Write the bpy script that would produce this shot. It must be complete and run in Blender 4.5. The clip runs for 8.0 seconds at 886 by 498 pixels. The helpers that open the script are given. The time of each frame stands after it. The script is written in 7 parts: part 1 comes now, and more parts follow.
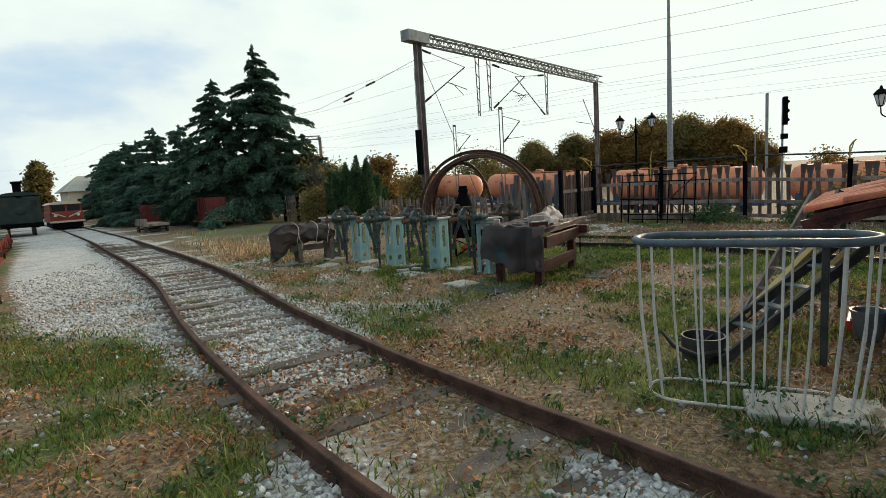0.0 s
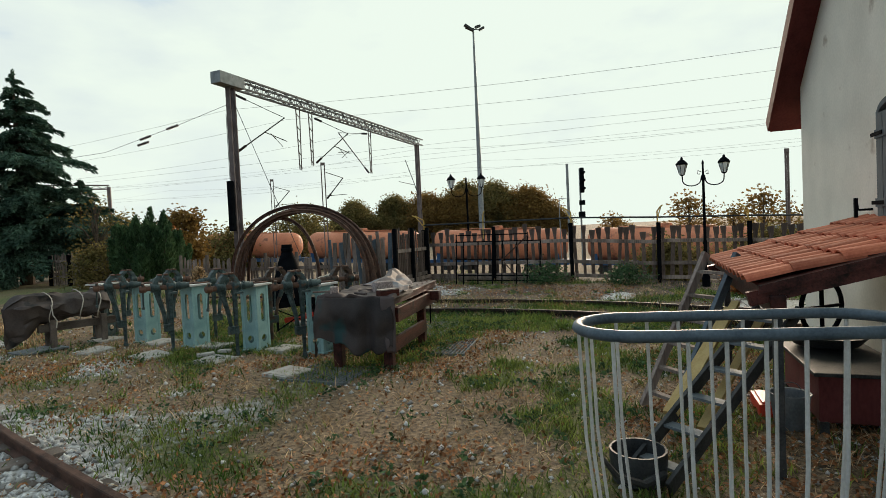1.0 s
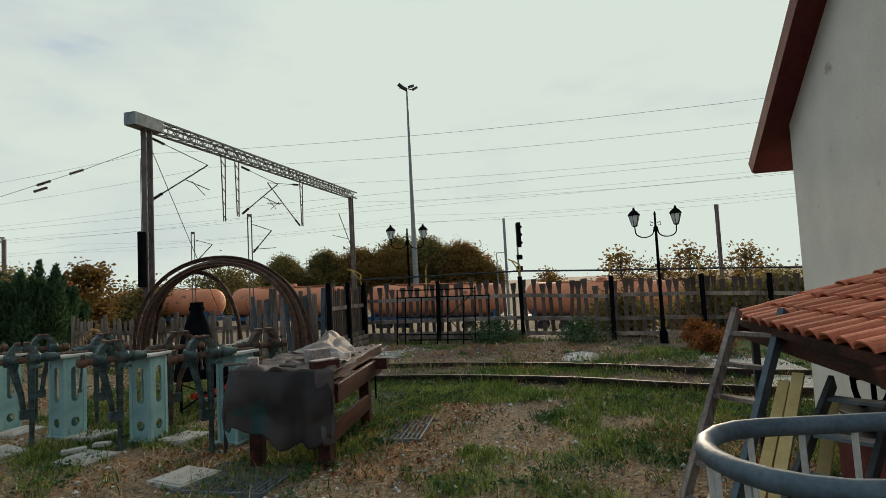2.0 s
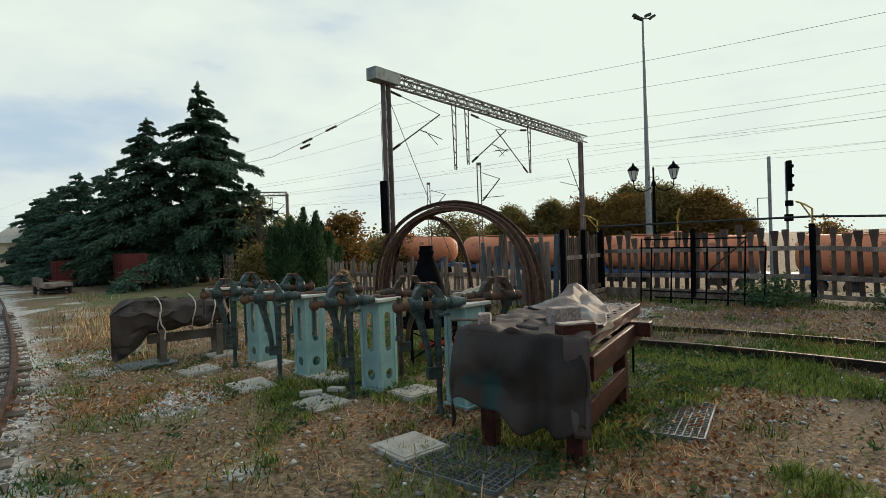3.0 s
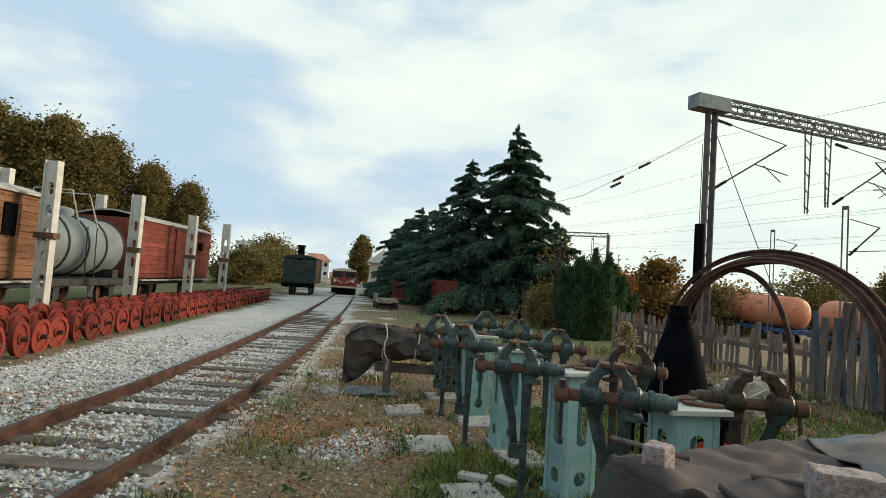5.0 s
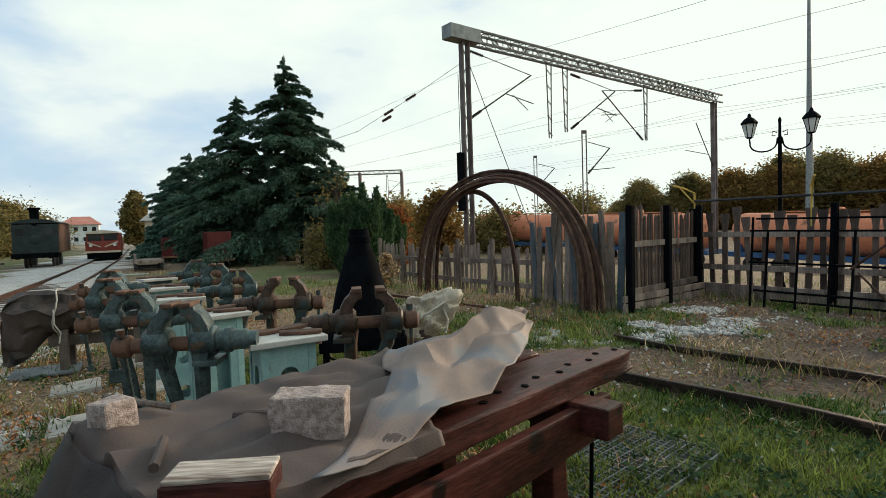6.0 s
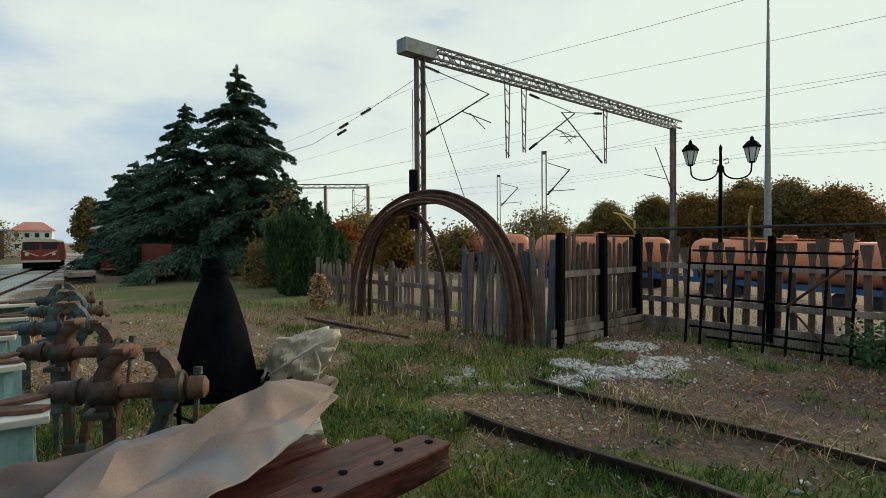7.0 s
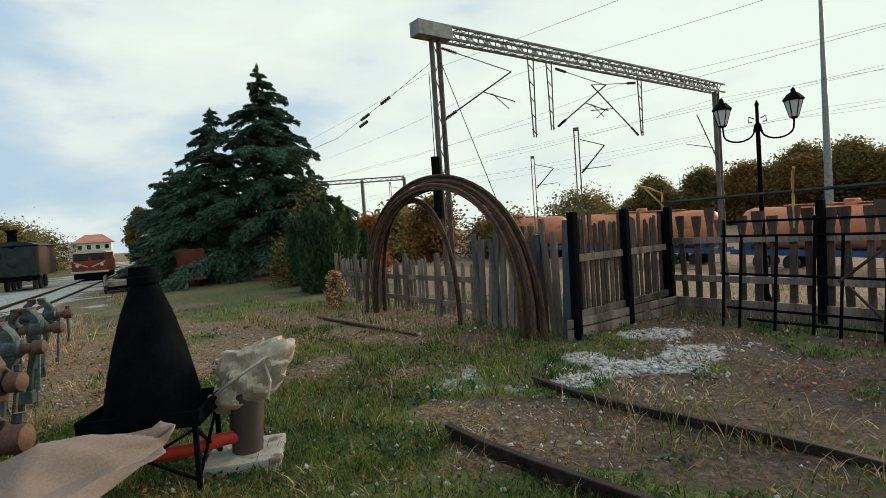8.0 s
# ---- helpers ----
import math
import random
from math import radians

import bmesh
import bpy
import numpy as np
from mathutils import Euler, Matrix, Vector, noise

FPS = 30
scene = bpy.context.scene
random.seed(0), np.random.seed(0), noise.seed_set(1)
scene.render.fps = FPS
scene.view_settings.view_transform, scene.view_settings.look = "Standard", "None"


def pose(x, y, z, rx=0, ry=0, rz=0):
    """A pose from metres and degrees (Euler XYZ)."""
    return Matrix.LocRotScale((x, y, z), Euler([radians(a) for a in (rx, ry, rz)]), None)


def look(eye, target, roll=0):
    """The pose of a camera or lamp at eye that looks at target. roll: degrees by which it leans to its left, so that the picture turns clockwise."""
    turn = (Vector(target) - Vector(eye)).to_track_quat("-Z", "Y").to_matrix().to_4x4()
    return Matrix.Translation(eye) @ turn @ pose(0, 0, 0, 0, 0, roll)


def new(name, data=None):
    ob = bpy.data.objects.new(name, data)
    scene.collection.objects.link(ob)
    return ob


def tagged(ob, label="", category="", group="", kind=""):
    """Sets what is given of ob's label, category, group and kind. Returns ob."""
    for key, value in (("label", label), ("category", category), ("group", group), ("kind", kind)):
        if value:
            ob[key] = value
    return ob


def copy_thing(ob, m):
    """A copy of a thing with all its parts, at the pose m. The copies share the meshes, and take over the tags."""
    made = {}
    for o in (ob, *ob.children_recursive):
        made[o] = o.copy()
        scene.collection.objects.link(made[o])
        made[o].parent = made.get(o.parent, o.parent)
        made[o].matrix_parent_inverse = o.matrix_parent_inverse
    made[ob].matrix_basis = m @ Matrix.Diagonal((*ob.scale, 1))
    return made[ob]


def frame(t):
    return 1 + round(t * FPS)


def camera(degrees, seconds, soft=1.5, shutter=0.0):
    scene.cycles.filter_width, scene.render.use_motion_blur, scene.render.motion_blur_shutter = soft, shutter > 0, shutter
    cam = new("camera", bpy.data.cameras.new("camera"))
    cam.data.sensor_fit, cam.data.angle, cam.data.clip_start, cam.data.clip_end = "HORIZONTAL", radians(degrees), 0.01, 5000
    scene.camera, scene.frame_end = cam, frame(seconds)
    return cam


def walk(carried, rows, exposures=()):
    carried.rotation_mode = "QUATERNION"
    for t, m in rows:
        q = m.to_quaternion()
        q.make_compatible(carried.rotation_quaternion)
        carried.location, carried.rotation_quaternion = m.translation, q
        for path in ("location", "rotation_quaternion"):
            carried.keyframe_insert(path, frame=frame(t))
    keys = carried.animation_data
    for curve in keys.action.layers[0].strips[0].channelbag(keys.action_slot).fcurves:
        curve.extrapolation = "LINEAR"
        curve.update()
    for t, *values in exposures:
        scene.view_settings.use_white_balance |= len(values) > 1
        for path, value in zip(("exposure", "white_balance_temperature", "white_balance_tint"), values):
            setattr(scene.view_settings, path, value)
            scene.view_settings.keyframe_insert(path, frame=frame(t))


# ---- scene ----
cam = camera(78.18, 8.0, soft=0.6)
# seconds, eye (m), yaw, pitch, lean to the right (degrees)
ROWS = [
    (0, 0.088, -0.112, 1.878, 0.20, -7.03, 3.59),
    (0.5, 0.059, 0.869, 1.883, -8.99, -3.68, 3.78),
    (1, 0.031, 1.816, 1.871, -18.91, -1.93, 2.73),
    (1.2, 0.039, 2.154, 1.888, -23.36, 0.16, 2.76),
    (2.3, 0.390, 3.733, 1.838, -26.35, 3.65, 2.98),
    (2.5, 0.418, 4.036, 1.874, -20.67, 0.75, 4.35),
    (3, 0.473, 4.861, 1.770, -2.77, -0.60, 2.03),
    (3.5, 0.554, 5.424, 1.783, 10.80, -2.73, -1.27),
    (4, 0.603, 5.967, 1.877, 23.71, 0.11, -3.47),
    (4.2, 0.719, 6.131, 1.912, 31.36, 2.22, -3.73),
    (5.3, 1.739, 7.023, 1.832, 29.89, 3.30, -4.04),
    (5.5, 1.964, 7.242, 1.852, 21.02, 1.98, -0.48),
    (6, 2.582, 7.779, 1.753, 10.86, -2.49, 1.89),
    (6.5, 3.022, 8.184, 1.797, 9.51, -2.38, -0.61),
    (7, 3.345, 8.689, 1.888, 7.85, -0.91, 0.38),
    (7.5, 3.657, 9.101, 1.922, 10.36, 0.12, 1.34),
    (8, 3.929, 9.569, 1.863, 12.67, -1.97, 3.98),
]
walk(cam, [(t, pose(x, y, z, 90 + pitch, 0, yaw) @ pose(0, 0, 0, 0, 0, -lean)) for t, x, y, z, yaw, pitch, lean in ROWS],
     exposures=[(0, 0.40), (1.0, 0.26), (2.2, -0.08), (2.5, -0.08), (3.0, 0.18), (3.5, 0.22), (4.2, 0.02), (5.3, 0.46), (5.6, 0.46), (6.0, 0.40), (6.5, 0.30), (7.0, 0.14), (7.5, 0.06), (8.0, 0.26)])

# ---- world and light ----
SUN_AZ, SUN_EL = 40.0, 14.0      # degrees to the right of +y, above the horizon
world = bpy.data.worlds.new("world")
scene.world = world
world.use_nodes = True
wn, wl = world.node_tree.nodes, world.node_tree.links
wn.clear()
w_out = wn.new("ShaderNodeOutputWorld")
w_bg = wn.new("ShaderNodeBackground")
w_sky = wn.new("ShaderNodeTexSky")
w_sky.sky_type = "NISHITA"
w_sky.sun_disc = False
w_sky.sun_elevation, w_sky.sun_rotation = radians(SUN_EL), radians(SUN_AZ)
w_sky.dust_density, w_sky.air_density = 2.0, 1.0
w_co = wn.new("ShaderNodeTexCoord")
w_sep = wn.new("ShaderNodeSeparateXYZ")
wl.new(w_co.outputs["Generated"], w_sep.inputs[0])
w_map = wn.new("ShaderNodeMapping")
w_map.inputs["Scale"].default_value = (1.0, 1.0, 2.6)
wl.new(w_co.outputs["Generated"], w_map.inputs[0])
w_noise = wn.new("ShaderNodeTexNoise")
w_noise.inputs["Scale"].default_value, w_noise.inputs["Detail"].default_value = 2.6, 6.0
w_noise.inputs["Roughness"].default_value = 0.52
wl.new(w_map.outputs[0], w_noise.inputs["Vector"])
# cloud cover: solid towards the sun (+x, +y), broken to the left
w_dot = wn.new("ShaderNodeVectorMath")
w_dot.operation = "DOT_PRODUCT"
w_dot.inputs[1].default_value = (0.80, 0.30, -0.40)
wl.new(w_co.outputs["Generated"], w_dot.inputs[0])
w_add = wn.new("ShaderNodeMath")
w_add.operation = "MULTIPLY_ADD"
w_add.inputs[1].default_value = 0.30
wl.new(w_dot.outputs["Value"], w_add.inputs[0])
wl.new(w_noise.outputs["Fac"], w_add.inputs[2])
w_ramp = wn.new("ShaderNodeValToRGB")
w_ramp.color_ramp.elements[0].position, w_ramp.color_ramp.elements[1].position = 0.27, 0.42
wl.new(w_add.outputs[0], w_ramp.inputs[0])
w_mul = wn.new("ShaderNodeVectorMath")
w_mul.operation = "SCALE"
w_mul.inputs["Scale"].default_value = 0.10
wl.new(w_sky.outputs[0], w_mul.inputs[0])
w_blue = wn.new("ShaderNodeMix")
w_blue.data_type = "RGBA"
w_blue.inputs["Factor"].default_value = 0.88
w_blue.inputs["B"].default_value = (0.50, 0.67, 0.81, 1)
wl.new(w_mul.outputs[0], w_blue.inputs["A"])
# the cover itself: grey undersides to the left, bright towards the sun
w_cl = wn.new("ShaderNodeValToRGB")
w_cl.color_ramp.elements[0].position, w_cl.color_ramp.elements[0].color = 0.25, (0.62, 0.70, 0.76, 1)
w_cl.color_ramp.elements[1].position, w_cl.color_ramp.elements[1].color = 0.58, (0.83, 0.93, 0.835, 1)
wl.new(w_add.outputs[0], w_cl.inputs[0])
w_mix = wn.new("ShaderNodeMix")
w_mix.data_type = "RGBA"
wl.new(w_ramp.outputs[0], w_mix.inputs["Factor"])
wl.new(w_blue.outputs["Result"], w_mix.inputs["A"])
wl.new(w_cl.outputs[0], w_mix.inputs["B"])
wl.new(w_mix.outputs["Result"], w_bg.inputs["Color"])
w_bg.inputs["Strength"].default_value = 0.86
wl.new(w_bg.outputs[0], w_out.inputs[0])

sun = new("sun", bpy.data.lights.new("sun", "SUN"))
sun.data.energy, sun.data.angle, sun.data.color = 3.1, radians(18), (1.0, 0.81, 0.60)
sun.matrix_world = look((60 * math.sin(radians(SUN_AZ)), 60 * math.cos(radians(SUN_AZ)), 60 * math.tan(radians(SUN_EL))), (0, 0, 0))

# ---- materials ----


def mat(name, a, b, rough=0.8, metal=0.0, scale=6.0, fine=60.0, bump=0.3, c=None, spots=0.0, spot_scale=3.0, islands=0.0, per_object=0.0, stretch=(1, 1, 1), mid=0.5, width=0.17, spec=0.22):
    """A surface of two tones a, b mixed by coarse and fine noise, with stains c, relief and random shades."""
    m = bpy.data.materials.new(name)
    m.use_nodes = True
    n, l = m.node_tree.nodes, m.node_tree.links
    p = n["Principled BSDF"]
    p.inputs["Roughness"].default_value, p.inputs["Metallic"].default_value = rough, metal
    p.inputs["Specular IOR Level"].default_value = spec
    co = n.new("ShaderNodeTexCoord")
    mp = n.new("ShaderNodeMapping")
    mp.inputs["Scale"].default_value = stretch
    l.new(co.outputs["Object"], mp.inputs[0])
    n1 = n.new("ShaderNodeTexNoise")
    n1.inputs["Scale"].default_value, n1.inputs["Detail"].default_value = scale, 5.0
    n2 = n.new("ShaderNodeTexNoise")
    n2.inputs["Scale"].default_value, n2.inputs["Detail"].default_value = fine, 3.0
    l.new(mp.outputs[0], n1.inputs["Vector"])
    l.new(mp.outputs[0], n2.inputs["Vector"])
    mixn = n.new("ShaderNodeMath")
    mixn.operation = "MULTIPLY_ADD"
    mixn.inputs[1].default_value = 0.45
    l.new(n2.outputs["Fac"], mixn.inputs[0])
    half = n.new("ShaderNodeMath")
    half.operation = "MULTIPLY_ADD"
    half.inputs[1].default_value, half.inputs[2].default_value = 0.8, -0.12
    l.new(n1.outputs["Fac"], half.inputs[0])
    l.new(half.outputs[0], mixn.inputs[2])
    ramp = n.new("ShaderNodeValToRGB")
    e = ramp.color_ramp.elements
    e[0].position, e[0].color = max(0, mid - width), (*a, 1)
    e[1].position, e[1].color = min(1, mid + width), (*b, 1)
    l.new(mixn.outputs[0], ramp.inputs[0])
    col = ramp.outputs[0]
    if c is not None:
        n3 = n.new("ShaderNodeTexNoise")
        n3.inputs["Scale"].default_value, n3.inputs["Detail"].default_value = spot_scale, 7.0
        l.new(co.outputs["Object"], n3.inputs["Vector"])
        r3 = n.new("ShaderNodeValToRGB")
        r3.color_ramp.elements[0].position, r3.color_ramp.elements[1].position = 0.66 - spots, 0.74 - spots
        l.new(n3.outputs["Fac"], r3.inputs[0])
        mx = n.new("ShaderNodeMix")
        mx.data_type = "RGBA"
        mx.inputs["B"].default_value = (*c, 1)
        l.new(r3.outputs[0], mx.inputs["Factor"])
        l.new(col, mx.inputs["A"])
        col = mx.outputs["Result"]
    if islands or per_object:
        hsv = n.new("ShaderNodeHueSaturation")
        rng = n.new("ShaderNodeMapRange")
        k = islands or per_object
        rng.inputs["To Min"].default_value, rng.inputs["To Max"].default_value = 1 - k, 1 + k
        if islands:
            l.new(n.new("ShaderNodeNewGeometry").outputs["Random Per Island"], rng.inputs["Value"])
        else:
            l.new(n.new("ShaderNodeObjectInfo").outputs["Random"], rng.inputs["Value"])
        l.new(rng.outputs[0], hsv.inputs["Value"])
        l.new(col, hsv.inputs["Color"])
        col = hsv.outputs[0]
    l.new(col, p.inputs["Base Color"])
    if bump:
        bp = n.new("ShaderNodeBump")
        bp.inputs["Strength"].default_value, bp.inputs["Distance"].default_value = bump, 0.01
        l.new(mixn.outputs[0], bp.inputs["Height"])
        l.new(bp.outputs[0], p.inputs["Normal"])
    return m


def leafy(m, share):
    """Lets light through thin leaves and needles."""
    n, l = m.node_tree.nodes, m.node_tree.links
    p = n["Principled BSDF"]
    tr, mx = n.new("ShaderNodeBsdfTranslucent"), n.new("ShaderNodeMixShader")
    l.new(p.inputs["Base Color"].links[0].from_socket, tr.inputs["Color"])
    mx.inputs[0].default_value = share
    l.new(p.outputs[0], mx.inputs[1])
    l.new(tr.outputs[0], mx.inputs[2])
    l.new(mx.outputs[0], n["Material Output"].inputs["Surface"])


RUST = mat("rusty_rail_steel", (0.030, 0.016, 0.012), (0.115, 0.060, 0.042), 0.75, 0.2, 5, 70, 0.5, c=(0.10, 0.07, 0.06))
SIDING_RUST = mat("black_brown_old_rail", (0.010, 0.008, 0.007), (0.050, 0.032, 0.025), 0.6, 0.2, 6, 70, 0.5, c=(0.10, 0.06, 0.045), spots=0.02)
RUST_RED = mat("rust_red_paint", (0.085, 0.012, 0.008), (0.240, 0.036, 0.022), 0.7, 0, 4, 40, 0.4, c=(0.07, 0.03, 0.02), spots=0.10, per_object=0.35)
DARK_STEEL = mat("dark_steel", (0.025, 0.028, 0.03), (0.07, 0.07, 0.07), 0.6, 0.4, 6, 60, 0.3, c=(0.10, 0.06, 0.04))
BLACK_PAINT = mat("black_paint", (0.0015, 0.002, 0.003), (0.006, 0.007, 0.009), 0.85, 0, 5, 60, 0.25, spec=0.02)
GALV = mat("galvanised_steel", (0.16, 0.17, 0.17), (0.30, 0.31, 0.31), 0.55, 0.3, 3, 50, 0.2, c=(0.16, 0.10, 0.07))
POST_STEEL = mat("weathered_catenary_steel", (0.10, 0.075, 0.07), (0.20, 0.16, 0.15), 0.65, 0.2, 1.5, 40, 0.2)
CONCRETE = mat("pale_concrete", (0.27, 0.255, 0.225), (0.46, 0.44, 0.40), 0.9, 0, 4, 60, 0.5, c=(0.16, 0.13, 0.10), spots=0.06, spot_scale=4)
SLEEPER = mat("weathered_sleeper_wood", (0.058, 0.044, 0.036), (0.165, 0.135, 0.115), 0.9, 0, 3, 50, 0.6, stretch=(1, 1, 1), per_object=0.25)
FENCE_WOOD = mat("dark_weathered_fence_wood", (0.030, 0.022, 0.019), (0.160, 0.115, 0.095), 0.9, 0, 3, 40, 0.5, stretch=(1, 1, 0.15), c=(0.19, 0.16, 0.14), spots=-0.01, spot_scale=5, per_object=0.4)
GREY_WOOD = mat("grey_fence_wood", (0.075, 0.058, 0.050), (0.300, 0.240, 0.205), 0.9, 0, 3, 40, 0.5, stretch=(1, 1, 0.15), per_object=0.3)
DARK_WOOD = mat("dark_red_brown_timber", (0.012, 0.0045, 0.004), (0.092, 0.027, 0.021), 0.42, 0, 7, 60, 0.8, stretch=(0.22, 1, 1), c=(0.012, 0.006, 0.005), spots=0.06, spot_scale=7, per_object=0.2, spec=0.18)
ORANGE = mat("orange_tank_paint", (0.50, 0.165, 0.085), (0.66, 0.26, 0.14), 0.6, 0, 0.6, 12, 0.1, c=(0.26, 0.11, 0.07), spots=0.07, spot_scale=1.2)
BLUE = mat("blue_frame_paint", (0.02, 0.06, 0.14), (0.05, 0.11, 0.22), 0.6, 0, 1, 12, 0.1)
TEAL = mat("pale_blue_green_paint", (0.19, 0.33, 0.33), (0.31, 0.47, 0.455), 0.55, 0, 4, 60, 0.25, c=(0.16, 0.13, 0.10), spots=0.02, spot_scale=6, per_object=0.12)
TEAL_DARK = mat("dark_blue_green_cast_iron", (0.016, 0.027, 0.028), (0.085, 0.118, 0.118), 0.42, 0.2, 9, 60, 0.5, c=(0.115, 0.062, 0.038), spots=0.07, spot_scale=7, per_object=0.2)
CAST_RUST = mat("half_rusted_cast_iron", (0.020, 0.018, 0.016), (0.105, 0.060, 0.040), 0.5, 0.2, 9, 60, 0.5, c=(0.040, 0.060, 0.060), spots=0.15, spot_scale=6)
RUST_BROWN = mat("brown_rusted_iron", (0.062, 0.036, 0.027), (0.155, 0.085, 0.058), 0.75, 0.1, 8, 70, 0.5, c=(0.06, 0.045, 0.04))
TARP = mat("grey_brown_tarpaulin", (0.050, 0.037, 0.035), (0.104, 0.080, 0.074), 0.75, 0, 2.2, 140, 0.2, c=(0.060, 0.055, 0.054), spots=0.06, spot_scale=2.0, spec=0.25, width=0.24)
# tarpaulin with real teal stains; base tones darkened to hold the front's shade
TARP_SHADED_STAINED = mat("shaded_stained_tarpaulin", (0.012, 0.010, 0.010), (0.060, 0.047, 0.043), 0.7, 0, 1.6, 120, 0.3, c=(0.018, 0.046, 0.047), spots=0.08, spot_scale=2.2, spec=0.25)
TARP_DARK = mat("dark_brown_tarpaulin", (0.035, 0.027, 0.025), (0.085, 0.066, 0.058), 0.7, 0, 3, 60, 0.3, c=(0.02, 0.02, 0.02), spots=0.05, spec=0.3)
WORN_FACE = mat("pale_cracked_timber_face", (0.12, 0.085, 0.065), (0.62, 0.56, 0.50), 0.9, 0, 9, 70, 1.0, stretch=(0.16, 1, 1), c=(0.10, 0.055, 0.04), spots=0.03, spot_scale=9)
TARP_PALE = mat("pale_tarpaulin_underside", (0.130, 0.100, 0.090), (0.265, 0.200, 0.172), 0.7, 0, 2.2, 130, 0.2, c=(0.150, 0.155, 0.170), spots=0.13, spot_scale=2.2, spec=0.3, width=0.24)
SACK = mat("pale_sackcloth", (0.28, 0.24, 0.185), (0.58, 0.51, 0.42), 0.9, 0, 7, 90, 0.5, c=(0.20, 0.17, 0.14), spots=0.05)
ROPE = mat("pale_rope", (0.35, 0.32, 0.28), (0.5, 0.46, 0.4), 0.9, 0, 20, 90, 0.5)
WHITE_PAINT = mat("old_white_paint", (0.40, 0.385, 0.36), (0.56, 0.545, 0.51), 0.6, 0, 4, 50, 0.2, c=(0.22, 0.15, 0.11), spots=-0.01, spot_scale=5)
RAIL_GREY = mat("blue_grey_tube_paint", (0.050, 0.068, 0.085), (0.105, 0.135, 0.160), 0.5, 0.1, 6, 60, 0.2, c=(0.05, 0.05, 0.05))
GRATE = mat("grey_steel_grating", (0.10, 0.12, 0.13), (0.18, 0.20, 0.21), 0.6, 0.3, 5, 50, 0.2)
WALL_CREAM = mat("cream_plaster", (0.64, 0.59, 0.51), (0.78, 0.72, 0.63), 0.9, 0, 1.6, 35, 0.35, c=(0.40, 0.32, 0.25), spots=0.02, spot_scale=2.2)
TILE = mat("orange_red_roof_tile", (0.33, 0.085, 0.045), (0.50, 0.16, 0.085), 0.85, 0, 3, 50, 0.4, c=(0.20, 0.10, 0.07), per_object=0.25)
EAVE_RED = mat("dark_red_eave_boards", (0.075, 0.014, 0.014), (0.13, 0.03, 0.028), 0.7, 0, 4, 40, 0.4, stretch=(1, 1, 0.3))
SHUTTER = mat("grey_shutter_wood", (0.06, 0.07, 0.08), (0.13, 0.145, 0.15), 0.85, 0, 4, 60, 0.5, stretch=(1, 1, 0.15))
GLASS = mat("dark_window_glass", (0.015, 0.018, 0.02), (0.03, 0.034, 0.036), 0.08, 0, 1, 5, 0.0)
LAMP_GLASS = mat("frosted_lamp_glass", (0.55, 0.57, 0.56), (0.7, 0.72, 0.7), 0.25, 0, 3, 20, 0.0)
BARK = mat("brown_bark", (0.05, 0.038, 0.03), (0.12, 0.095, 0.075), 0.95, 0, 6, 40, 0.7, stretch=(1, 1, 0.25))
CEDAR = mat("dark_cedar_needles", (0.022, 0.054, 0.038), (0.100, 0.170, 0.118), 0.85, 0, 1.2, 12, 0.0, islands=0.45)
PINE = mat("dark_pine_needles", (0.036, 0.082, 0.066), (0.105, 0.180, 0.140), 0.85, 0, 0.6, 10, 0.0, islands=0.45)
BUSH = mat("green_bush_leaves", (0.022, 0.055, 0.026), (0.075, 0.130, 0.055), 0.8, 0, 1.5, 12, 0.0, islands=0.5)
AUTUMN = mat("yellow_brown_autumn_leaves", (0.125, 0.077, 0.022), (0.275, 0.163, 0.050), 0.85, 0, 0.8, 9, 0.0, islands=0.5)
AUTUMN_RED = mat("rust_orange_leaves", (0.16, 0.055, 0.018), (0.30, 0.12, 0.04), 0.85, 0, 0.8, 9, 0.0, islands=0.5)
OLIVE = mat("olive_green_poplar_leaves", (0.085, 0.085, 0.030), (0.26, 0.190, 0.070), 0.85, 0, 0.5, 9, 0.0, islands=0.5)
GRASS = mat("short_grass_blades", (0.032, 0.082, 0.014), (0.185, 0.225, 0.052), 0.7, 0, 0.9, 20, 0.0, islands=0.75, width=0.12)
STRAW = mat("dry_straw_grass", (0.22, 0.125, 0.055), (0.58, 0.42, 0.24), 0.85, 0, 1.2, 20, 0.0, islands=0.7, width=0.12)
for leaf_m, share in ((AUTUMN, 0.5), (AUTUMN_RED, 0.5), (OLIVE, 0.5), (GRASS, 0.4), (STRAW, 0.2), (BUSH, 0.3), (CEDAR, 0.2), (PINE, 0.2)):
    leafy(leaf_m, share)
STONE = mat("pale_ballast_stones", (0.26, 0.25, 0.235), (0.56, 0.55, 0.53), 0.95, 0, 8, 60, 0.4, islands=0.5, spec=0.15)
LEAF_LITTER = mat("fallen_brown_leaves", (0.15, 0.058, 0.024), (0.44, 0.20, 0.085), 0.85, 0, 3, 30, 0.0, islands=0.5)
GRANITE = mat("speckled_grey_block", (0.150, 0.115, 0.105), (0.46, 0.385, 0.36), 0.9, 0, 40, 190, 1.0, c=(0.56, 0.52, 0.50), spots=0.0, spot_scale=28, width=0.2)
BRICK_RED = mat("worn_red_brick", (0.15, 0.062, 0.042), (0.27, 0.125, 0.09), 0.9, 0, 8, 70, 0.5, c=(0.45, 0.40, 0.36))
RED_PIPE = mat("bright_red_paint", (0.48, 0.035, 0.02), (0.60, 0.06, 0.03), 0.4, 0, 5, 50, 0.1, c=(0.25, 0.05, 0.03))
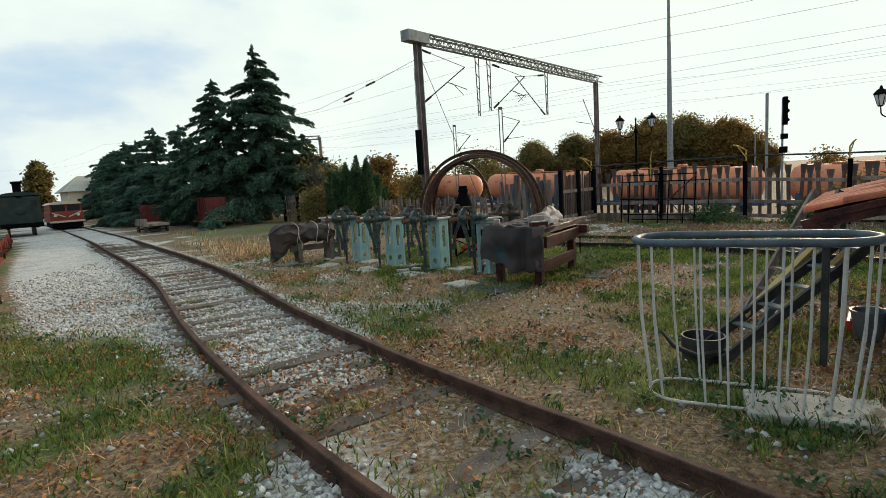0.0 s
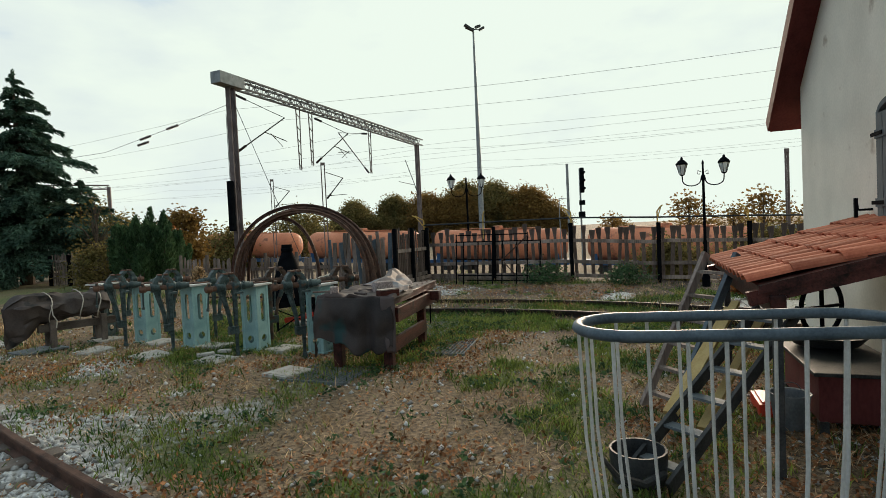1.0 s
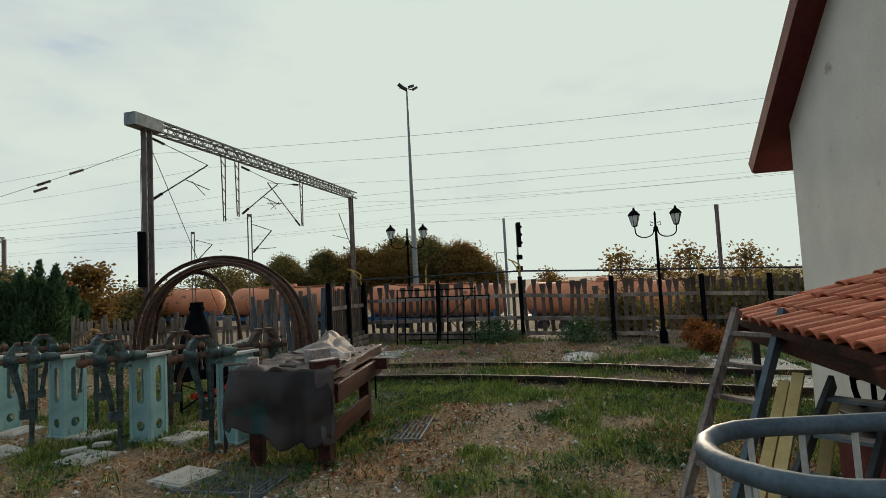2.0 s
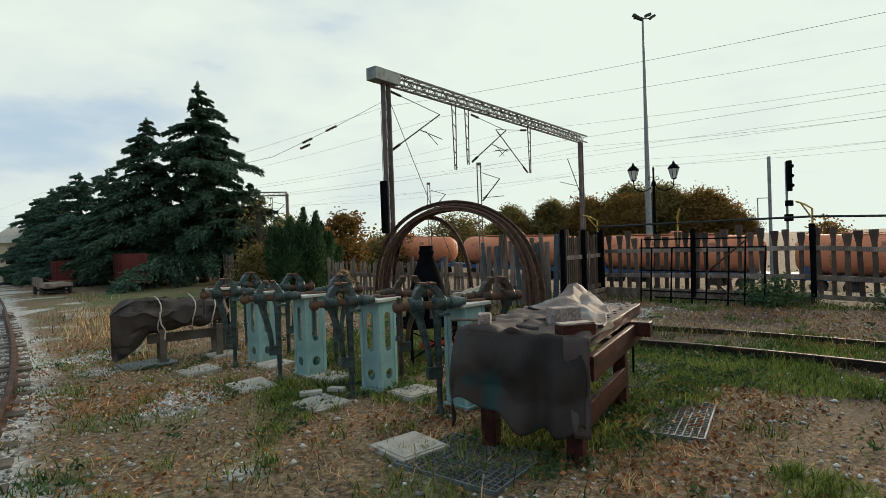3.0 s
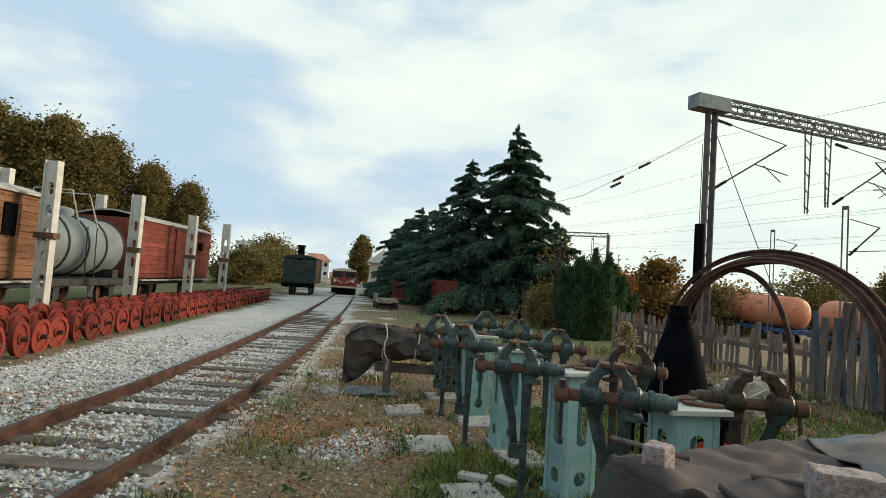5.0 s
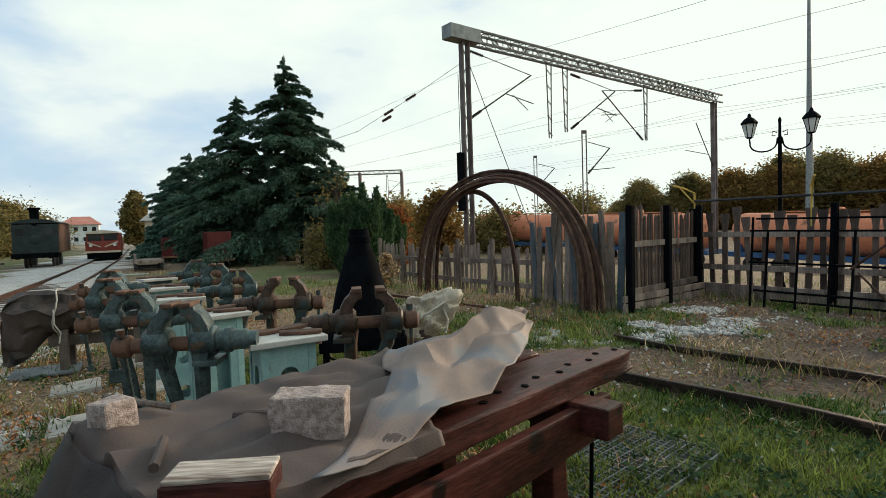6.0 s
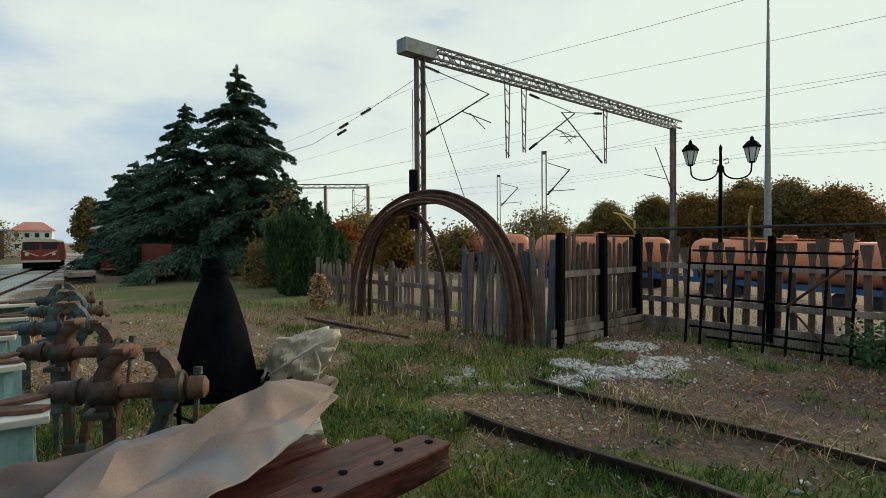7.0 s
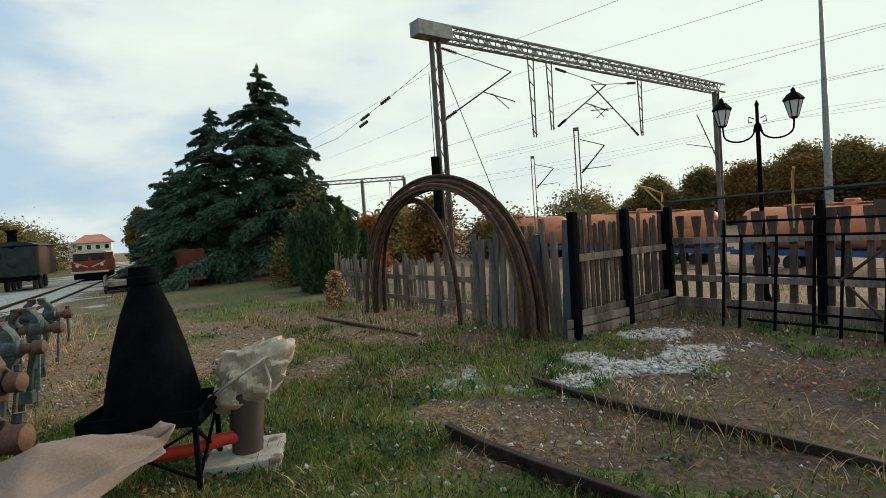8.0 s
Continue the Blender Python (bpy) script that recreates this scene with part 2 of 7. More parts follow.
YELLOW = mat("yellow_bracket_paint", (0.42, 0.27, 0.06), (0.55, 0.38, 0.10), 0.6, 0, 5, 50, 0.2, c=(0.2, 0.12, 0.06))
WAGON_BROWN = mat("weathered_brown_planks", (0.12, 0.055, 0.03), (0.27, 0.14, 0.075), 0.85, 0, 3, 40, 0.5, c=(0.08, 0.05, 0.04), spots=0.03, stretch=(0.2, 0.2, 1), per_object=0.25)
WAGON_RED = mat("faded_red_planks", (0.13, 0.032, 0.022), (0.25, 0.065, 0.042), 0.8, 0, 2, 30, 0.4, c=(0.09, 0.05, 0.04), spots=0.02, per_object=0.2)
TANK_GREY = mat("blue_grey_tank_paint", (0.13, 0.15, 0.155), (0.21, 0.24, 0.24), 0.55, 0, 1.5, 25, 0.2, c=(0.11, 0.075, 0.06), spots=0.02)
LOCO_GREEN = mat("black_green_engine_paint", (0.010, 0.018, 0.019), (0.028, 0.042, 0.042), 0.55, 0, 2, 25, 0.2, c=(0.05, 0.035, 0.03))
RAILCAR_RED = mat("railcar_red_paint", (0.20, 0.035, 0.028), (0.30, 0.06, 0.045), 0.5, 0, 2, 25, 0.1)
CREAM = mat("cream_paint", (0.55, 0.47, 0.36), (0.66, 0.58, 0.46), 0.6, 0, 2, 25, 0.1)
FAR_WHITE = mat("white_factory_wall", (0.52, 0.54, 0.56), (0.66, 0.68, 0.70), 0.8, 0, 0.3, 3, 0.0)
PINK_ROOF = mat("pinkish_tile_roof", (0.42, 0.17, 0.13), (0.52, 0.24, 0.19), 0.85, 0, 0.6, 5, 0.0)
YELLOW_WOOD = mat("fresh_yellow_timber", (0.40, 0.28, 0.11), (0.52, 0.38, 0.17), 0.8, 0, 5, 50, 0.2)
ZINC = mat("dull_zinc", (0.13, 0.15, 0.17), (0.22, 0.25, 0.27), 0.45, 0.5, 6, 50, 0.2)
LATTICE = mat("weathered_lattice_steel", (0.085, 0.08, 0.078), (0.19, 0.18, 0.175), 0.6, 0.2, 3, 50, 0.2)
WIRE = mat("dark_wire", (0.05, 0.05, 0.055), (0.08, 0.08, 0.085), 0.6, 0.3, 5, 20, 0.0)
PORCELAIN = mat("brown_glazed_insulator", (0.03, 0.022, 0.022), (0.06, 0.04, 0.04), 0.3, 0, 5, 20, 0.0)

# ---- mesh helpers ----


class Mesh:
    """Gathers vertices and faces of one part."""

    def __init__(self):
        self.v, self.f = [], []

    def add(self, verts, faces, m=None):
        k = len(self.v)
        self.v += [tuple(m @ Vector(p)) if m else tuple(p) for p in verts]
        self.f += [tuple(i + k for i in q) for q in faces]
        return self

    def box(self, c, s, m=None, taper=1.0, rz=0.0):
        x, y, z = s[0] / 2, s[1] / 2, s[2] / 2
        vs = [(-x, -y, -z), (x, -y, -z), (x, y, -z), (-x, y, -z)] + [(a * taper, b * taper, z) for a, b in ((-x, -y), (x, -y), (x, y), (-x, y))]
        t = Matrix.Translation(c) @ Matrix.Rotation(radians(rz), 4, "Z")
        if m:
            t = m @ t
        return self.add(vs, [(3, 2, 1, 0), (4, 5, 6, 7), (0, 1, 5, 4), (1, 2, 6, 5), (2, 3, 7, 6), (3, 0, 4, 7)], t)

    def bar(self, p, q, w, h=None, up=(0, 0, 1)):
        """A square bar from p to q."""
        p, q = Vector(p), Vector(q)
        d = (q - p).normalized()
        u = Vector(up)
        if abs(d.dot(u)) > 0.97:
            u = Vector((0, 1, 0))
        s = d.cross(u).normalized() * (w / 2)
        t = s.cross(d).normalized() * ((h or w) / 2)
        vs = [a + b for a in (p, q) for b in (-s - t, s - t, s + t, -s + t)]
        return self.add(vs, [(0, 1, 2, 3), (7, 6, 5, 4), (0, 4, 5, 1), (1, 5, 6, 2), (2, 6, 7, 3), (3, 7, 4, 0)])

    def tube(self, pts, r, n=8, closed=False):
        """A round tube along points; r is one radius or one for each point."""
        pts = [Vector(p) for p in pts]
        k = len(pts)
        rs = r if isinstance(r, (list, tuple)) else [r] * k
        base = len(self.v)
        ref = None
        for i, p in enumerate(pts):
            a = pts[i - 1] if (i or closed) else p
            b = pts[(i + 1) % k] if (i < k - 1 or closed) else p
            d = (b - a).normalized()
            if ref is None or abs(ref.dot(d)) > 0.99:
                ref = Vector((0, 0, 1)) if abs(d.z) < 0.9 else Vector((1, 0, 0))
            s = d.cross(ref).normalized()
            ref = s.cross(d).normalized()
            for j in range(n):
                an = 2 * math.pi * j / n
                self.v.append(tuple(p + (s * math.cos(an) + ref * math.sin(an)) * rs[i]))
        for i in range(k if closed else k - 1):
            for j in range(n):
                i2 = (i + 1) % k
                self.f.append((base + i * n + j, base + i * n + (j + 1) % n, base + i2 * n + (j + 1) % n, base + i2 * n + j))
        if not closed:
            self.f.append(tuple(base + j for j in reversed(range(n))))
            self.f.append(tuple(base + (k - 1) * n + j for j in range(n)))
        return self

    def lathe(self, profile, n=16, m=None):
        """Turns a profile of (radius, z) round the z axis."""
        vs = [(r * math.cos(2 * math.pi * j / n), r * math.sin(2 * math.pi * j / n), z) for r, z in profile for j in range(n)]
        fs = [(i * n + j, i * n + (j + 1) % n, (i + 1) * n + (j + 1) % n, (i + 1) * n + j) for i in range(len(profile) - 1) for j in range(n)]
        fs += [tuple(reversed(range(n))), tuple((len(profile) - 1) * n + j for j in range(n))]
        return self.add(vs, fs, m)

    def extrude(self, poly, depth, m=None):
        """A flat outline in x, z, given thickness along y."""
        k = len(poly)
        vs = [(x, -depth / 2, z) for x, z in poly] + [(x, depth / 2, z) for x, z in poly]
        fs = [tuple(range(k)), tuple(reversed(range(k, 2 * k)))] + [(i, k + i, k + (i + 1) % k, (i + 1) % k) for i in range(k)]
        return self.add(vs, fs, m)


def thing(name, label, category, at=(0, 0, 0), rz=0.0, group="", kind=""):
    e = new(name)
    e.empty_display_size = 0.2
    e.matrix_basis = pose(*at, 0, 0, rz)
    return tagged(e, label, category, group, kind)


def mesh_data(name, g, material, smooth=False, bevel=0.0):
    me = bpy.data.meshes.new(name)
    me.from_pydata(g.v, [], g.f)
    b = bmesh.new()
    b.from_mesh(me)
    bmesh.ops.recalc_face_normals(b, faces=b.faces)
    if bevel:
        bmesh.ops.bevel(b, geom=b.edges[:], offset=bevel, segments=2, profile=0.6, affect="EDGES", clamp_overlap=True)
    b.to_mesh(me)
    b.free()
    if smooth:
        me.polygons.foreach_set("use_smooth", [True] * len(me.polygons))
        me.set_sharp_from_angle(angle=radians(40))
    me.materials.append(material)
    return me


def part(name, g, material, parent=None, label="", smooth=False, bevel=0.0, kind=""):
    """Links what g holds as one mesh object under parent."""
    ob = new(name, g if isinstance(g, bpy.types.Mesh) else mesh_data(name, g, material, smooth, bevel))
    ob.parent = parent
    return tagged(ob, label, kind=kind)


def raw_mesh(name, verts, faces, material):
    """A large joined mesh from arrays, without any clean-up."""
    me = bpy.data.meshes.new(name)
    verts = np.asarray(verts, dtype=np.float32)
    faces = np.asarray(faces, dtype=np.int32)
    k = faces.shape[1]
    me.vertices.add(len(verts))
    me.vertices.foreach_set("co", verts.ravel())
    me.loops.add(faces.size)
    me.loops.foreach_set("vertex_index", faces.ravel())
    me.polygons.add(len(faces))
    me.polygons.foreach_set("loop_start", np.arange(0, faces.size, k, dtype=np.int32))
    me.update(calc_edges=True)
    me.materials.append(material)
    return me


def spline(pts, step):
    """Even points along a smooth curve through pts (Catmull-Rom)."""
    p = np.array([pts[0], *pts, pts[-1]], float)
    p[0], p[-1] = 2 * p[1] - p[2], 2 * p[-2] - p[-3]
    dense = []
    for i in range(1, len(p) - 2):
        for t in np.linspace(0, 1, 60, endpoint=False):
            a, b, c, d = p[i - 1], p[i], p[i + 1], p[i + 2]
            dense.append(0.5 * (2 * b + (c - a) * t + (2 * a - 5 * b + 4 * c - d) * t * t + (3 * b - a - 3 * c + d) * t ** 3))
    dense = np.array(dense + [p[-2]])
    s = np.concatenate([[0], np.cumsum(np.linalg.norm(np.diff(dense, axis=0), axis=1))])
    q = np.arange(0, s[-1], step)
    return np.stack([np.interp(q, s, dense[:, k]) for k in range(p.shape[1])], 1)


rng = np.random.default_rng(7)


def value_noise(x, y, scale, seed):
    """Smooth noise from 0 to 1 on arrays of x, y."""
    r = np.random.default_rng(seed)
    tab = r.random((256, 256))
    u, v = x / scale + 1000.3, y / scale + 1000.7
    i, j = np.floor(u).astype(int), np.floor(v).astype(int)
    a, b = u - i, v - j
    a, b = a * a * (3 - 2 * a), b * b * (3 - 2 * b)
    i0, j0, i1, j1 = i % 256, j % 256, (i + 1) % 256, (j + 1) % 256
    return (tab[i0, j0] * (1 - a) + tab[i1, j0] * a) * (1 - b) + (tab[i0, j1] * (1 - a) + tab[i1, j1] * a) * b

# ---- ground ----
TRACK = spline([(4.2, -4.5), (3.1, -1.6), (2.3, 0.2), (1.52, 1.55), (0.66, 2.74), (-0.21, 3.80), (-1.34, 5.31), (-2.88, 7.57), (-4.33, 9.92), (-5.70, 12.1), (-8.32, 15.8), (-11.1, 19.5), (-15.7, 25.6), (-22, 33.6), (-31, 44.8), (-52, 70)], 0.1)
YARD = spline([(-7.0, 24.6), (-3.0, 21.6), (0.6, 18.6), (3.15, 15.0), (5.2, 13.3), (6.9, 11.4), (7.9, 9.75), (9.0, 8.2), (10.6, 6.75), (12.4, 5.3)], 0.1)
ROW = spline([(-4.2, 4.4), (-7.3, 8.6), (-9.2, 10.9), (-11.5, 13.6), (-14.2, 17.2), (-19.4, 24.3), (-23.2, 29.2)], 0.1)
FENCE = [(5.75, 20.5), (9.6, 17.0), (11.7, 15.5), (13.9, 14.2), (17.2, 12.4)]


def along(curve, x, y):
    """Signed distance from a curve (positive to the right of its way), on arrays."""
    best = np.full(x.shape, 1e9)
    side = np.zeros(x.shape)
    pts = curve[::5]
    d = np.gradient(pts, axis=0)
    d /= np.linalg.norm(d, axis=1, keepdims=True)
    for p, t in zip(pts, d):
        dx, dy = x - p[0], y - p[1]
        r = dx * dx + dy * dy
        near = r < best
        best = np.where(near, r, best)
        side = np.where(near, dx * t[1] - dy * t[0], side)
    return np.sqrt(best) * np.sign(side), side


def smooth(a, b, v):
    t = np.clip((np.asarray(v, float) - a) / (b - a), 0, 1)
    return t * t * (3 - 2 * t)


def beyond_fence(x, y):
    """How far a place lies behind the railway fence."""
    n = np.array((0.67, 0.74))
    return (x - 9.6) * n[0] + (y - 17.0) * n[1]


def ground_z(x, y):
    x, y = np.asarray(x, float), np.asarray(y, float)
    z = -0.9 * smooth(5, 16, beyond_fence(x, y)) * smooth(-14, -4, x + 0.35 * y - 3)
    z = z - 0.03 * np.clip((x + 5.0) * 0.75 - (y - 65.6) * 0.66, 0, 70) * smooth(9, 22, beyond_fence(x, y)) * (1 - smooth(45, 90, beyond_fence(x, y)))
    z = z - 0.045 * np.clip(x - 9.6, 0, 12) * smooth(9, 12.5, y) * (1 - smooth(8, 16, beyond_fence(x, y)))
    z = z + 0.06 * smooth(14.5, 18, y + 0.6 * x) * (1 - smooth(0, 6, beyond_fence(x, y)))
    return z + 0.035 * (value_noise(x, y, 1.7, 1) - 0.5) + 0.02 * (value_noise(x, y, 0.45, 2) - 0.5)


def axis(lo, hi, a, b, step):
    """Grid lines: fine from a to b, growing outwards to lo and hi."""
    mid = list(np.arange(a, b + step / 2, step))
    s, up, dn = step, [], []
    v = mid[-1]
    while v < hi:
        s *= 1.16
        v += s
        up.append(v)
    s, v = step, mid[0]
    while v > lo:
        s *= 1.16
        v -= s
        dn.append(v)
    return np.array(dn[::-1] + mid + up)


gx, gy = axis(-1500, 1500, -13, 12, 0.16), axis(-1500, 1500, 0, 24, 0.16)
GX, GY = np.meshgrid(gx, gy, indexing="ij")
GZ = ground_z(GX, GY)
tr_d, _ = along(TRACK, GX, GY)
row_d, _ = along(ROW, GX, GY)
yd_d, _ = along(YARD, GX, GY)
n_a, n_b, n_c = value_noise(GX, GY, 2.3, 5), value_noise(GX, GY, 0.7, 6), value_noise(GX, GY, 5.5, 8)
# ballast in and beside the museum track, and the white path left of it
far_along = smooth(5.5, 9, GY - 0.4 * GX)
bal = (1 - smooth(0.65, 1.05 + 0.7 * n_a + 0.35 * far_along, np.abs(tr_d))) * (0.30 + 0.62 * smooth(0.42, 0.72, n_b * 0.6 + n_a * 0.5 + 0.30 * far_along - 0.14 * (1 - far_along) + 0.30 * np.exp(-((GY - 6.3) / 1.6) ** 2) * (np.abs(tr_d) < 1.0)))
bal = np.maximum(bal, (1 - smooth(1.2, 2.6, np.abs(tr_d - 1.3))) * smooth(0.40, 0.75, n_b * 0.5 + n_a * 0.55) * 0.66 * smooth(6.5, 9.0, GY))
bal = np.maximum(bal, 0.46 * (1 - smooth(0.5, 0.95, np.abs(yd_d))) * smooth(0.50, 0.74, n_b * 0.55 + n_a * 0.45) * (GY < 17))
path = smooth(0.0, 0.7, row_d) * (1 - smooth(-1.3, -0.9, tr_d)) * smooth(6.2, 9.0, GY + 0.15 * GX + 1.2 * n_a)
bal = np.maximum(bal, path * (0.75 + 0.25 * n_b))
bal = np.maximum(bal, (0.20 + 0.26 * smooth(6.0, 8.5, GY)) * smooth(0.5, 0.8, n_b * 0.55 + n_a * 0.5) * (1 - smooth(3.5, 6.5, np.abs(tr_d))) * (1 - smooth(9, 13, GY)))
pale = np.zeros_like(bal)
for px, py, pr, pa in ((4.6, 16.6, 1.0, 1.0), (5.7, 17.4, 0.9, 1.0), (4.1, 16.2, 0.8, 0.8), (8.3, 13.1, 1.2, 0.9), (9.9, 10.4, 1.3, 1.0), (8.4, 8.5, 1.1, 0.9), (6.2, 8.4, 1.5, 0.45), (5.2, 18.2, 0.9, 0.8)):
    pale = np.maximum(pale, pa * np.exp(-(((GX - px) ** 2 + (GY - py) ** 2) / pr ** 2)) * (0.15 + 1.2 * n_b))
pale *= smooth(0.25, 0.5, n_b * 0.6 + n_a * 0.4 + 0.2)
bal = np.maximum(bal, smooth(0.35, 0.7, pale) * 0.9)
# green where the grass grows, brown where it is worn
green = 0.32 + 0.75 * n_a * n_c + 0.25 * (n_b - 0.5)
green = green + (0.10 + 0.75 * smooth(0.30, 0.62, n_a * 0.7 + n_b * 0.3)) * smooth(1.0, 2.4, GX) * smooth(7.5, 9.5, GY) * (1 - smooth(12.5, 15, GY)) + (0.02 + 0.35 * smooth(0.45, 0.7, n_a)) * smooth(12.5, 15, GY) * (1 - smooth(30, 40, GY))
green = green - 0.45 * np.exp(-(((GX - 5.6) / 1.6) ** 2 + ((GY - 7.6) / 2.2) ** 2)) - 0.25 * np.exp(-(((GX - 3.0) / 1.5) ** 2 + ((GY - 5.4) / 1.2) ** 2))
green = green + 0.12 * np.exp(-(((tr_d + 1.6) / 0.9) ** 2)) * (1 - smooth(5, 8, GY)) - 0.2 * np.exp(-(((tr_d - 3.0) / 1.6) ** 2)) - 0.22 * np.exp(-(((GX - 6.6) / 1.3) ** 2 + ((GY - 15.6) / 1.3) ** 2))
green = green + 0.75 * (smooth(0.34, 0.66, 0.45 * n_a + 0.55 * n_b) - 0.5) * (1 - smooth(24, 30, GY))
green = np.where(beyond_fence(GX, GY) > 0.3, 0.22 + 0.35 * (n_a - 0.5), green)
green = np.clip(green, 0, 1) * (1 - 0.85 * np.clip(bal * 1.2, 0, 1))

humus = smooth(3.0, 5.5, GX + 0.25 * (GY - 9)) * smooth(7.5, 10.5, GY) * (1 - smooth(19, 23, GY)) * np.clip(0.45 + 0.9 * n_a * n_b + 0.4 * (n_c - 0.5), 0, 1)
humus = np.maximum(humus, 0.8 * np.exp(-(((GX - 6.9) / 1.4) ** 2 + ((GY - 15.4) / 1.2) ** 2)))
nx, ny = len(gx), len(gy)
ids = np.arange(nx * ny).reshape(nx, ny)
quads = np.stack([ids[:-1, :-1], ids[1:, :-1], ids[1:, 1:], ids[:-1, 1:]], -1).reshape(-1, 4)


def ground_material():
    m = bpy.data.materials.new("yard_ground")
    m.use_nodes = True
    n, l = m.node_tree.nodes, m.node_tree.links
    p = n["Principled BSDF"]
    p.inputs["Roughness"].default_value = 0.95
    co = n.new("ShaderNodeTexCoord")

    def noise_of(scale, detail=5.0, rough=0.6):
        k = n.new("ShaderNodeTexNoise")
        k.inputs["Scale"].default_value, k.inputs["Detail"].default_value, k.inputs["Roughness"].default_value = scale, detail, rough
        l.new(co.outputs["Object"], k.inputs["Vector"])
        return k.outputs["Fac"]

    def ramp_of(fac, stops):
        k = n.new("ShaderNodeValToRGB")
        e = k.color_ramp.elements
        while len(e) < len(stops):
            e.new(0.5)
        for el, (pos, col) in zip(e, stops):
            el.position, el.color = pos, (*col, 1)
        l.new(fac, k.inputs[0])
        return k.outputs[0]

    def mixed(fac, a, b):
        k = n.new("ShaderNodeMix")
        k.data_type = "RGBA"
        l.new(fac, k.inputs["Factor"])
        l.new(a, k.inputs["A"])
        l.new(b, k.inputs["B"])
        return k.outputs["Result"]

    def mask_of(name, jitter, lo, hi):
        at = n.new("ShaderNodeAttribute")
        at.attribute_name = name
        k = n.new("ShaderNodeMath")
        k.operation = "MULTIPLY_ADD"
        k.inputs[1].default_value = jitter
        sub = n.new("ShaderNodeMath")
        sub.operation = "SUBTRACT"
        sub.inputs[1].default_value = 0.5
        l.new(noise_of(9.0, 6.0, 0.7), sub.inputs[0])
        l.new(sub.outputs[0], k.inputs[0])
        l.new(at.outputs["Fac"], k.inputs[2])
        r = n.new("ShaderNodeMapRange")
        r.inputs["From Min"].default_value, r.inputs["From Max"].default_value = lo, hi
        l.new(k.outputs[0], r.inputs["Value"])
        return r.outputs[0]

    soil = ramp_of(noise_of(17, 10, 0.82), [(0.38, (0.016, 0.011, 0.007)), (0.46, (0.100, 0.066, 0.037)), (0.54, (0.225, 0.148, 0.080)), (0.62, (0.36, 0.27, 0.17)), (0.69, (0.66, 0.60, 0.53))])
    grass = ramp_of(noise_of(24, 10, 0.82), [(0.37, (0.008, 0.013, 0.004)), (0.47, (0.056, 0.080, 0.018)), (0.57, (0.140, 0.145, 0.042)), (0.66, (0.32, 0.22, 0.11))])
    stone = n.new("ShaderNodeTexVoronoi")
    stone.inputs["Scale"].default_value = 26
    l.new(co.outputs["Object"], stone.inputs["Vector"])
    sep = n.new("ShaderNodeSeparateColor")
    l.new(stone.outputs["Color"], sep.inputs[0])
    gravel = ramp_of(sep.outputs[0], [(0.0, (0.20, 0.195, 0.185)), (0.5, (0.42, 0.41, 0.395)), (1.0, (0.72, 0.71, 0.69))])
    wash = ramp_of(noise_of(1.3, 5, 0.6), [(0.35, (0.30, 0.27, 0.23)), (0.6, (0.52, 0.52, 0.51))])
    half = n.new("ShaderNodeValue")
    half.outputs[0].default_value = 0.45
    gravel = mixed(half.outputs[0], gravel, wash)
    dark = ramp_of(noise_of(21, 9, 0.8), [(0.38, (0.010, 0.006, 0.005)), (0.50, (0.050, 0.030, 0.024)), (0.60, (0.115, 0.072, 0.052)), (0.70, (0.34, 0.27, 0.22))])
    soil = mixed(mask_of("humus", 0.8, 0.15, 0.50), soil, dark)
    col = mixed(mask_of("green", 0.75, 0.28, 0.60), soil, grass)
    col = mixed(mask_of("ballast", 1.1, 0.32, 0.66), col, gravel)
    l.new(col, p.inputs["Base Color"])
    bp = n.new("ShaderNodeBump")
    bp.inputs["Strength"].default_value, bp.inputs["Distance"].default_value = 0.7, 0.03
    l.new(noise_of(30, 6, 0.7), bp.inputs["Height"])
    l.new(bp.outputs[0], p.inputs["Normal"])
    return m


ground_mesh = raw_mesh("ground", np.stack([GX, GY, GZ], -1).reshape(-1, 3), quads, ground_material())
for key, val in (("humus", humus), ("green", green), ("ballast", np.clip(bal, 0, 1))):
    ground_mesh.attributes.new(key, "FLOAT", "POINT").data.foreach_set("value", val.astype(np.float32).ravel())
ground_mesh.polygons.foreach_set("use_smooth", [True] * len(ground_mesh.polygons))
tagged(new("ground", ground_mesh), "worn yard ground of short grass, bare soil and pale ballast", "ground", kind="structure")


def gz(x, y):
    return float(ground_z(np.array([x]), np.array([y]))[0])


# ---- tracks ----
RAIL_PROFILE = [(-0.065, 0), (0.065, 0), (0.065, 0.012), (0.012, 0.03), (0.010, 0.095), (0.034, 0.105), (0.034, 0.138), (0.026, 0.145), (-0.026, 0.145), (-0.034, 0.138), (-0.034, 0.105), (-0.010, 0.095), (-0.012, 0.03), (-0.065, 0.012)]


def rail_mesh(pts, z0, profile=RAIL_PROFILE, scale=1.0):
    g = Mesh()
    pts = np.asarray(pts, float)
    d = np.gradient(pts, axis=0)
    d /= np.linalg.norm(d, axis=1, keepdims=True)
    k = len(profile)
    for (x, y), (dx, dy) in zip(pts, d):
        for a, b in profile:
            g.v.append((x + dy * a * scale, y - dx * a * scale, z0 + b * scale))
    for i in range(len(pts) - 1):
        for j in range(k):
            g.f.append((i * k + j, i * k + (j + 1) % k, (i + 1) * k + (j + 1) % k, (i + 1) * k + j))
    g.f += [tuple(range(k)), tuple((len(pts) - 1) * k + j for j in reversed(range(k)))]
    return g


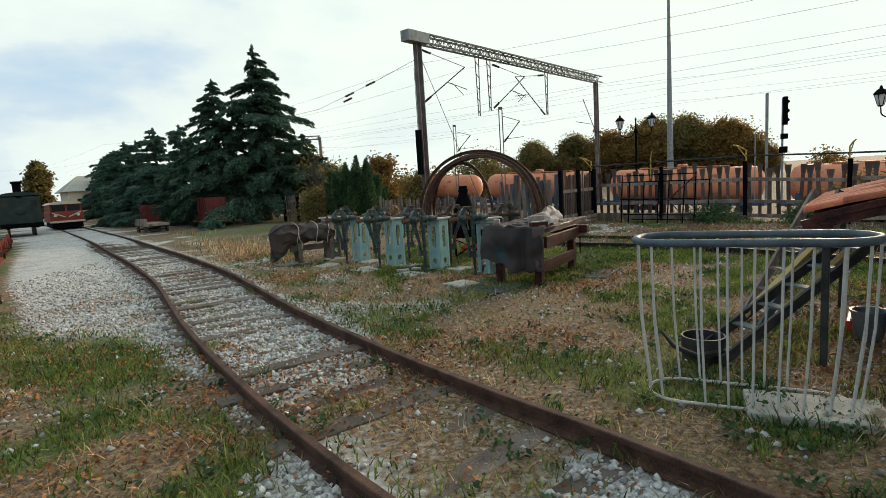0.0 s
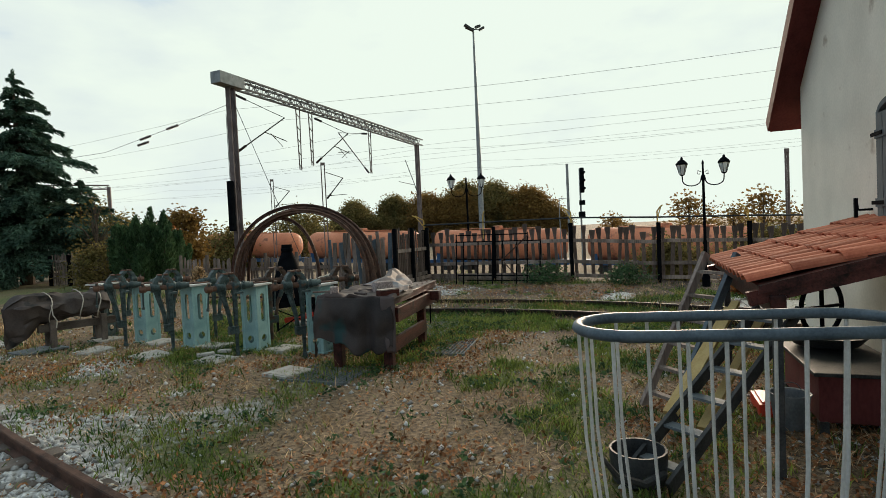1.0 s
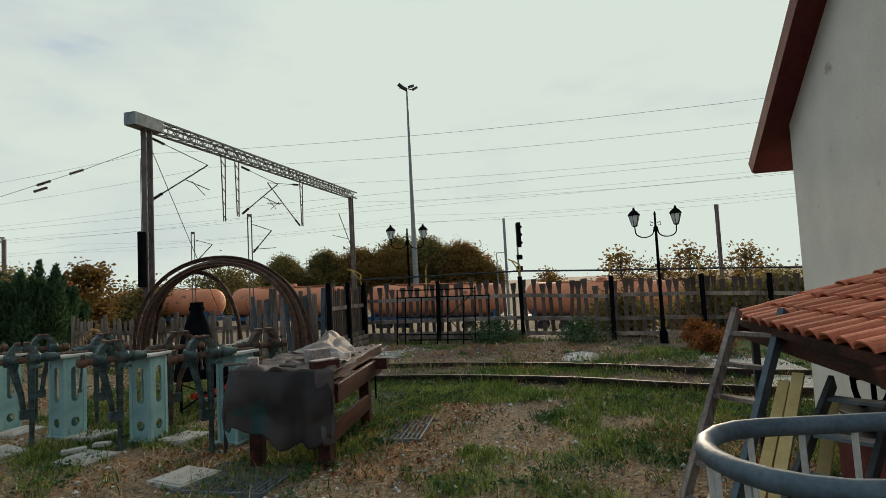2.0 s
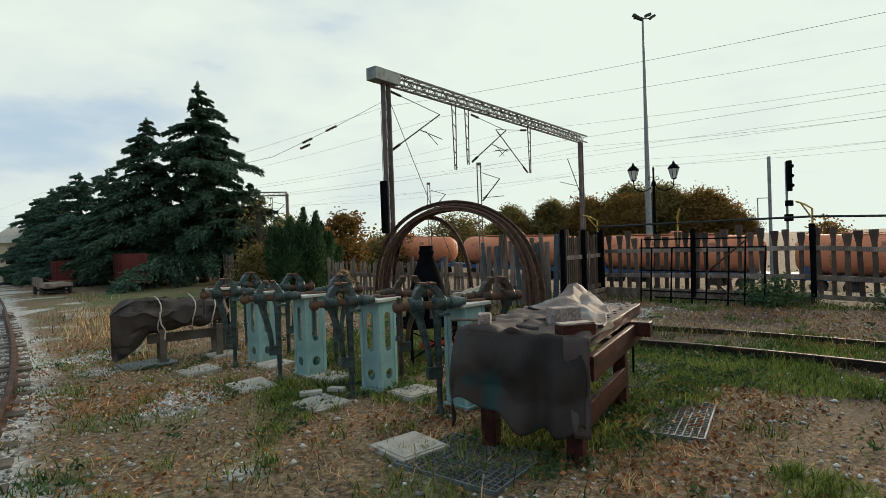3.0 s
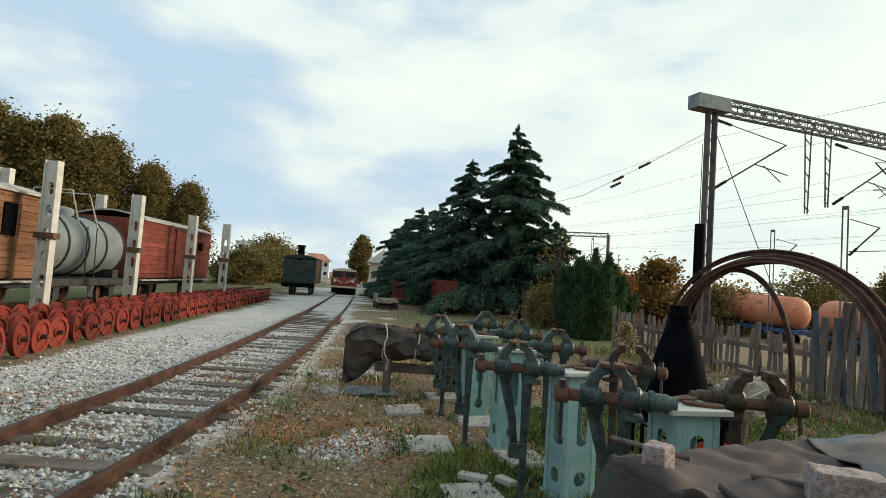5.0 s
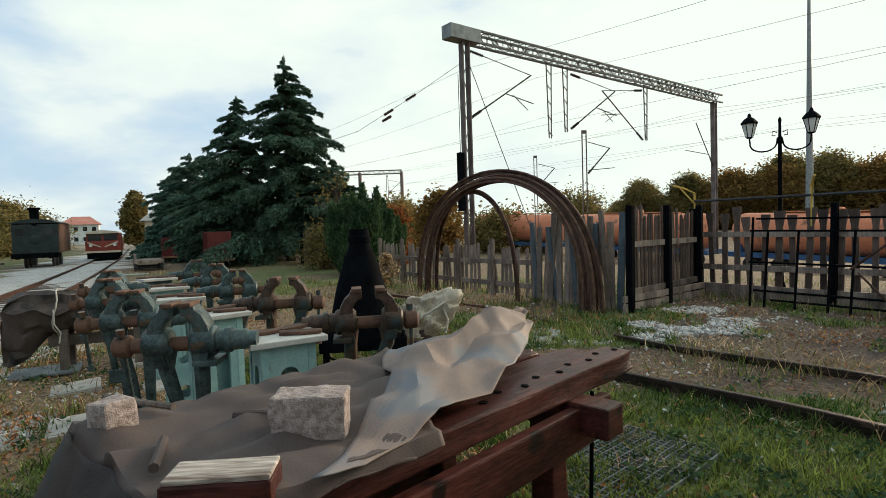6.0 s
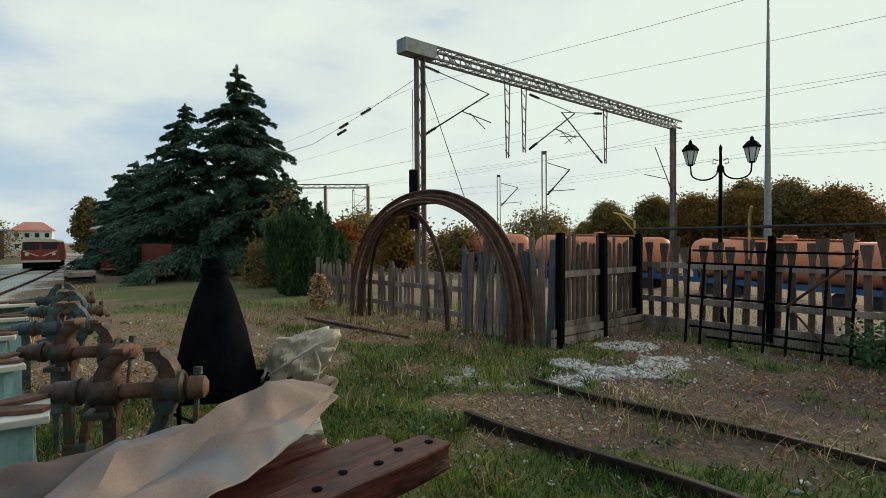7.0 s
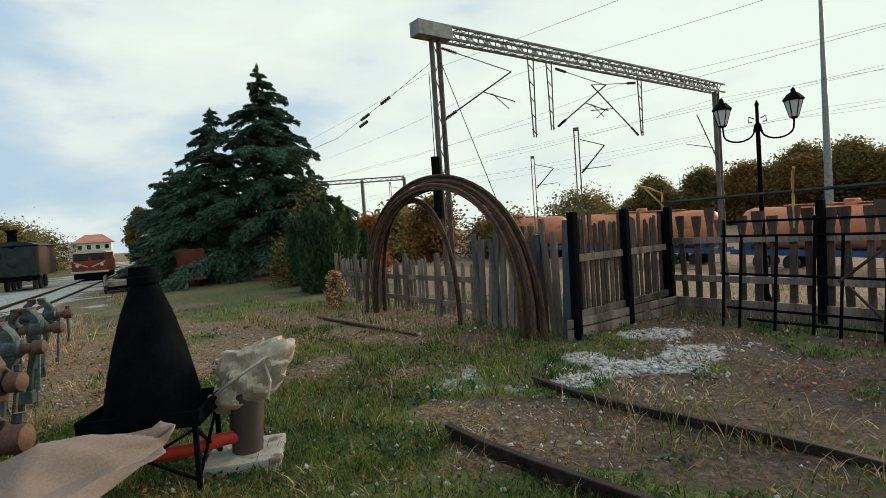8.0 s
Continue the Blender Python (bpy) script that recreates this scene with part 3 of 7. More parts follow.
def offset(curve, a):
    d = np.gradient(curve, axis=0)
    d /= np.linalg.norm(d, axis=1, keepdims=True)
    return curve + np.stack([d[:, 1], -d[:, 0]], 1) * a


museum_track = thing("railway_track", "curving railway track of rusty rails on wooden sleepers in pale ballast", "railway track", kind="structure")
for a in (-0.75, 0.75):
    part("rail", rail_mesh(offset(TRACK, a)[::4], 0.005), RUST, museum_track, smooth=True)
sleeper_mesh = mesh_data("sleeper", Mesh().box((0, 0, 0), (1.96, 0.23, 0.12)), SLEEPER, bevel=0.015)
td = np.gradient(TRACK, axis=0)
for i in range(4, len(TRACK) - 250, 6):
    s = TRACK[i]
    if i % 6 == 4 and (i // 6) < 150:
        o = part("sleeper", sleeper_mesh, SLEEPER, museum_track)
        o.matrix_basis = pose(s[0] + rng.normal(0, 0.02), s[1], -0.036 - 0.026 * float(smooth(5.5, 3.5, s[1])) + rng.normal(0, 0.012), 0, 0, math.degrees(math.atan2(td[i][1], td[i][0])) - 90 + rng.normal(0, 1.2))

yard_track = thing("siding", "old dark siding rails half sunk in grass", "railway track", kind="structure")
far_rail, near_rail = offset(YARD, -0.75), offset(YARD, 0.75)
k_far = int(np.argmin(np.hypot(far_rail[:, 0] - 3.45, far_rail[:, 1] - 15.75)))
k_near = int(np.argmin(np.hypot(near_rail[:, 0] - 2.75, near_rail[:, 1] - 14.2)))
part("rail", rail_mesh(far_rail[k_far:][::3], -0.01), SIDING_RUST, yard_track, smooth=True)
part("rail", rail_mesh(near_rail[k_near:][::3], -0.01), SIDING_RUST, yard_track, smooth=True)
part("rail", rail_mesh(far_rail[12:k_far - 16][::3], -0.085), SIDING_RUST, yard_track, "rusty rail sunk almost wholly in grass", smooth=True)
part("rail", rail_mesh(near_rail[12:k_near - 10][::3], -0.085), SIDING_RUST, yard_track, "rusty rail sunk almost wholly in grass", smooth=True)
part("rail", rail_mesh([(-1.6, 20.9), (-0.2, 19.8), (1.3, 18.6)], -0.03), RUST, yard_track, smooth=True)

# ---- fences ----
FLARED = [(-0.055, 0), (0.055, 0), (0.05, 1.30), (0.085, 1.52), (0.085, 1.60), (-0.085, 1.60), (-0.085, 1.52), (-0.05, 1.30)]


def picket_fence(name, label, pts, height, step, profile=None, width=0.09, posts=2.2, post_h=None, rails=(0.35, 1.2), lean=2.0, mat_p=None, gap=0.0, post_mat=None, base=0.12, post_w=0.14):
    f = thing(name, label, "fence", kind="structure")
    outline = profile or [(-width / 2, 0), (width / 2, 0), (width / 2, height - 0.03), (0.0, height), (-width / 2, height - 0.05)]
    pm = mesh_data("picket", Mesh().extrude(outline, 0.03), mat_p or GREY_WOOD)
    post_me = mesh_data("post", Mesh().box((0, 0, (post_h or height) / 2), (post_w, post_w, post_h or height)), post_mat or BLACK_PAINT, bevel=0.012)
    for (x0, y0), (x1, y1) in zip(pts[:-1], pts[1:]):
        ln = math.hypot(x1 - x0, y1 - y0)
        ang = math.degrees(math.atan2(y1 - y0, x1 - x0))
        nx_, ny_ = (y1 - y0) / ln, -(x1 - x0) / ln
        for i in range(int(ln / step)):
            if rng.random() < gap:
                continue
            s = (i + 0.5) * step / ln
            x, y = x0 + (x1 - x0) * s, y0 + (y1 - y0) * s
            o = part("picket", pm, GREY_WOOD, f)
            o.matrix_basis = pose(x, y, gz(x, y) + base + rng.normal(0, 0.025), 0, rng.normal(0, lean), ang) @ Matrix.Diagonal((1 + rng.normal(0, 0.08), 1, 1 + rng.normal(0, 0.035), 1))
        for i in range(int(round(ln / posts)) + 1):
            s = i / max(1, round(ln / posts))
            x, y = x0 + (x1 - x0) * s + nx_ * 0.1, y0 + (y1 - y0) * s + ny_ * 0.1
            o = part("post", post_me, DARK_WOOD, f)
            o.matrix_basis = pose(x, y, gz(x, y) - 0.02, 0, rng.normal(0, 0.6), ang + rng.normal(0, 3))
        za, zb = gz(x0, y0), gz(x1, y1)
        for r in rails:
            part("rail", Mesh().bar((x0 + nx_ * 0.045, y0 + ny_ * 0.045, za + r), (x1 + nx_ * 0.045, y1 + ny_ * 0.045, zb + r + rng.normal(0, 0.02)), 0.05, 0.11), GREY_WOOD, f)
    return f


main_fence = picket_fence("fence_railway", "dark weathered picket fence with flared picket tops along the railway", FENCE, 1.6, 0.255, FLARED, posts=2.25, post_h=1.88, post_w=0.105, rails=(0.18, 0.62, 1.30), base=0.16, mat_p=FENCE_WOOD)
pipe = [(x, y, gz(x, y) + 2.02) for x, y in FENCE]
part("pipe", Mesh().tube(pipe, 0.03, 6), DARK_STEEL, main_fence, "thin dark pipe along the fence top")
for i, (x, y) in enumerate(((5.75, 20.5), (7.4, 19.0), (9.6, 17.0), (11.7, 15.5), (13.9, 14.2))):
    zb = gz(x, y) + 1.95
    dx, dy = (-0.45, -0.1) if i % 2 == 0 else (-0.1, -0.35)
    part("bracket", Mesh().tube([(x, y, zb - 0.5), (x, y, zb + 0.25), (x + dx * 0.5, y + dy * 0.5, zb + 0.36), (x + dx, y + dy, zb + 0.42)], 0.022, 6).bar((x + dx * 0.75, y + dy * 0.75, zb + 0.40), (x, y, zb + 0.02), 0.025), YELLOW, main_fence, "yellow bent bracket")

picket_fence("fence_gate_wing", "grey fence wing of narrow tall pickets", [(3.95, 18.05), (5.72, 20.4)], 1.72, 0.135, None, 0.075, posts=1.4, post_h=1.95, rails=(0.35, 1.22), base=0.1, lean=1.2, post_w=0.12, mat_p=FENCE_WOOD)
wing = thing("fence_kickboard", "grey boards along the fence foot", "fence", kind="structure")
for a, b in ((0.05, 0.16), (0.22, 0.12)):
    part("board", Mesh().bar((3.9, 17.9, gz(3.9, 17.9) + a + 0.03), (5.9, 20.35, gz(5.9, 20.3) + a), 0.05, b), GREY_WOOD, wing)
    part("board", Mesh().bar((5.9, 20.3, gz(5.9, 20.3) + a), (9.6, 16.85, gz(9.6, 16.9) + a), 0.05, b), GREY_WOOD, wing)
picket_fence("fence_low", "low grey leaning picket fence", [(-2.6, 24.6), (-0.6, 22.6), (2.35, 19.7)], 1.12, 0.17, None, 0.085, posts=1.5, post_h=1.35, rails=(0.3, 0.78), base=0.05, lean=3.5, gap=0.06, post_w=0.09, post_mat=GREY_WOOD)
picket_fence("fence_far", "grey picket fence below the trees", [(-9.5, 33.5), (-6.0, 29.6), (-4.4, 27.6)], 1.5, 0.2, None, 0.1, posts=2.0, post_h=1.5, rails=(0.4, 1.2), base=0.05, lean=3.5)
boards = thing("board_stack", "old upright boards and sleepers leaning against the fence end", "boards")
for i in range(17):
    s = i / 16
    x, y = 2.35 + 1.5 * s + rng.normal(0, 0.03), 19.6 - 1.4 * s + rng.normal(0, 0.04)
    h = 1.55 + 0.35 * rng.random()
    o = part("board", Mesh().box((0, 0, h / 2), (0.09 + 0.05 * rng.random(), 0.05, h)), GREY_WOOD if i % 4 else RAIL_GREY, boards, bevel=0.006)
    o.matrix_basis = pose(x, y, gz(x, y) - 0.01, rng.normal(0, 3), rng.normal(0, 4), -43 + rng.normal(0, 6))

# ---- house with its lean-to ----
# gable wall from the far corner towards the camera's start
HX, HY, HD = 7.45, 7.52, Vector((-0.63, -0.776, 0))      # far corner, way along the gable
HN = Vector((-0.776, 0.63, 0))                            # out of the gable wall
house = thing("house", "cream plastered gabled house with a dark red wooden eave", "house", (HX, HY, 0), math.degrees(math.atan2(HD.y, HD.x)))
# local axes: x along the gable towards the start, y = into the house (left of x is out)
GW, EAVE_Z, RIDGE_Z = 7.6, 3.65, 6.7
wall_o = Mesh()
wall_o.extrude([(0, 0), (GW, 0), (GW, EAVE_Z), (GW / 2, RIDGE_Z), (0, EAVE_Z)], 0.35, Matrix.Translation((0, 0.175, 0)))
part("wall", wall_o, WALL_CREAM, house, "cream plaster gable wall with stains")
part("wall", Mesh().box((0.175, 3.35, EAVE_Z / 2), (0.35, 6.0, EAVE_Z)).box((GW - 0.175, 3.35, EAVE_Z / 2), (0.35, 6.0, EAVE_Z)), WALL_CREAM, house)
OV = 0.62
sl = (RIDGE_Z - EAVE_Z) / (GW / 2)
for sgn in (0, 1):
    x0, z0 = (-OV, EAVE_Z - OV * sl) if sgn == 0 else (GW + OV, EAVE_Z - OV * sl)
    a, b = Vector((x0, 0, z0)), Vector((GW / 2, 0, RIDGE_Z))
    y0, y1 = -0.27, 6.6
    vs = [(a.x, y0, a.z), (b.x, y0, b.z), (b.x, y1, b.z), (a.x, y1, a.z)]
    vs += [(x, y, z + 0.14) for x, y, z in vs]
    part("roof", Mesh().add(vs, [(0, 1, 2, 3), (4, 5, 6, 7), (0, 1, 5, 4), (1, 2, 6, 5), (2, 3, 7, 6), (3, 0, 4, 7)]), EAVE_RED, house, "dark red boarded roof overhang")
    for k in range(12):
        s = k / 12
        p = a + (b - a) * s
        q = a + (b - a) * (s + 1 / 12)
        part("verge_board", Mesh().bar((p.x, y0 - 0.02, p.z + 0.08), (q.x, y0 - 0.02, q.z + 0.08), 0.04, 0.2), EAVE_RED, house)
# shuttered window, in the gable
SHX, SHZ = 3.12, 2.26
win = part("shutter", Mesh().box((SHX, -0.035, SHZ), (0.56, 0.05, 1.04)), SHUTTER, house, "closed grey board shutter", bevel=0.008)
for k in range(4):
    part("slat", Mesh().box((SHX - 0.195 + 0.13 * k, -0.068, SHZ), (0.118, 0.016, 1.0)), SHUTTER, win)
for z in (SHZ - 0.32, SHZ + 0.32):
    part("batten", Mesh().box((SHX, -0.084, z), (0.54, 0.016, 0.08)), SHUTTER, win)
    part("hinge", Mesh().bar((SHX - 0.34, -0.095, z), (SHX - 0.08, -0.095, z), 0.01, 0.035), BLACK_PAINT, win, "black strap hinge")
arch = Mesh()
for k in range(9):
    a0 = math.pi * k / 9
    arch.bar((SHX + 0.30 * math.cos(a0), -0.03, SHZ + 0.52 + 0.10 * math.sin(a0)), (SHX + 0.30 * math.cos(a0 + 0.35), -0.03, SHZ + 0.52 + 0.10 * math.sin(a0 + 0.35)), 0.05, 0.05)
part("window_frame", arch.bar((SHX - 0.31, -0.03, SHZ - 0.54), (SHX - 0.31, -0.03, SHZ + 0.54), 0.05).bar((SHX + 0.31, -0.03, SHZ - 0.54), (SHX + 0.31, -0.03, SHZ + 0.54), 0.05), SHUTTER, house)
for x in (SHX - 0.62, SHX + 0.62):
    part("hook", Mesh().tube([(x, 0.0, 1.88), (x, -0.12, 1.88), (x, -0.14, 1.98)], 0.014, 6).bar((x, -0.14, 1.80), (x, -0.14, 2.0), 0.03), BLACK_PAINT, house, "black iron shutter hook")

lean_to = thing("lean_to", "low lean-to shelter with an orange tiled roof against the cream wall", "shelter", (HX, HY, 0), math.degrees(math.atan2(HD.y, HD.x)))
LX0, LX1, LOUT, LZ0, LZ1 = 2.26, 4.80, 1.42, 1.42, 1.80   # along the wall, depth, low and high edge
part("roof_deck", Mesh().add([(LX0, -LOUT, LZ0 - 0.1), (LX1, -LOUT, LZ0 - 0.1), (LX1, -0.02, LZ1 - 0.1), (LX0, -0.02, LZ1 - 0.1), (LX0, -LOUT, LZ0 - 0.04), (LX1, -LOUT, LZ0 - 0.04), (LX1, -0.02, LZ1 - 0.04), (LX0, -0.02, LZ1 - 0.04)], [(0, 1, 2, 3), (4, 5, 6, 7), (0, 1, 5, 4), (1, 2, 6, 5), (2, 3, 7, 6), (3, 0, 4, 7)]), DARK_WOOD, lean_to, "dark roof boards")
part("beam", Mesh().box(((LX0 + LX1) / 2, -LOUT + 0.12, LZ0 - 0.17), (LX1 - LX0, 0.1, 0.13)), DARK_WOOD, lean_to, bevel=0.01)
for x in (LX0 + 0.06, LX1 - 0.06):
    part("rafter", Mesh().bar((x, -LOUT - 0.06, LZ0 - 0.14), (x, -0.05, LZ1 - 0.14), 0.07, 0.1), DARK_WOOD, lean_to)
    part("post", Mesh().box((x, -LOUT + 0.12, (LZ0 - 0.2) / 2), (0.06, 0.06, LZ0 - 0.2)), DARK_STEEL, lean_to, bevel=0.01)
tile_g = Mesh()
for k in range(8):
    a0, a1 = math.pi * k / 8, math.pi * (k + 1) / 8
    p0, p1 = (0.10 * math.cos(a0), 0.055 * math.sin(a0)), (0.10 * math.cos(a1), 0.055 * math.sin(a1))
    i0, i1 = (0.085 * math.cos(a0), 0.043 * math.sin(a0)), (0.085 * math.cos(a1), 0.043 * math.sin(a1))
    tile_g.add([(p0[0], 0, p0[1]), (p1[0], 0, p1[1]), (p1[0] * 0.85, 0.44, p1[1] * 0.85), (p0[0] * 0.85, 0.44, p0[1] * 0.85), (i0[0], 0, i0[1]), (i1[0], 0, i1[1]), (i1[0] * 0.85, 0.44, i1[1] * 0.85), (i0[0] * 0.85, 0.44, i0[1] * 0.85)], [(0, 1, 2, 3), (7, 6, 5, 4), (0, 4, 5, 1), (2, 6, 7, 3)])
tile_me = mesh_data("tile", tile_g, TILE, smooth=True)
slope = math.degrees(math.atan2(LZ1 - LZ0, LOUT))
for i in range(int((LX1 - LX0) / 0.205)):
    for j in range(5):
        o = part("tile", tile_me, TILE, lean_to)
        o.matrix_basis = pose(LX0 + 0.1 + i * 0.205, -LOUT - 0.06 + j * 0.295, LZ0 - 0.035 + j * 0.295 * (LZ1 - LZ0) / LOUT + 0.012, slope - 2.5 + rng.normal(0, 1), rng.normal(0, 1.5), rng.normal(0, 1.5 if i > 2 else 6))

# ---- gantry over the main line ----
GL, GR = Vector((-0.73, 31.5, -0.3)), Vector((14.15, 48.85, -0.9))
gdir = Vector((GR.x - GL.x, GR.y - GL.y, 0)).normalized()
GTOP = 9.60
gantry = thing("catenary_gantry", "tall steel portal gantry with a grey lattice beam over the railway", "gantry")


def lattice_post(base, top_z, w, d, parent, m, step=0.7, name="post"):
    g = Mesh()
    s = Vector((-gdir.y, gdir.x, 0))
    for e in (-1, 1):
        c = Vector((base.x, base.y, 0)) + gdir * (e * w / 2)
        g.bar((c.x, c.y, base.z), (c.x, c.y, top_z), d, 0.06, up=gdir)
        g.bar((c.x + s.x * d / 2, c.y + s.y * d / 2, base.z), (c.x + s.x * d / 2, c.y + s.y * d / 2, top_z), 0.02, 0.14, up=s)
    z = base.z
    k = 0
    while z < top_z - step:
        a = Vector((base.x, base.y, z)) + gdir * (w / 2 if k % 2 else -w / 2)
        b = Vector((base.x, base.y, z + step)) + gdir * (-w / 2 if k % 2 else w / 2)
        g.bar(a, b, 0.05, 0.02)
        z += step
        k += 1
    return part(name, g, m, parent)


lattice_post(GL, GTOP, 0.36, 0.22, gantry, POST_STEEL)
lattice_post(GR, GTOP + 0.05, 0.36, 0.22, gantry, POST_STEEL)
bl, br = GL - gdir * 0.9, GR + gdir * 0.7
bl.z = br.z = 0
gs = Vector((-gdir.y, gdir.x, 0))
beam = Mesh()
length = (br - bl).length
BZ0, BZ1, BW = GTOP + 0.05, GTOP + 0.55, 0.25
for e in (-1, 1):
    for z in (BZ0, BZ1):
        a, b = bl + gs * (BW * e), br + gs * (BW * e)
        beam.bar((a.x, a.y, z), (b.x, b.y, z), 0.09)
k = 0
u = 0.0
while u < length - 0.5:
    a, b = bl + gdir * u, bl + gdir * (u + 0.5)
    for e in (-1, 1):
        p, q = a + gs * (BW * e), b + gs * (BW * e)
        beam.bar((p.x, p.y, BZ0 if k % 2 else BZ1), (q.x, q.y, BZ1 if k % 2 else BZ0), 0.035)
        beam.bar((p.x, p.y, BZ0), (p.x, p.y, BZ1), 0.035)
    p, q = a - gs * BW, a + gs * BW
    beam.bar((p.x, p.y, BZ1), (q.x, q.y, BZ1), 0.035).bar((p.x, p.y, BZ0), (q.x, q.y, BZ0), 0.035)
    u += 0.5
    k += 1
part("lattice_beam", beam, LATTICE, gantry, "grey lattice beam")
ce = bl + gdir * 0.75
part("beam_end", Mesh().box((0, 0, 0), (1.7, 0.62, 0.58), Matrix.Translation((ce.x, ce.y, (BZ0 + BZ1) / 2)) @ Matrix.Rotation(math.atan2(gdir.y, gdir.x), 4, "Z")), GALV, gantry, "plated pale beam end", bevel=0.02)


def on_beam(u, z):
    p = GL + gdir * u
    return Vector((p.x, p.y, z))


def insulator(g, p, q, r=0.075, n=7):
    """Discs along the line from p to q."""
    p, q = Vector(p), Vector(q)
    g.tube([p, q], 0.028, 6)
    for i in range(n):
        c = p.lerp(q, (i + 0.5) / n)
        d = (q - p).normalized() * 0.018
        g.tube([c - d, c, c + d], [0.03, r, 0.03], 8)


ins = Mesh()
arms = Mesh()
drops = Mesh()
GLEN = (GR - GL).length
for u0, low in ((5.5, 5.9), (6.75, 6.3), (14.2, 6.4)):
    for du in (-0.16, 0.16):
        drops.bar(on_beam(u0 + du * 1.2, BZ0), on_beam(u0 + du * 0.5, low), 0.06)
    for s in range(5):
        z = BZ0 - (BZ0 - low) * (s + 0.5) / 5
        drops.bar(on_beam(u0 - 0.16, z), on_beam(u0 + 0.16, z - 0.25), 0.035)
for u0, up, dn, side in ((0.0, 9.0, 6.4, 1), (6.9, 9.0, 6.5, 1), (14.1, 8.6, 6.4, -1)):
    a, b = on_beam(u0 + 0.25 * side, dn), on_beam(u0 + 4.2 * side, dn + 2.4)
    ins_e = a.lerp(b, 0.16)
    insulator(ins, a, ins_e)
    arms.tube([ins_e, b], 0.035, 6)
    t0 = on_beam(u0 + 0.3 * side, BZ0 - 0.35)
    insulator(ins, t0, t0.lerp(b, 0.2))
    arms.tube([t0.lerp(b, 0.2), b], 0.02, 5)
    c = a.lerp(b, 0.55)
    arms.tube([c, c + gdir * (1.9 * side) + Vector((0, 0, -0.25))], 0.025, 5)
    arms.tube([c + gdir * (0.5 * side), c + gdir * (1.5 * side) + Vector((0, 0, -0.6))], 0.02, 5)
arms.tube([on_beam(GLEN - 0.2, 5.2), on_beam(GLEN - 2.6, 8.0)], 0.035, 6)
arms.tube([on_beam(GLEN - 0.8, 6.0), on_beam(GLEN - 4.0, 6.1)], 0.025, 6)
insulator(ins, on_beam(GLEN - 0.2, 5.2), on_beam(GLEN - 0.75, 5.85))
insulator(ins, on_beam(8.9, BZ0), on_beam(8.9, BZ0 - 0.1), 0.1, 2)
part("drop_post", drops, POST_STEEL, gantry, "hanging lattice drop posts", kind="stuff")
part("cantilever_arm", arms, DARK_STEEL, gantry, "thin cantilever arms", kind="stuff")
part("insulator", ins, PORCELAIN, gantry, "brown disc insulators", kind="stuff")
wt = GL - gdir * 0.42
part("tension_weight", Mesh().box((wt.x, wt.y, 3.6), (0.24, 0.24, 2.5), rz=45).tube([(wt.x, wt.y, 4.8), (wt.x, wt.y, 8.2)], 0.015, 5), BLACK_PAINT, gantry, "black stack of tension weights")

# masts and wires farther off
rail_dir = Vector((-gs.x, -gs.y, 0)) if gs.y < 0 else gs.copy()      # along the main line, away to the left


def mast(x, y, h, label="rusty steel catenary mast", w=0.24, arm=True):
    m = thing("catenary_mast", label, "mast", (x, y, gz(x, y) - 0.1), group="catenary masts")
    part("pole", Mesh().bar((-w / 2, 0, 0), (-w / 2, 0, h), 0.07).bar((w / 2, 0, 0), (w / 2, 0, h), 0.07).box((0, 0, h - 0.1), (w + 0.06, 0.1, 0.2)), POST_STEEL, m)
    if arm:
        g = Mesh().tube([(0.2, 0.0, h - 2.6), (1.6, 1.2, h - 1.0)], 0.04, 6).tube([(0.2, 0, h - 0.7), (1.6, 1.2, h - 1.0)], 0.025, 6).tube([(0.2, 0, h - 2.4), (1.9, 1.4, h - 2.2)], 0.025, 6)
        part("cantilever_arm", g, DARK_STEEL, m)
        gi = Mesh()
        insulator(gi, (0.2, 0, h - 2.6), (0.55, 0.3, h - 2.2))
        part("insulator", gi, PORCELAIN, m)
    return m


mast(1.75, 54.5, 8.7)
mast(4.9, 41.9, 8.5)
mast(25.0, 21.8, 6.6, w=0.16, arm=False)
mast(-20.5, 86, 10.4)
far_gantry = thing("far_gantry", "distant steel catenary gantry", "gantry", (0, 0, 0))
for x, y in ((-18.05, 85.2), (-24.0, 84.0), (-31, 82.5)):
    part("post", Mesh().box((x, y, 4.6), (0.4, 0.4, 10.4)), POST_STEEL, far_gantry)
fg = Mesh()
for z in (9.5, 10.0):
    fg.bar((-18, 85.2, z), (-31, 82.5, z), 0.16)
for i in range(18):
    a, b = i / 18, (i + 1) / 18
    fg.bar((-18 - 13 * a, 85.2 - 2.7 * a, 9.5 if i % 2 else 10), (-18 - 13 * b, 85.2 - 2.7 * b, 10 if i % 2 else 9.5), 0.08)
part("lattice_beam", fg, POST_STEEL, far_gantry)

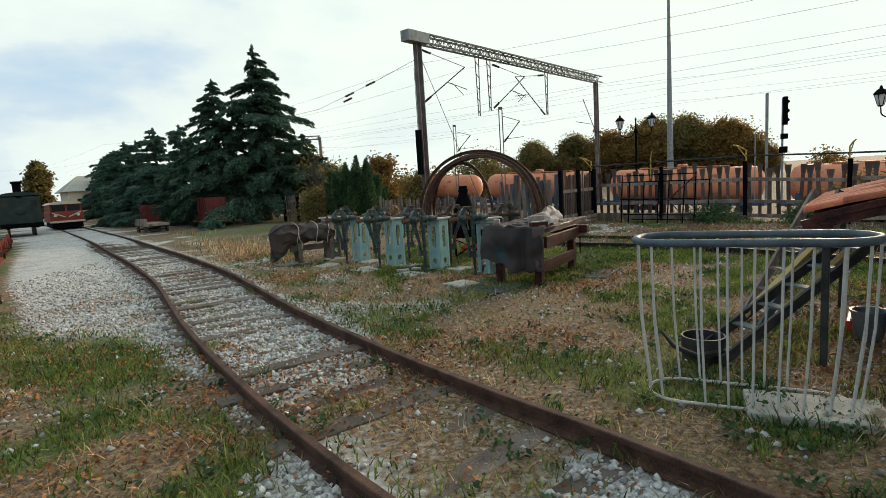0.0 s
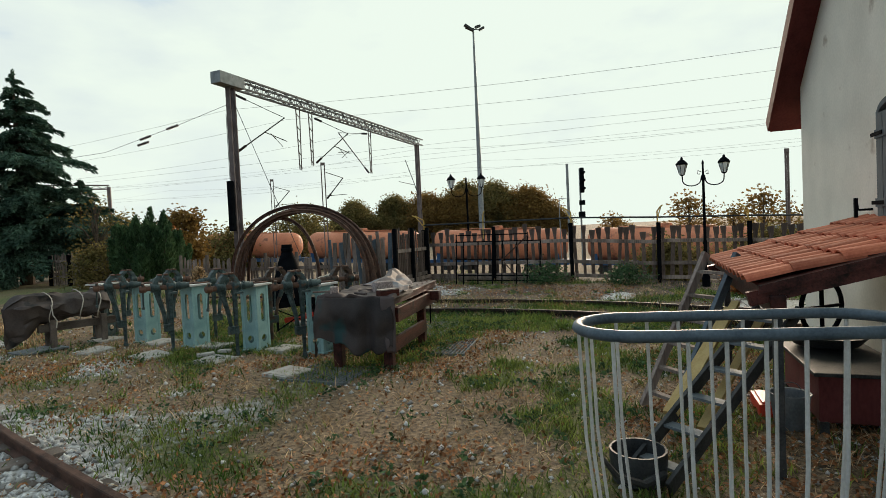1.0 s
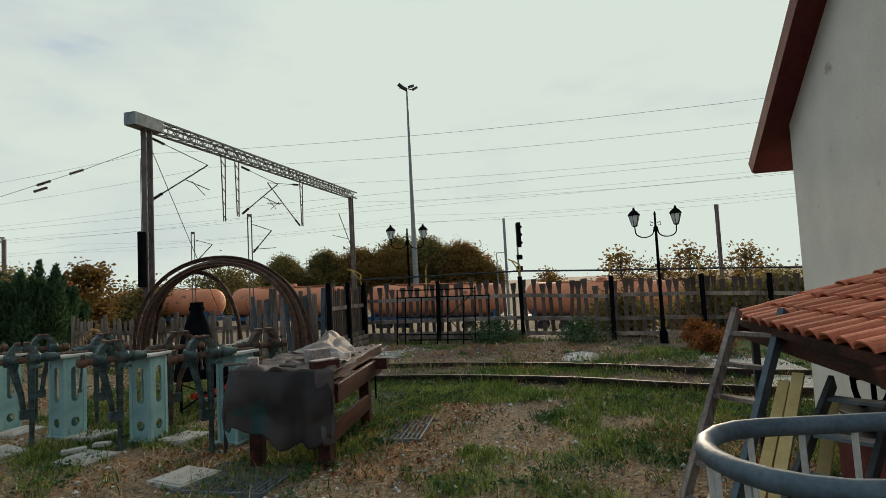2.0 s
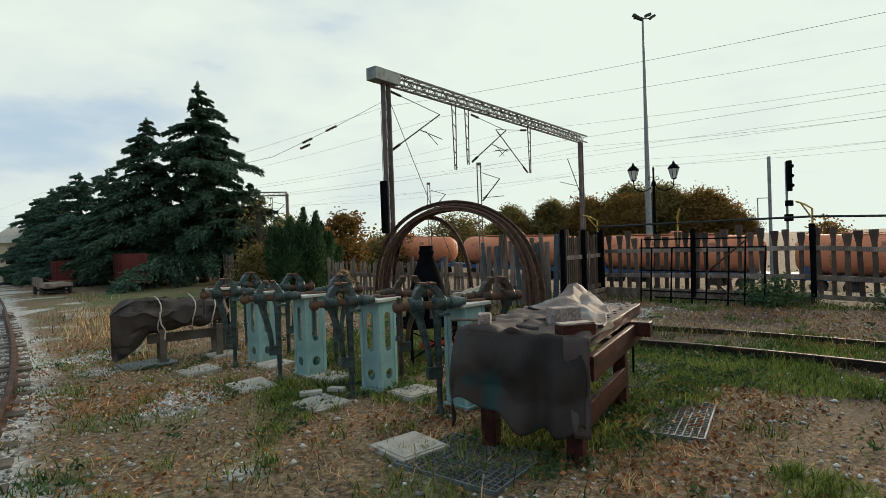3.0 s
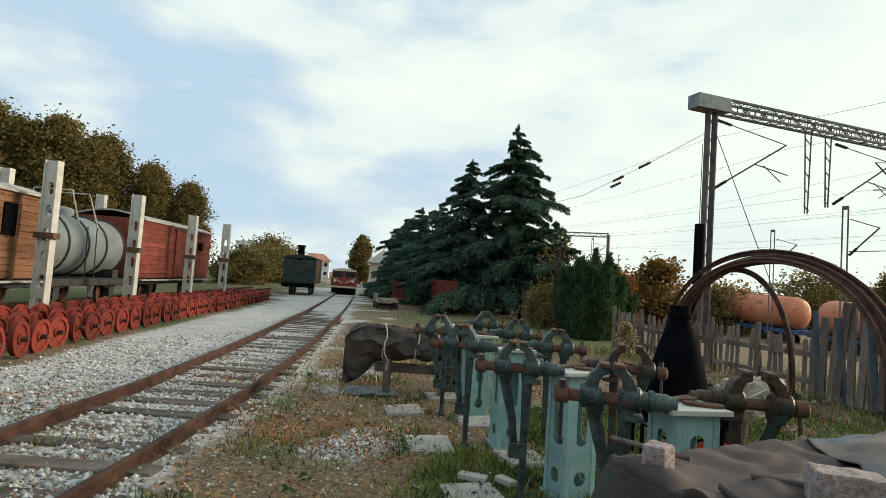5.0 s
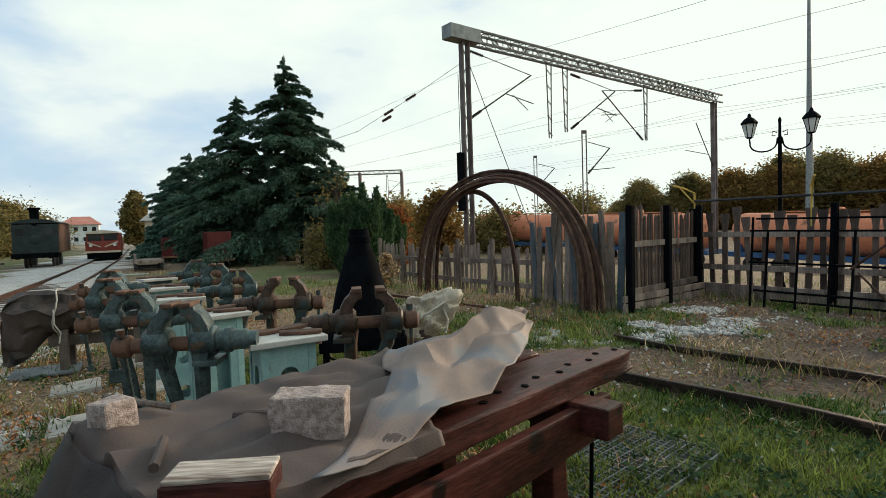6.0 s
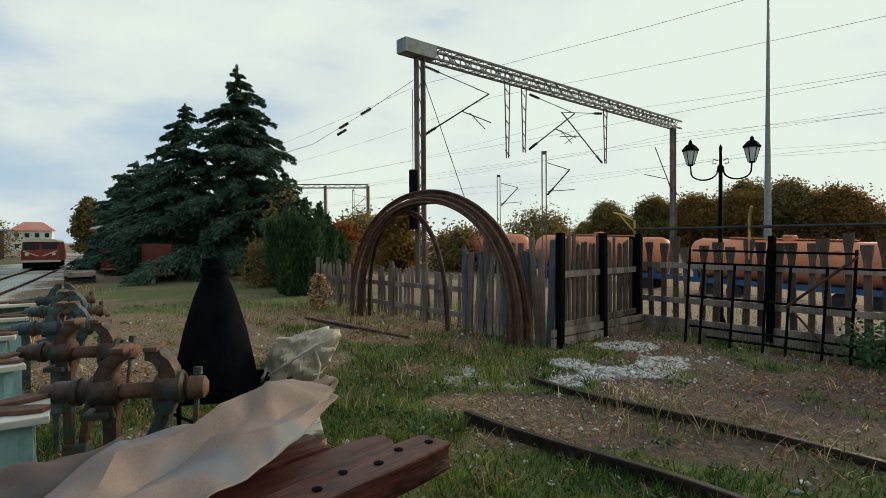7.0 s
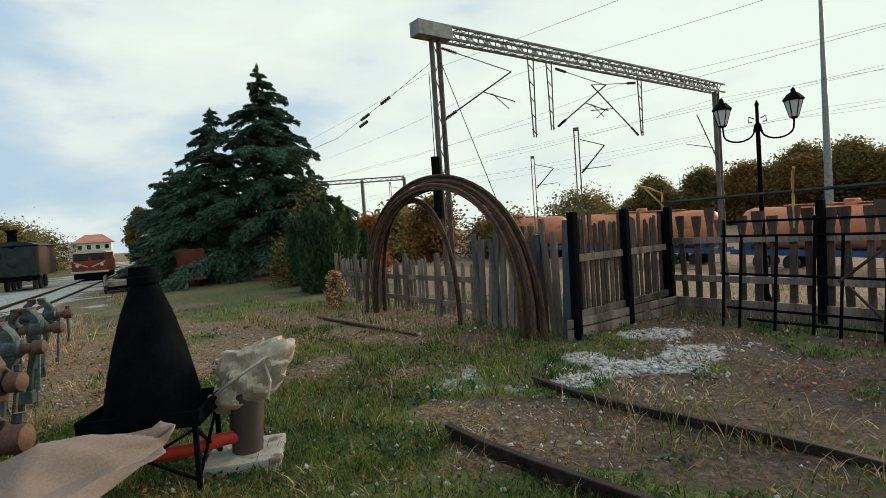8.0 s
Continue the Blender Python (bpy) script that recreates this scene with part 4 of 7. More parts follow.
wires = thing("overhead_wires", "thin dark overhead wires of the railway", "wires", kind="stuff")
wg = Mesh()
ldir = rail_dir
for (px, py), zz, rr in (((2.2, 35.6), 8.9, 0.010), ((2.2, 35.6), 6.6, 0.009), ((7.2, 41.2), 9.1, 0.010), ((7.2, 41.2), 6.9, 0.009), ((10.5, 45.0), 8.0, 0.010), ((10.5, 45.0), 6.4, 0.009), ((-0.9, 32.0), 8.6, 0.010), ((14.2, 49.2), 9.3, 0.012), ((20, 56), 8.4, 0.012), ((26, 62), 10.0, 0.012)):
    pts = []
    for s in np.linspace(-60, 110, 35):
        ph = (s / 50.0) % 1.0
        sag = 0.9 * 4 * ph * (1 - ph) if zz > 8 else 0.1
        pts.append((px + ldir.x * s, py + ldir.y * s, zz - sag))
    wg.tube(pts, rr * 0.6, 4)
wg.tube([(GL.x, GL.y, 9.2), (2.4, 30.0, 0.2)], 0.015, 4)
anch = Mesh()
for s, z in ((3.4, 8.1), (5.4, 7.75), (5.6, 7.45)):
    c = Vector((-0.9, 31.5, z)) + ldir * s
    insulator(anch, c, c + ldir * 0.85 + Vector((0, 0, -0.13)), 0.08, 6)
wg.tube([Vector((-0.9, 31.5, 8.75)), Vector((-0.9, 31.5, 8.1)) + ldir * 3.4, Vector((-0.9, 31.5, 7.2)) + ldir * 9, Vector((-0.9, 31.5, 6.6)) + ldir * 50], 0.012, 4)
part("insulator", anch, PORCELAIN, wires, kind="stuff")
part("wire", wg, WIRE, wires, kind="stuff")

# tall floodlight mast
fm = Vector((43.0, 102.5, -1.0))
flood = thing("floodlight_mast", "very tall slim grey floodlight mast with lamp heads", "floodlight mast", fm)
part("pole", Mesh().tube([(0, 0, 0), (0, 0, 14), (0, 0, 28), (0, 0, 42.5)], [0.62, 0.45, 0.3, 0.16], 10), GALV, flood, smooth=True)
for k, (dx, dz, tl) in enumerate(((-1.5, 0.2, 30), (-0.7, -0.25, 20), (0.8, 0.35, -20), (1.6, 0.0, -30))):
    part("lamp_head", Mesh().box((0, 0, 0), (1.1, 0.7, 0.45), Matrix.Translation((dx, -0.4, 42.4 + dz)) @ Matrix.Rotation(radians(tl), 4, "Y")), DARK_STEEL, flood, bevel=0.06)
part("crossbar", Mesh().bar((-1.7, 0, 42.3), (1.7, 0, 42.3), 0.14), DARK_STEEL, flood)

# railway signal
sig = thing("railway_signal", "railway light signal on a slim grey post", "signal", (23.5, 38.0, -0.9))
part("post", Mesh().tube([(-0.7, 0.2, 0), (-0.7, 0.2, 7.4)], 0.10, 8), GALV, sig)
part("post", Mesh().tube([(0.2, -0.1, 0), (0.2, -0.1, 7.0)], 0.07, 8), GALV, sig)
head = part("signal_head", Mesh().box((0.25, -0.3, 6.1), (0.26, 0.24, 1.9)), BLACK_PAINT, sig, "black signal head", bevel=0.04)
part("lower_head", Mesh().box((0.2, -0.3, 4.4), (0.4, 0.26, 0.36)), BLACK_PAINT, sig, bevel=0.04)
part("relay_box", Mesh().box((0.15, -0.3, 3.5), (0.46, 0.26, 0.44)), BLACK_PAINT, sig, bevel=0.04)
for z in (5.5, 6.1, 6.7):
    part("hood", Mesh().tube([(0.25, -0.42, z), (0.25, -0.62, z - 0.03)], [0.12, 0.11], 8), BLACK_PAINT, head)
part("ladder", Mesh().bar((-1.5, 0.2, 0), (-1.5, 0.2, 4.8), 0.05).bar((-1.5, 0.2, 4.8), (-0.7, 0.2, 4.8), 0.05), GALV, sig)

# ---- tank wagons on the main line ----


def tank_wagon(p, ang, ln=12.2):
    w = thing("tank_wagon", "orange tank wagon with a blue frame on the main line", "tank wagon", p, ang, group="train of tank wagons")
    r = 1.28
    prof = [(0.02, -ln / 2 + 0.3), (r * 0.6, -ln / 2 + 0.38), (r * 0.9, -ln / 2 + 0.62), (r, -ln / 2 + 0.95), (r, 0), (r, ln / 2 - 0.95), (r * 0.9, ln / 2 - 0.62), (r * 0.6, ln / 2 - 0.38), (0.02, ln / 2 - 0.3)]
    part("tank", Mesh().lathe(prof, 24, Matrix.Translation((0, 0, 2.5)) @ Matrix.Rotation(radians(90), 4, "Y")), ORANGE, w, smooth=True)
    part("frame", Mesh().box((0, 0, 1.08), (ln, 2.5, 0.32)).box((-ln / 2 + 1.0, 0, 1.55), (0.3, 2.1, 0.8)).box((ln / 2 - 1.0, 0, 1.55), (0.3, 2.1, 0.8)), BLUE, w, "blue wagon frame")
    part("walkway", Mesh().box((0, 0, 3.86), (ln * 0.55, 0.6, 0.06)).lathe([(0.4, 3.7), (0.4, 4.05), (0.3, 4.1)], 12), ORANGE, w)
    for x in (-ln / 2 + 1.6, -ln / 2 + 3.3, ln / 2 - 3.3, ln / 2 - 1.6):
        for y in (-0.76, 0.76):
            part("wheel", Mesh().lathe([(0.46, -0.06), (0.46, 0.06), (0.2, 0.08), (0.1, 0.1)], 16, Matrix.Translation((x, y, 0.46)) @ Matrix.Rotation(radians(90), 4, "X")), DARK_STEEL, w)
    return w


tang = math.degrees(math.atan2(-0.66, 0.75))
t0 = Vector((-5.0, 65.6, -1.05))
tdir = Vector((0.75, -0.66, 0))
GRADE = Matrix.Translation(t0) @ Matrix.Rotation(0.03, 4, Vector((0.66, 0.75, 0))) @ Matrix.Translation(-t0)
for k in (0, 1, 2, 3):
    w = tank_wagon(t0 + tdir * (6.2 + 13.2 * k), tang)
    w.matrix_basis = GRADE @ w.matrix_basis
van = thing("covered_wagon", "long dark brown covered wagon at the train's end", "goods wagon", t0 + tdir * 60.5, tang, group="train of tank wagons")
van.matrix_basis = GRADE @ van.matrix_basis
part("body", Mesh().box((0, 0, 2.35), (15.5, 2.7, 2.3)), RUST_BROWN, van, bevel=0.04)
part("frame", Mesh().box((0, 0, 1.05), (15.6, 2.5, 0.3)), DARK_STEEL, van)
part("roof", Mesh().extrude([(-1.45, 3.5), (-0.8, 3.74), (0, 3.82), (0.8, 3.74), (1.45, 3.5)], 15.8, Matrix.Rotation(radians(90), 4, "Z")), DARK_STEEL, van)
for i in range(14):
    part("rib", Mesh().box((-7.2 + 1.1 * i, -1.38, 2.35), (0.1, 0.06, 2.3)), RUST_BROWN, van)
for x in (-6, -4.2, 4.2, 6):
    for y in (-0.76, 0.76):
        part("wheel", Mesh().lathe([(0.46, -0.06), (0.46, 0.06), (0.2, 0.08), (0.1, 0.1)], 16, Matrix.Translation((x, y, 0.46)) @ Matrix.Rotation(radians(90), 4, "X")), DARK_STEEL, van)
main_line = thing("main_line", "main line rails on dark ballast behind the fence", "railway track", kind="structure")
for off in (0, -4.5, -9.0, -14):
    for a in (-0.75, 0.75):
        c0 = t0 + tdir * -60 + Vector((0.66, 0.75, 0)) * (off + a)
        c1 = t0 + tdir * 110 + Vector((0.66, 0.75, 0)) * (off + a)
        part("rail", rail_mesh([(c0.x, c0.y), (c1.x, c1.y)], -1.03), RUST, main_line).matrix_basis = GRADE

# ---- trees ----


def leaf_mesh(name, centres, size, material, droop=0.0, slim=0.5, seed=1, up=0.0):
    """Many small four-cornered leaves or needle sprays round given centres."""
    r = np.random.default_rng(seed)
    c = np.asarray(centres, float)
    k = len(c)
    a = r.normal(size=(k, 3))
    a[:, 2] = a[:, 2] * 0.6 - droop + up
    a /= np.linalg.norm(a, axis=1, keepdims=True)
    b = np.cross(a, r.normal(size=(k, 3)))
    b /= np.linalg.norm(b, axis=1, keepdims=True)
    s = size * (0.6 + 0.8 * r.random((k, 1)))
    v = np.stack([c - a * s, c + b * s * slim, c + a * s, c - b * s * slim], 1).reshape(-1, 3)
    f = np.arange(4 * k).reshape(k, 4)
    return raw_mesh(name, v, f, material)


def spray_mesh(name, cen, along_, size, material, seed):
    """Slim needle sprays lying along given directions."""
    r = np.random.default_rng(seed)
    k = len(cen)
    a = along_ + r.normal(0, 0.35, (k, 3))
    a /= np.linalg.norm(a, axis=1, keepdims=True)
    b = np.cross(a, r.normal(size=(k, 3)) * np.array((0.5, 0.5, 1.0)))
    b /= np.linalg.norm(b, axis=1, keepdims=True)
    s = size * (0.55 + 0.9 * r.random((k, 1)))
    v = np.stack([cen - a * s, cen + b * s * 0.26, cen + a * s, cen - b * s * 0.26], 1).reshape(-1, 3)
    return raw_mesh(name, v, np.arange(4 * k).reshape(k, 4), material)


def conifer_parts(h, width, tiers, seed, sprays, start=0.08, droop=0.25, irregular=0.18, power=0.82):
    """Trunk and limbs, and places and directions of the sprays, for a layered conifer."""
    r = np.random.default_rng(seed)
    wood = Mesh().tube([(0, 0, 0), (0.05, 0.03, h * 0.35), (-0.04, 0.05, h * 0.7), (0, 0, h * 0.985)], [0.03 * h, 0.022 * h, 0.012 * h, 0.01], 9)
    cen, axes_ = [], []
    for i in range(tiers):
        s = start + (1 - start) * ((i + r.random() * 0.6) / tiers)
        z = h * s
        reach = width / 2 * (1 - s) ** power * (1 + r.normal(0, irregular)) + 0.14
        for b in range(6 + int(5 * (1 - s))):
            an = r.random() * 2 * math.pi
            z = h * min(0.985, s + r.uniform(-0.7, 0.7) / tiers)
            ln = max(0.16, reach * (0.50 + 0.66 * r.random() ** 1.3))
            dx, dy = math.cos(an), math.sin(an)
            sag = droop * ln * (0.6 + 0.8 * r.random())
            lift = 0.10 * ln
            if ln > 0.6:
                wood.tube([(0, 0, z), (dx * ln * 0.5, dy * ln * 0.5, z + lift * 0.6 - sag * 0.2), (dx * ln * 0.96, dy * ln * 0.96, z - sag * 0.9)], [0.010 * h * (1 - s) + 0.01, 0.02, 0.006], 5)
            n = int(sprays * ln * (0.7 + 0.6 * r.random()))
            t = 0.12 + 0.88 * r.random(n) ** 0.8
            wid = (0.26 * ln + 0.06) * np.clip(1.03 - t, 0.02, 1) ** 0.8 * np.clip(t * 2.6, 0.3, 1) * 1.25
            lat = r.uniform(-1, 1, n) * wid
            fringe = r.random(n) ** 2.6 * (0.07 + 0.06 * ln)
            zz = z + lift * np.sin(np.pi * np.clip(t, 0, 1)) - sag * t ** 1.8 - np.abs(lat) * 0.22 - fringe + r.normal(0, 0.02, n)
            cen.append(np.stack([dx * ln * t - dy * lat, dy * ln * t + dx * lat, zz], 1))
            side = np.sign(lat) * np.clip(np.abs(lat) / 0.25, 0, 1) * 0.8
            axes_.append(np.stack([dx - dy * side, dy + dx * side, -0.22 - 3.0 * fringe], 1))
    m = 60
    cen.append(np.stack([r.normal(0, 0.035, m), r.normal(0, 0.035, m), h * (0.93 + 0.08 * r.random(m))], 1))
    axes_.append(np.stack([r.normal(0, 0.4, m), r.normal(0, 0.4, m), np.ones(m)], 1))
    return wood, np.concatenate(cen), np.concatenate(axes_)


def conifer(name, label, category, at, h, width, tiers, seed, sprays, size, material, group="", **k):
    t = thing(name, label, category, at, group=group)
    wood, cen, axes_ = conifer_parts(h, width, tiers, seed, sprays, **k)
    part("trunk", wood, BARK, t)
    part("crown", spray_mesh("crown", cen, axes_, size, material, seed), material, t)
    return t


def broadleaf(name, label, category, at, h, width, seed, clumps, per, size, material, trunk=0.25, group="", spread=0.22, columnar=1.0, bare=0.0):
    r = np.random.default_rng(seed)
    t = thing(name, label, category, at, group=group)
    wood = Mesh().tube([(0, 0, 0), (r.normal(0, 0.1), r.normal(0, 0.1), h * trunk), (0, 0, h * 0.6), (0, 0, h * 0.9)], [0.022 * h, 0.018 * h, 0.01 * h, 0.004 * h], 8)
    cen = []
    for i in range(clumps):
        s = r.random()
        z = h * (trunk + (1 - trunk) * s)
        env = math.sin(math.pi * min(1, max(0.04, (s * 0.92 + 0.10)))) ** 0.6 * columnar + (1 - columnar) * 0.6
        an, rad = r.random() * 2 * math.pi, width / 2 * env * math.sqrt(r.random()) * 0.9
        c = (math.cos(an) * rad, math.sin(an) * rad, z)
        wood.tube([(0, 0, max(0.1, z - rad * 0.9 - 0.1 * h)), (c[0] * 0.5, c[1] * 0.5, z - rad * 0.35), c], [0.006 * h, 0.004 * h, 0.002 * h], 4)
        if r.random() < bare:
            continue
        n = int(per * (0.5 + r.random()))
        rr = spread * width * (0.5 + 0.6 * r.random())
        cen.append(np.array(c) + r.normal(size=(n, 3)) * np.array((rr, rr, rr * 0.75)) * 0.6)
    part("trunk", wood, BARK, t)
    part("crown", leaf_mesh("crown", np.concatenate(cen), size, material, slim=0.6, seed=seed), material, t)
    return t


conifer("cedar_tree", "large dark blue-green cedar with layered drooping boughs", "cedar", (-11.4, 36.0, 0), 11.15, 10.4, 30, 11, 230, 0.13, CEDAR, start=0.09, droop=0.14, irregular=0.22, power=0.86)
conifer("cedar_tree", "smaller dark cedar leader beside the large cedar", "cedar", (-14.0, 35.4, 0), 9.1, 7.8, 24, 12, 220, 0.13, CEDAR, start=0.09, droop=0.14, irregular=0.22)
conifer("cedar_tree", "low spreading cedar bough tree beside the large cedar", "cedar", (-8.6, 35.5, 0), 5.4, 7.2, 11, 13, 170, 0.14, CEDAR, start=0.34, droop=0.04, irregular=0.3)
k = 0
for x, y, h, w in ((-17.6, 38.0, 6.7, 5.6), (-20.6, 40.4, 6.9, 5.6), (-23.6, 43.4, 6.4, 5.4), (-26.6, 47.0, 6.8, 5.8), (-30.4, 52.0, 6.6, 6), (-35.0, 58.5, 6.8, 6.4), (-40.0, 66, 7.0, 7)):
    conifer("pine_tree", "dense dark blue-green pine in a row beside the track", "pine", (x, y, 0), h, w, 20, 30 + k, 210, 0.15, PINE, group="row of pines", start=0.05, droop=0.02, irregular=0.28, power=0.55)
    k += 1
juniper = thing("juniper_bush", "dense tall green juniper bush with upright plumes by the fence", "bush", (-4.2, 27.0, 0))
jr = np.random.default_rng(51)
j_wood, j_cen, j_dir = Mesh(), [], []
for i in range(46):
    an, rad = jr.random() * 2 * math.pi, 1.38 * math.sqrt(jr.random())
    px, py, ph = rad * math.cos(an), rad * math.sin(an), (3.2 - 0.55 * rad ** 1.5) * (0.72 + 0.36 * jr.random())
    tip = Vector((px * 1.22, py * 1.22, ph))
    j_wood.tube([(px * 0.25, py * 0.25, 0), (px * 0.8, py * 0.8, ph * 0.4), tip], [0.04, 0.025, 0.006], 5)
    n = 1500
    t = jr.random(n) ** 0.8
    w = (0.42 * np.sin(np.pi * np.clip(t * 0.86 + 0.14, 0, 1)) ** 0.8 + 0.03) * np.sqrt(jr.random(n))
    b = jr.random(n) * 2 * math.pi
    lx, ly = px * (0.55 + 0.67 * t) + w * np.cos(b), py * (0.55 + 0.67 * t) + w * np.sin(b)
    j_cen.append(np.stack([lx, ly, 0.03 + ph * t + jr.normal(0, 0.05, n)], 1))
    j_dir.append(np.stack([np.cos(b) * 0.6, np.sin(b) * 0.6, np.full(n, 0.9)], 1))
part("trunk", j_wood, BARK, juniper)
part("crown", spray_mesh("crown", np.concatenate(j_cen), np.concatenate(j_dir), 0.085, BUSH, 51), BUSH, juniper)
broadleaf("shrub", "low brown half-bare shrub beside the juniper", "shrub", (-6.6, 29.6, 0), 1.7, 2.6, 52, 70, 70, 0.06, OLIVE, trunk=0.04, bare=0.3)
broadleaf("shrub", "rust orange autumn shrub behind the bush", "shrub", (-4.2, 31.6, -0.3), 2.8, 1.9, 53, 50, 110, 0.07, AUTUMN_RED, trunk=0.05)
broadleaf("shrub", "yellowing autumn tree behind the bush", "tree", (-5.2, 48.0, -0.6), 4.9, 3.8, 54, 60, 110, 0.14, AUTUMN, trunk=0.15)
broadleaf("shrub", "thin brown bare shrub beside the cedar", "shrub", (-7.4, 33.0, 0), 4.2, 3.4, 55, 110, 26, 0.07, OLIVE, trunk=0.1, bare=0.6)
for i, (x, y, h, w) in enumerate(((-2, 62, 3.4, 8), (6, 78, 5.5, 10), (-12, 60, 4.5, 7), (-16, 75, 5.5, 9))):
    broadleaf("far_shrub", "dark green and brown shrubs beyond the railway", "shrub", (x, y, -0.9), h, w, 60 + i, 70, 120, 0.16, OLIVE, trunk=0.05, group="shrubs beyond the railway")
# woods beyond the railway
wood_a = broadleaf("far_tree", "broad olive green tree in the woods beyond the railway", "tree", (52, 116, -1), 11.8, 14, 71, 120, 330, 0.24, OLIVE, trunk=0.12, group="far woods", spread=0.16)
wood_b = broadleaf("far_tree", "broad yellowing tree in the woods beyond the railway", "tree", (38, 122, -1), 10.2, 14, 72, 120, 320, 0.24, AUTUMN, trunk=0.1, group="far woods", spread=0.16)
for i, (x, y, s, src) in enumerate(((45, 118, 1.0, wood_b), (58, 112, 1.02, wood_b), (31, 125, 0.85, wood_a), (25, 128, 0.62, wood_b), (62, 107, 0.6, wood_b), (12, 133, 0.55, wood_b), (48, 124, 1.05, wood_a), (18, 131, 0.5, wood_a), (22, 128, 0.8, wood_a))):
    copy_thing(src, pose(x, y, -1, 0, 0, 47 * i) @ Matrix.Diagonal((s, s, s, 1)))
# sparse autumn trees to the right
thin = broadleaf("young_tree", "sparse young tree with yellow autumn leaves", "tree", (40, 36, -1.7), 5.6, 4.6, 81, 70, 28, 0.15, AUTUMN, trunk=0.12, group="sparse trees beyond the railway", bare=0.25)
for i, (x, y, s) in enumerate(((36, 40, 1.0), (43, 33, 0.95), (46, 28, 0.7), (47, 22, 0.8), (46.5, 17, 0.75), (48, 12, 0.8), (31, 44, 0.75), (40, 39, 0.8), (33, 46, 0.7))):
    copy_thing(thin, pose(x, y, -1.7, 0, 0, 61 * i) @ Matrix.Diagonal((s, s, s, 1)))
# scrub close behind the fence
for i, (x, y, h, w) in enumerate(((15.6, 15.0, 1.4, 3.0), (17.6, 14.2, 1.6, 3.2), (13.2, 16.8, 1.1, 2.6), (19.6, 13.2, 1.7, 3.4))):
    broadleaf("fence_scrub", "brown and green scrub behind the railway fence", "shrub", (x, y, -0.2), h, w, 140 + i, 70, 110, 0.06, OLIVE, trunk=0.03, group="scrub behind the fence")
# tall poplars behind the goods wagons
pop = broadleaf("poplar_tree", "tall olive and yellow poplar behind the goods wagons", "poplar", (-46.5, 31, 0), 11.4, 5.2, 91, 200, 240, 0.13, OLIVE, trunk=0.10, group="poplars", spread=0.18)
for i, (x, y, s) in enumerate(((-43.5, 37, 0.75), (-45, 34.2, 0.85), (-46.5, 27.5, 1.05), (-49, 23.5, 1.1), (-50, 19, 1.15), (-51, 14.5, 1.15), (-54, 25, 1.1), (-53, 9, 1.2), (-51, 31, 0.95), (-47.6, 36, 0.84), (-45.6, 29.3, 0.92), (-48, 25.4, 1.0), (-49.6, 21.2, 1.06), (-50.6, 16.8, 1.1), (-52, 12, 1.12))):
    copy_thing(pop, pose(x, y, 0, 0, 0, 77 * i) @ Matrix.Diagonal((s, s, s, 1)))
broadleaf("poplar_tree", "slim yellow poplar beyond the railcar", "poplar", (-58, 79.6, 0), 8.2, 4.2, 93, 90, 160, 0.2, OLIVE, trunk=0.1, spread=0.18)
for i, (x, y, h, w) in enumerate(((-56, 58, 5.5, 7), (-50, 52, 3.5, 7), (-62, 66, 5, 9), (-43, 43, 3.0, 6), (-45, 78, 5, 8))):
    broadleaf("far_shrub", "brown autumn scrub beside the far track", "shrub", (x, y, 0), h, w, 95 + i, 90, 110, 0.14, OLIVE, trunk=0.04, group="scrub by the far track", bare=0.2)

# ---- workbench with its tarpaulin ----
BX, BY, BANG = 1.70, 8.95, math.degrees(math.atan2(0.84, 0.54))


def worn(me, amp, seed):
    """Splits a board finely and wears its edges and ends uneven."""
    b = bmesh.new()
    b.from_mesh(me)
    bmesh.ops.subdivide_edges(b, edges=[e for e in b.edges if e.calc_length() > 0.3], cuts=40, use_grid_fill=True)
    bmesh.ops.subdivide_edges(b, edges=[e for e in b.edges if 0.08 < e.calc_length() < 0.3], cuts=4, use_grid_fill=True)
    end = max(v.co.x for v in b.verts)
    for v in b.verts:
        p = Vector((v.co.x * 3, v.co.y * 16, v.co.z * 12 + seed * 5))
        k_ = 1.0 + 1.4 * max(0.0, 1 - (end - v.co.x) / 0.12)
        v.co += Vector((noise.noise(p * 1.7) * 1.6 * (v.co.x > end - 0.1), noise.noise(p + Vector((9, 0, 0))), min(0.0, noise.noise(p + Vector((0, 9, 0))) * 1.3))) * amp * k_ * 0.8
    b.to_mesh(me)
    b.free()


bench = thing("workbench", "heavy dark red-brown timber workbench on thick legs", "workbench", (BX, BY, 0), BANG)
# local x runs along the bench, local y across it to its left
BH = 0.995
for k, (y0, w, ln, dz) in enumerate(((0.0, 0.2, 2.52, 0.0), (0.21, 0.19, 2.40, -0.012), (0.41, 0.18, 2.18, 0.004), (0.60, 0.18, 2.12, -0.006), (0.79, 0.18, 2.16, 0.0))):
    plank = part("plank", Mesh().box((ln / 2, y0 + w / 2, BH - 0.055 + dz), (ln, w, 0.11)), DARK_WOOD, bench, bevel=0.012)
    worn(plank.data, 0.014, k)
part("apron", Mesh().box((1.1, -0.032, BH - 0.24), (2.0, 0.06, 0.2)), DARK_WOOD, bench, bevel=0.01)
part("apron", Mesh().box((0.03, 0.49, BH - 0.21), (0.07, 0.9, 0.17)), DARK_WOOD, bench, bevel=0.01)
part("cross_beam", Mesh().box((1.86, 0.42, BH - 0.19), (0.16, 1.25, 0.15)), DARK_WOOD, bench, bevel=0.012)
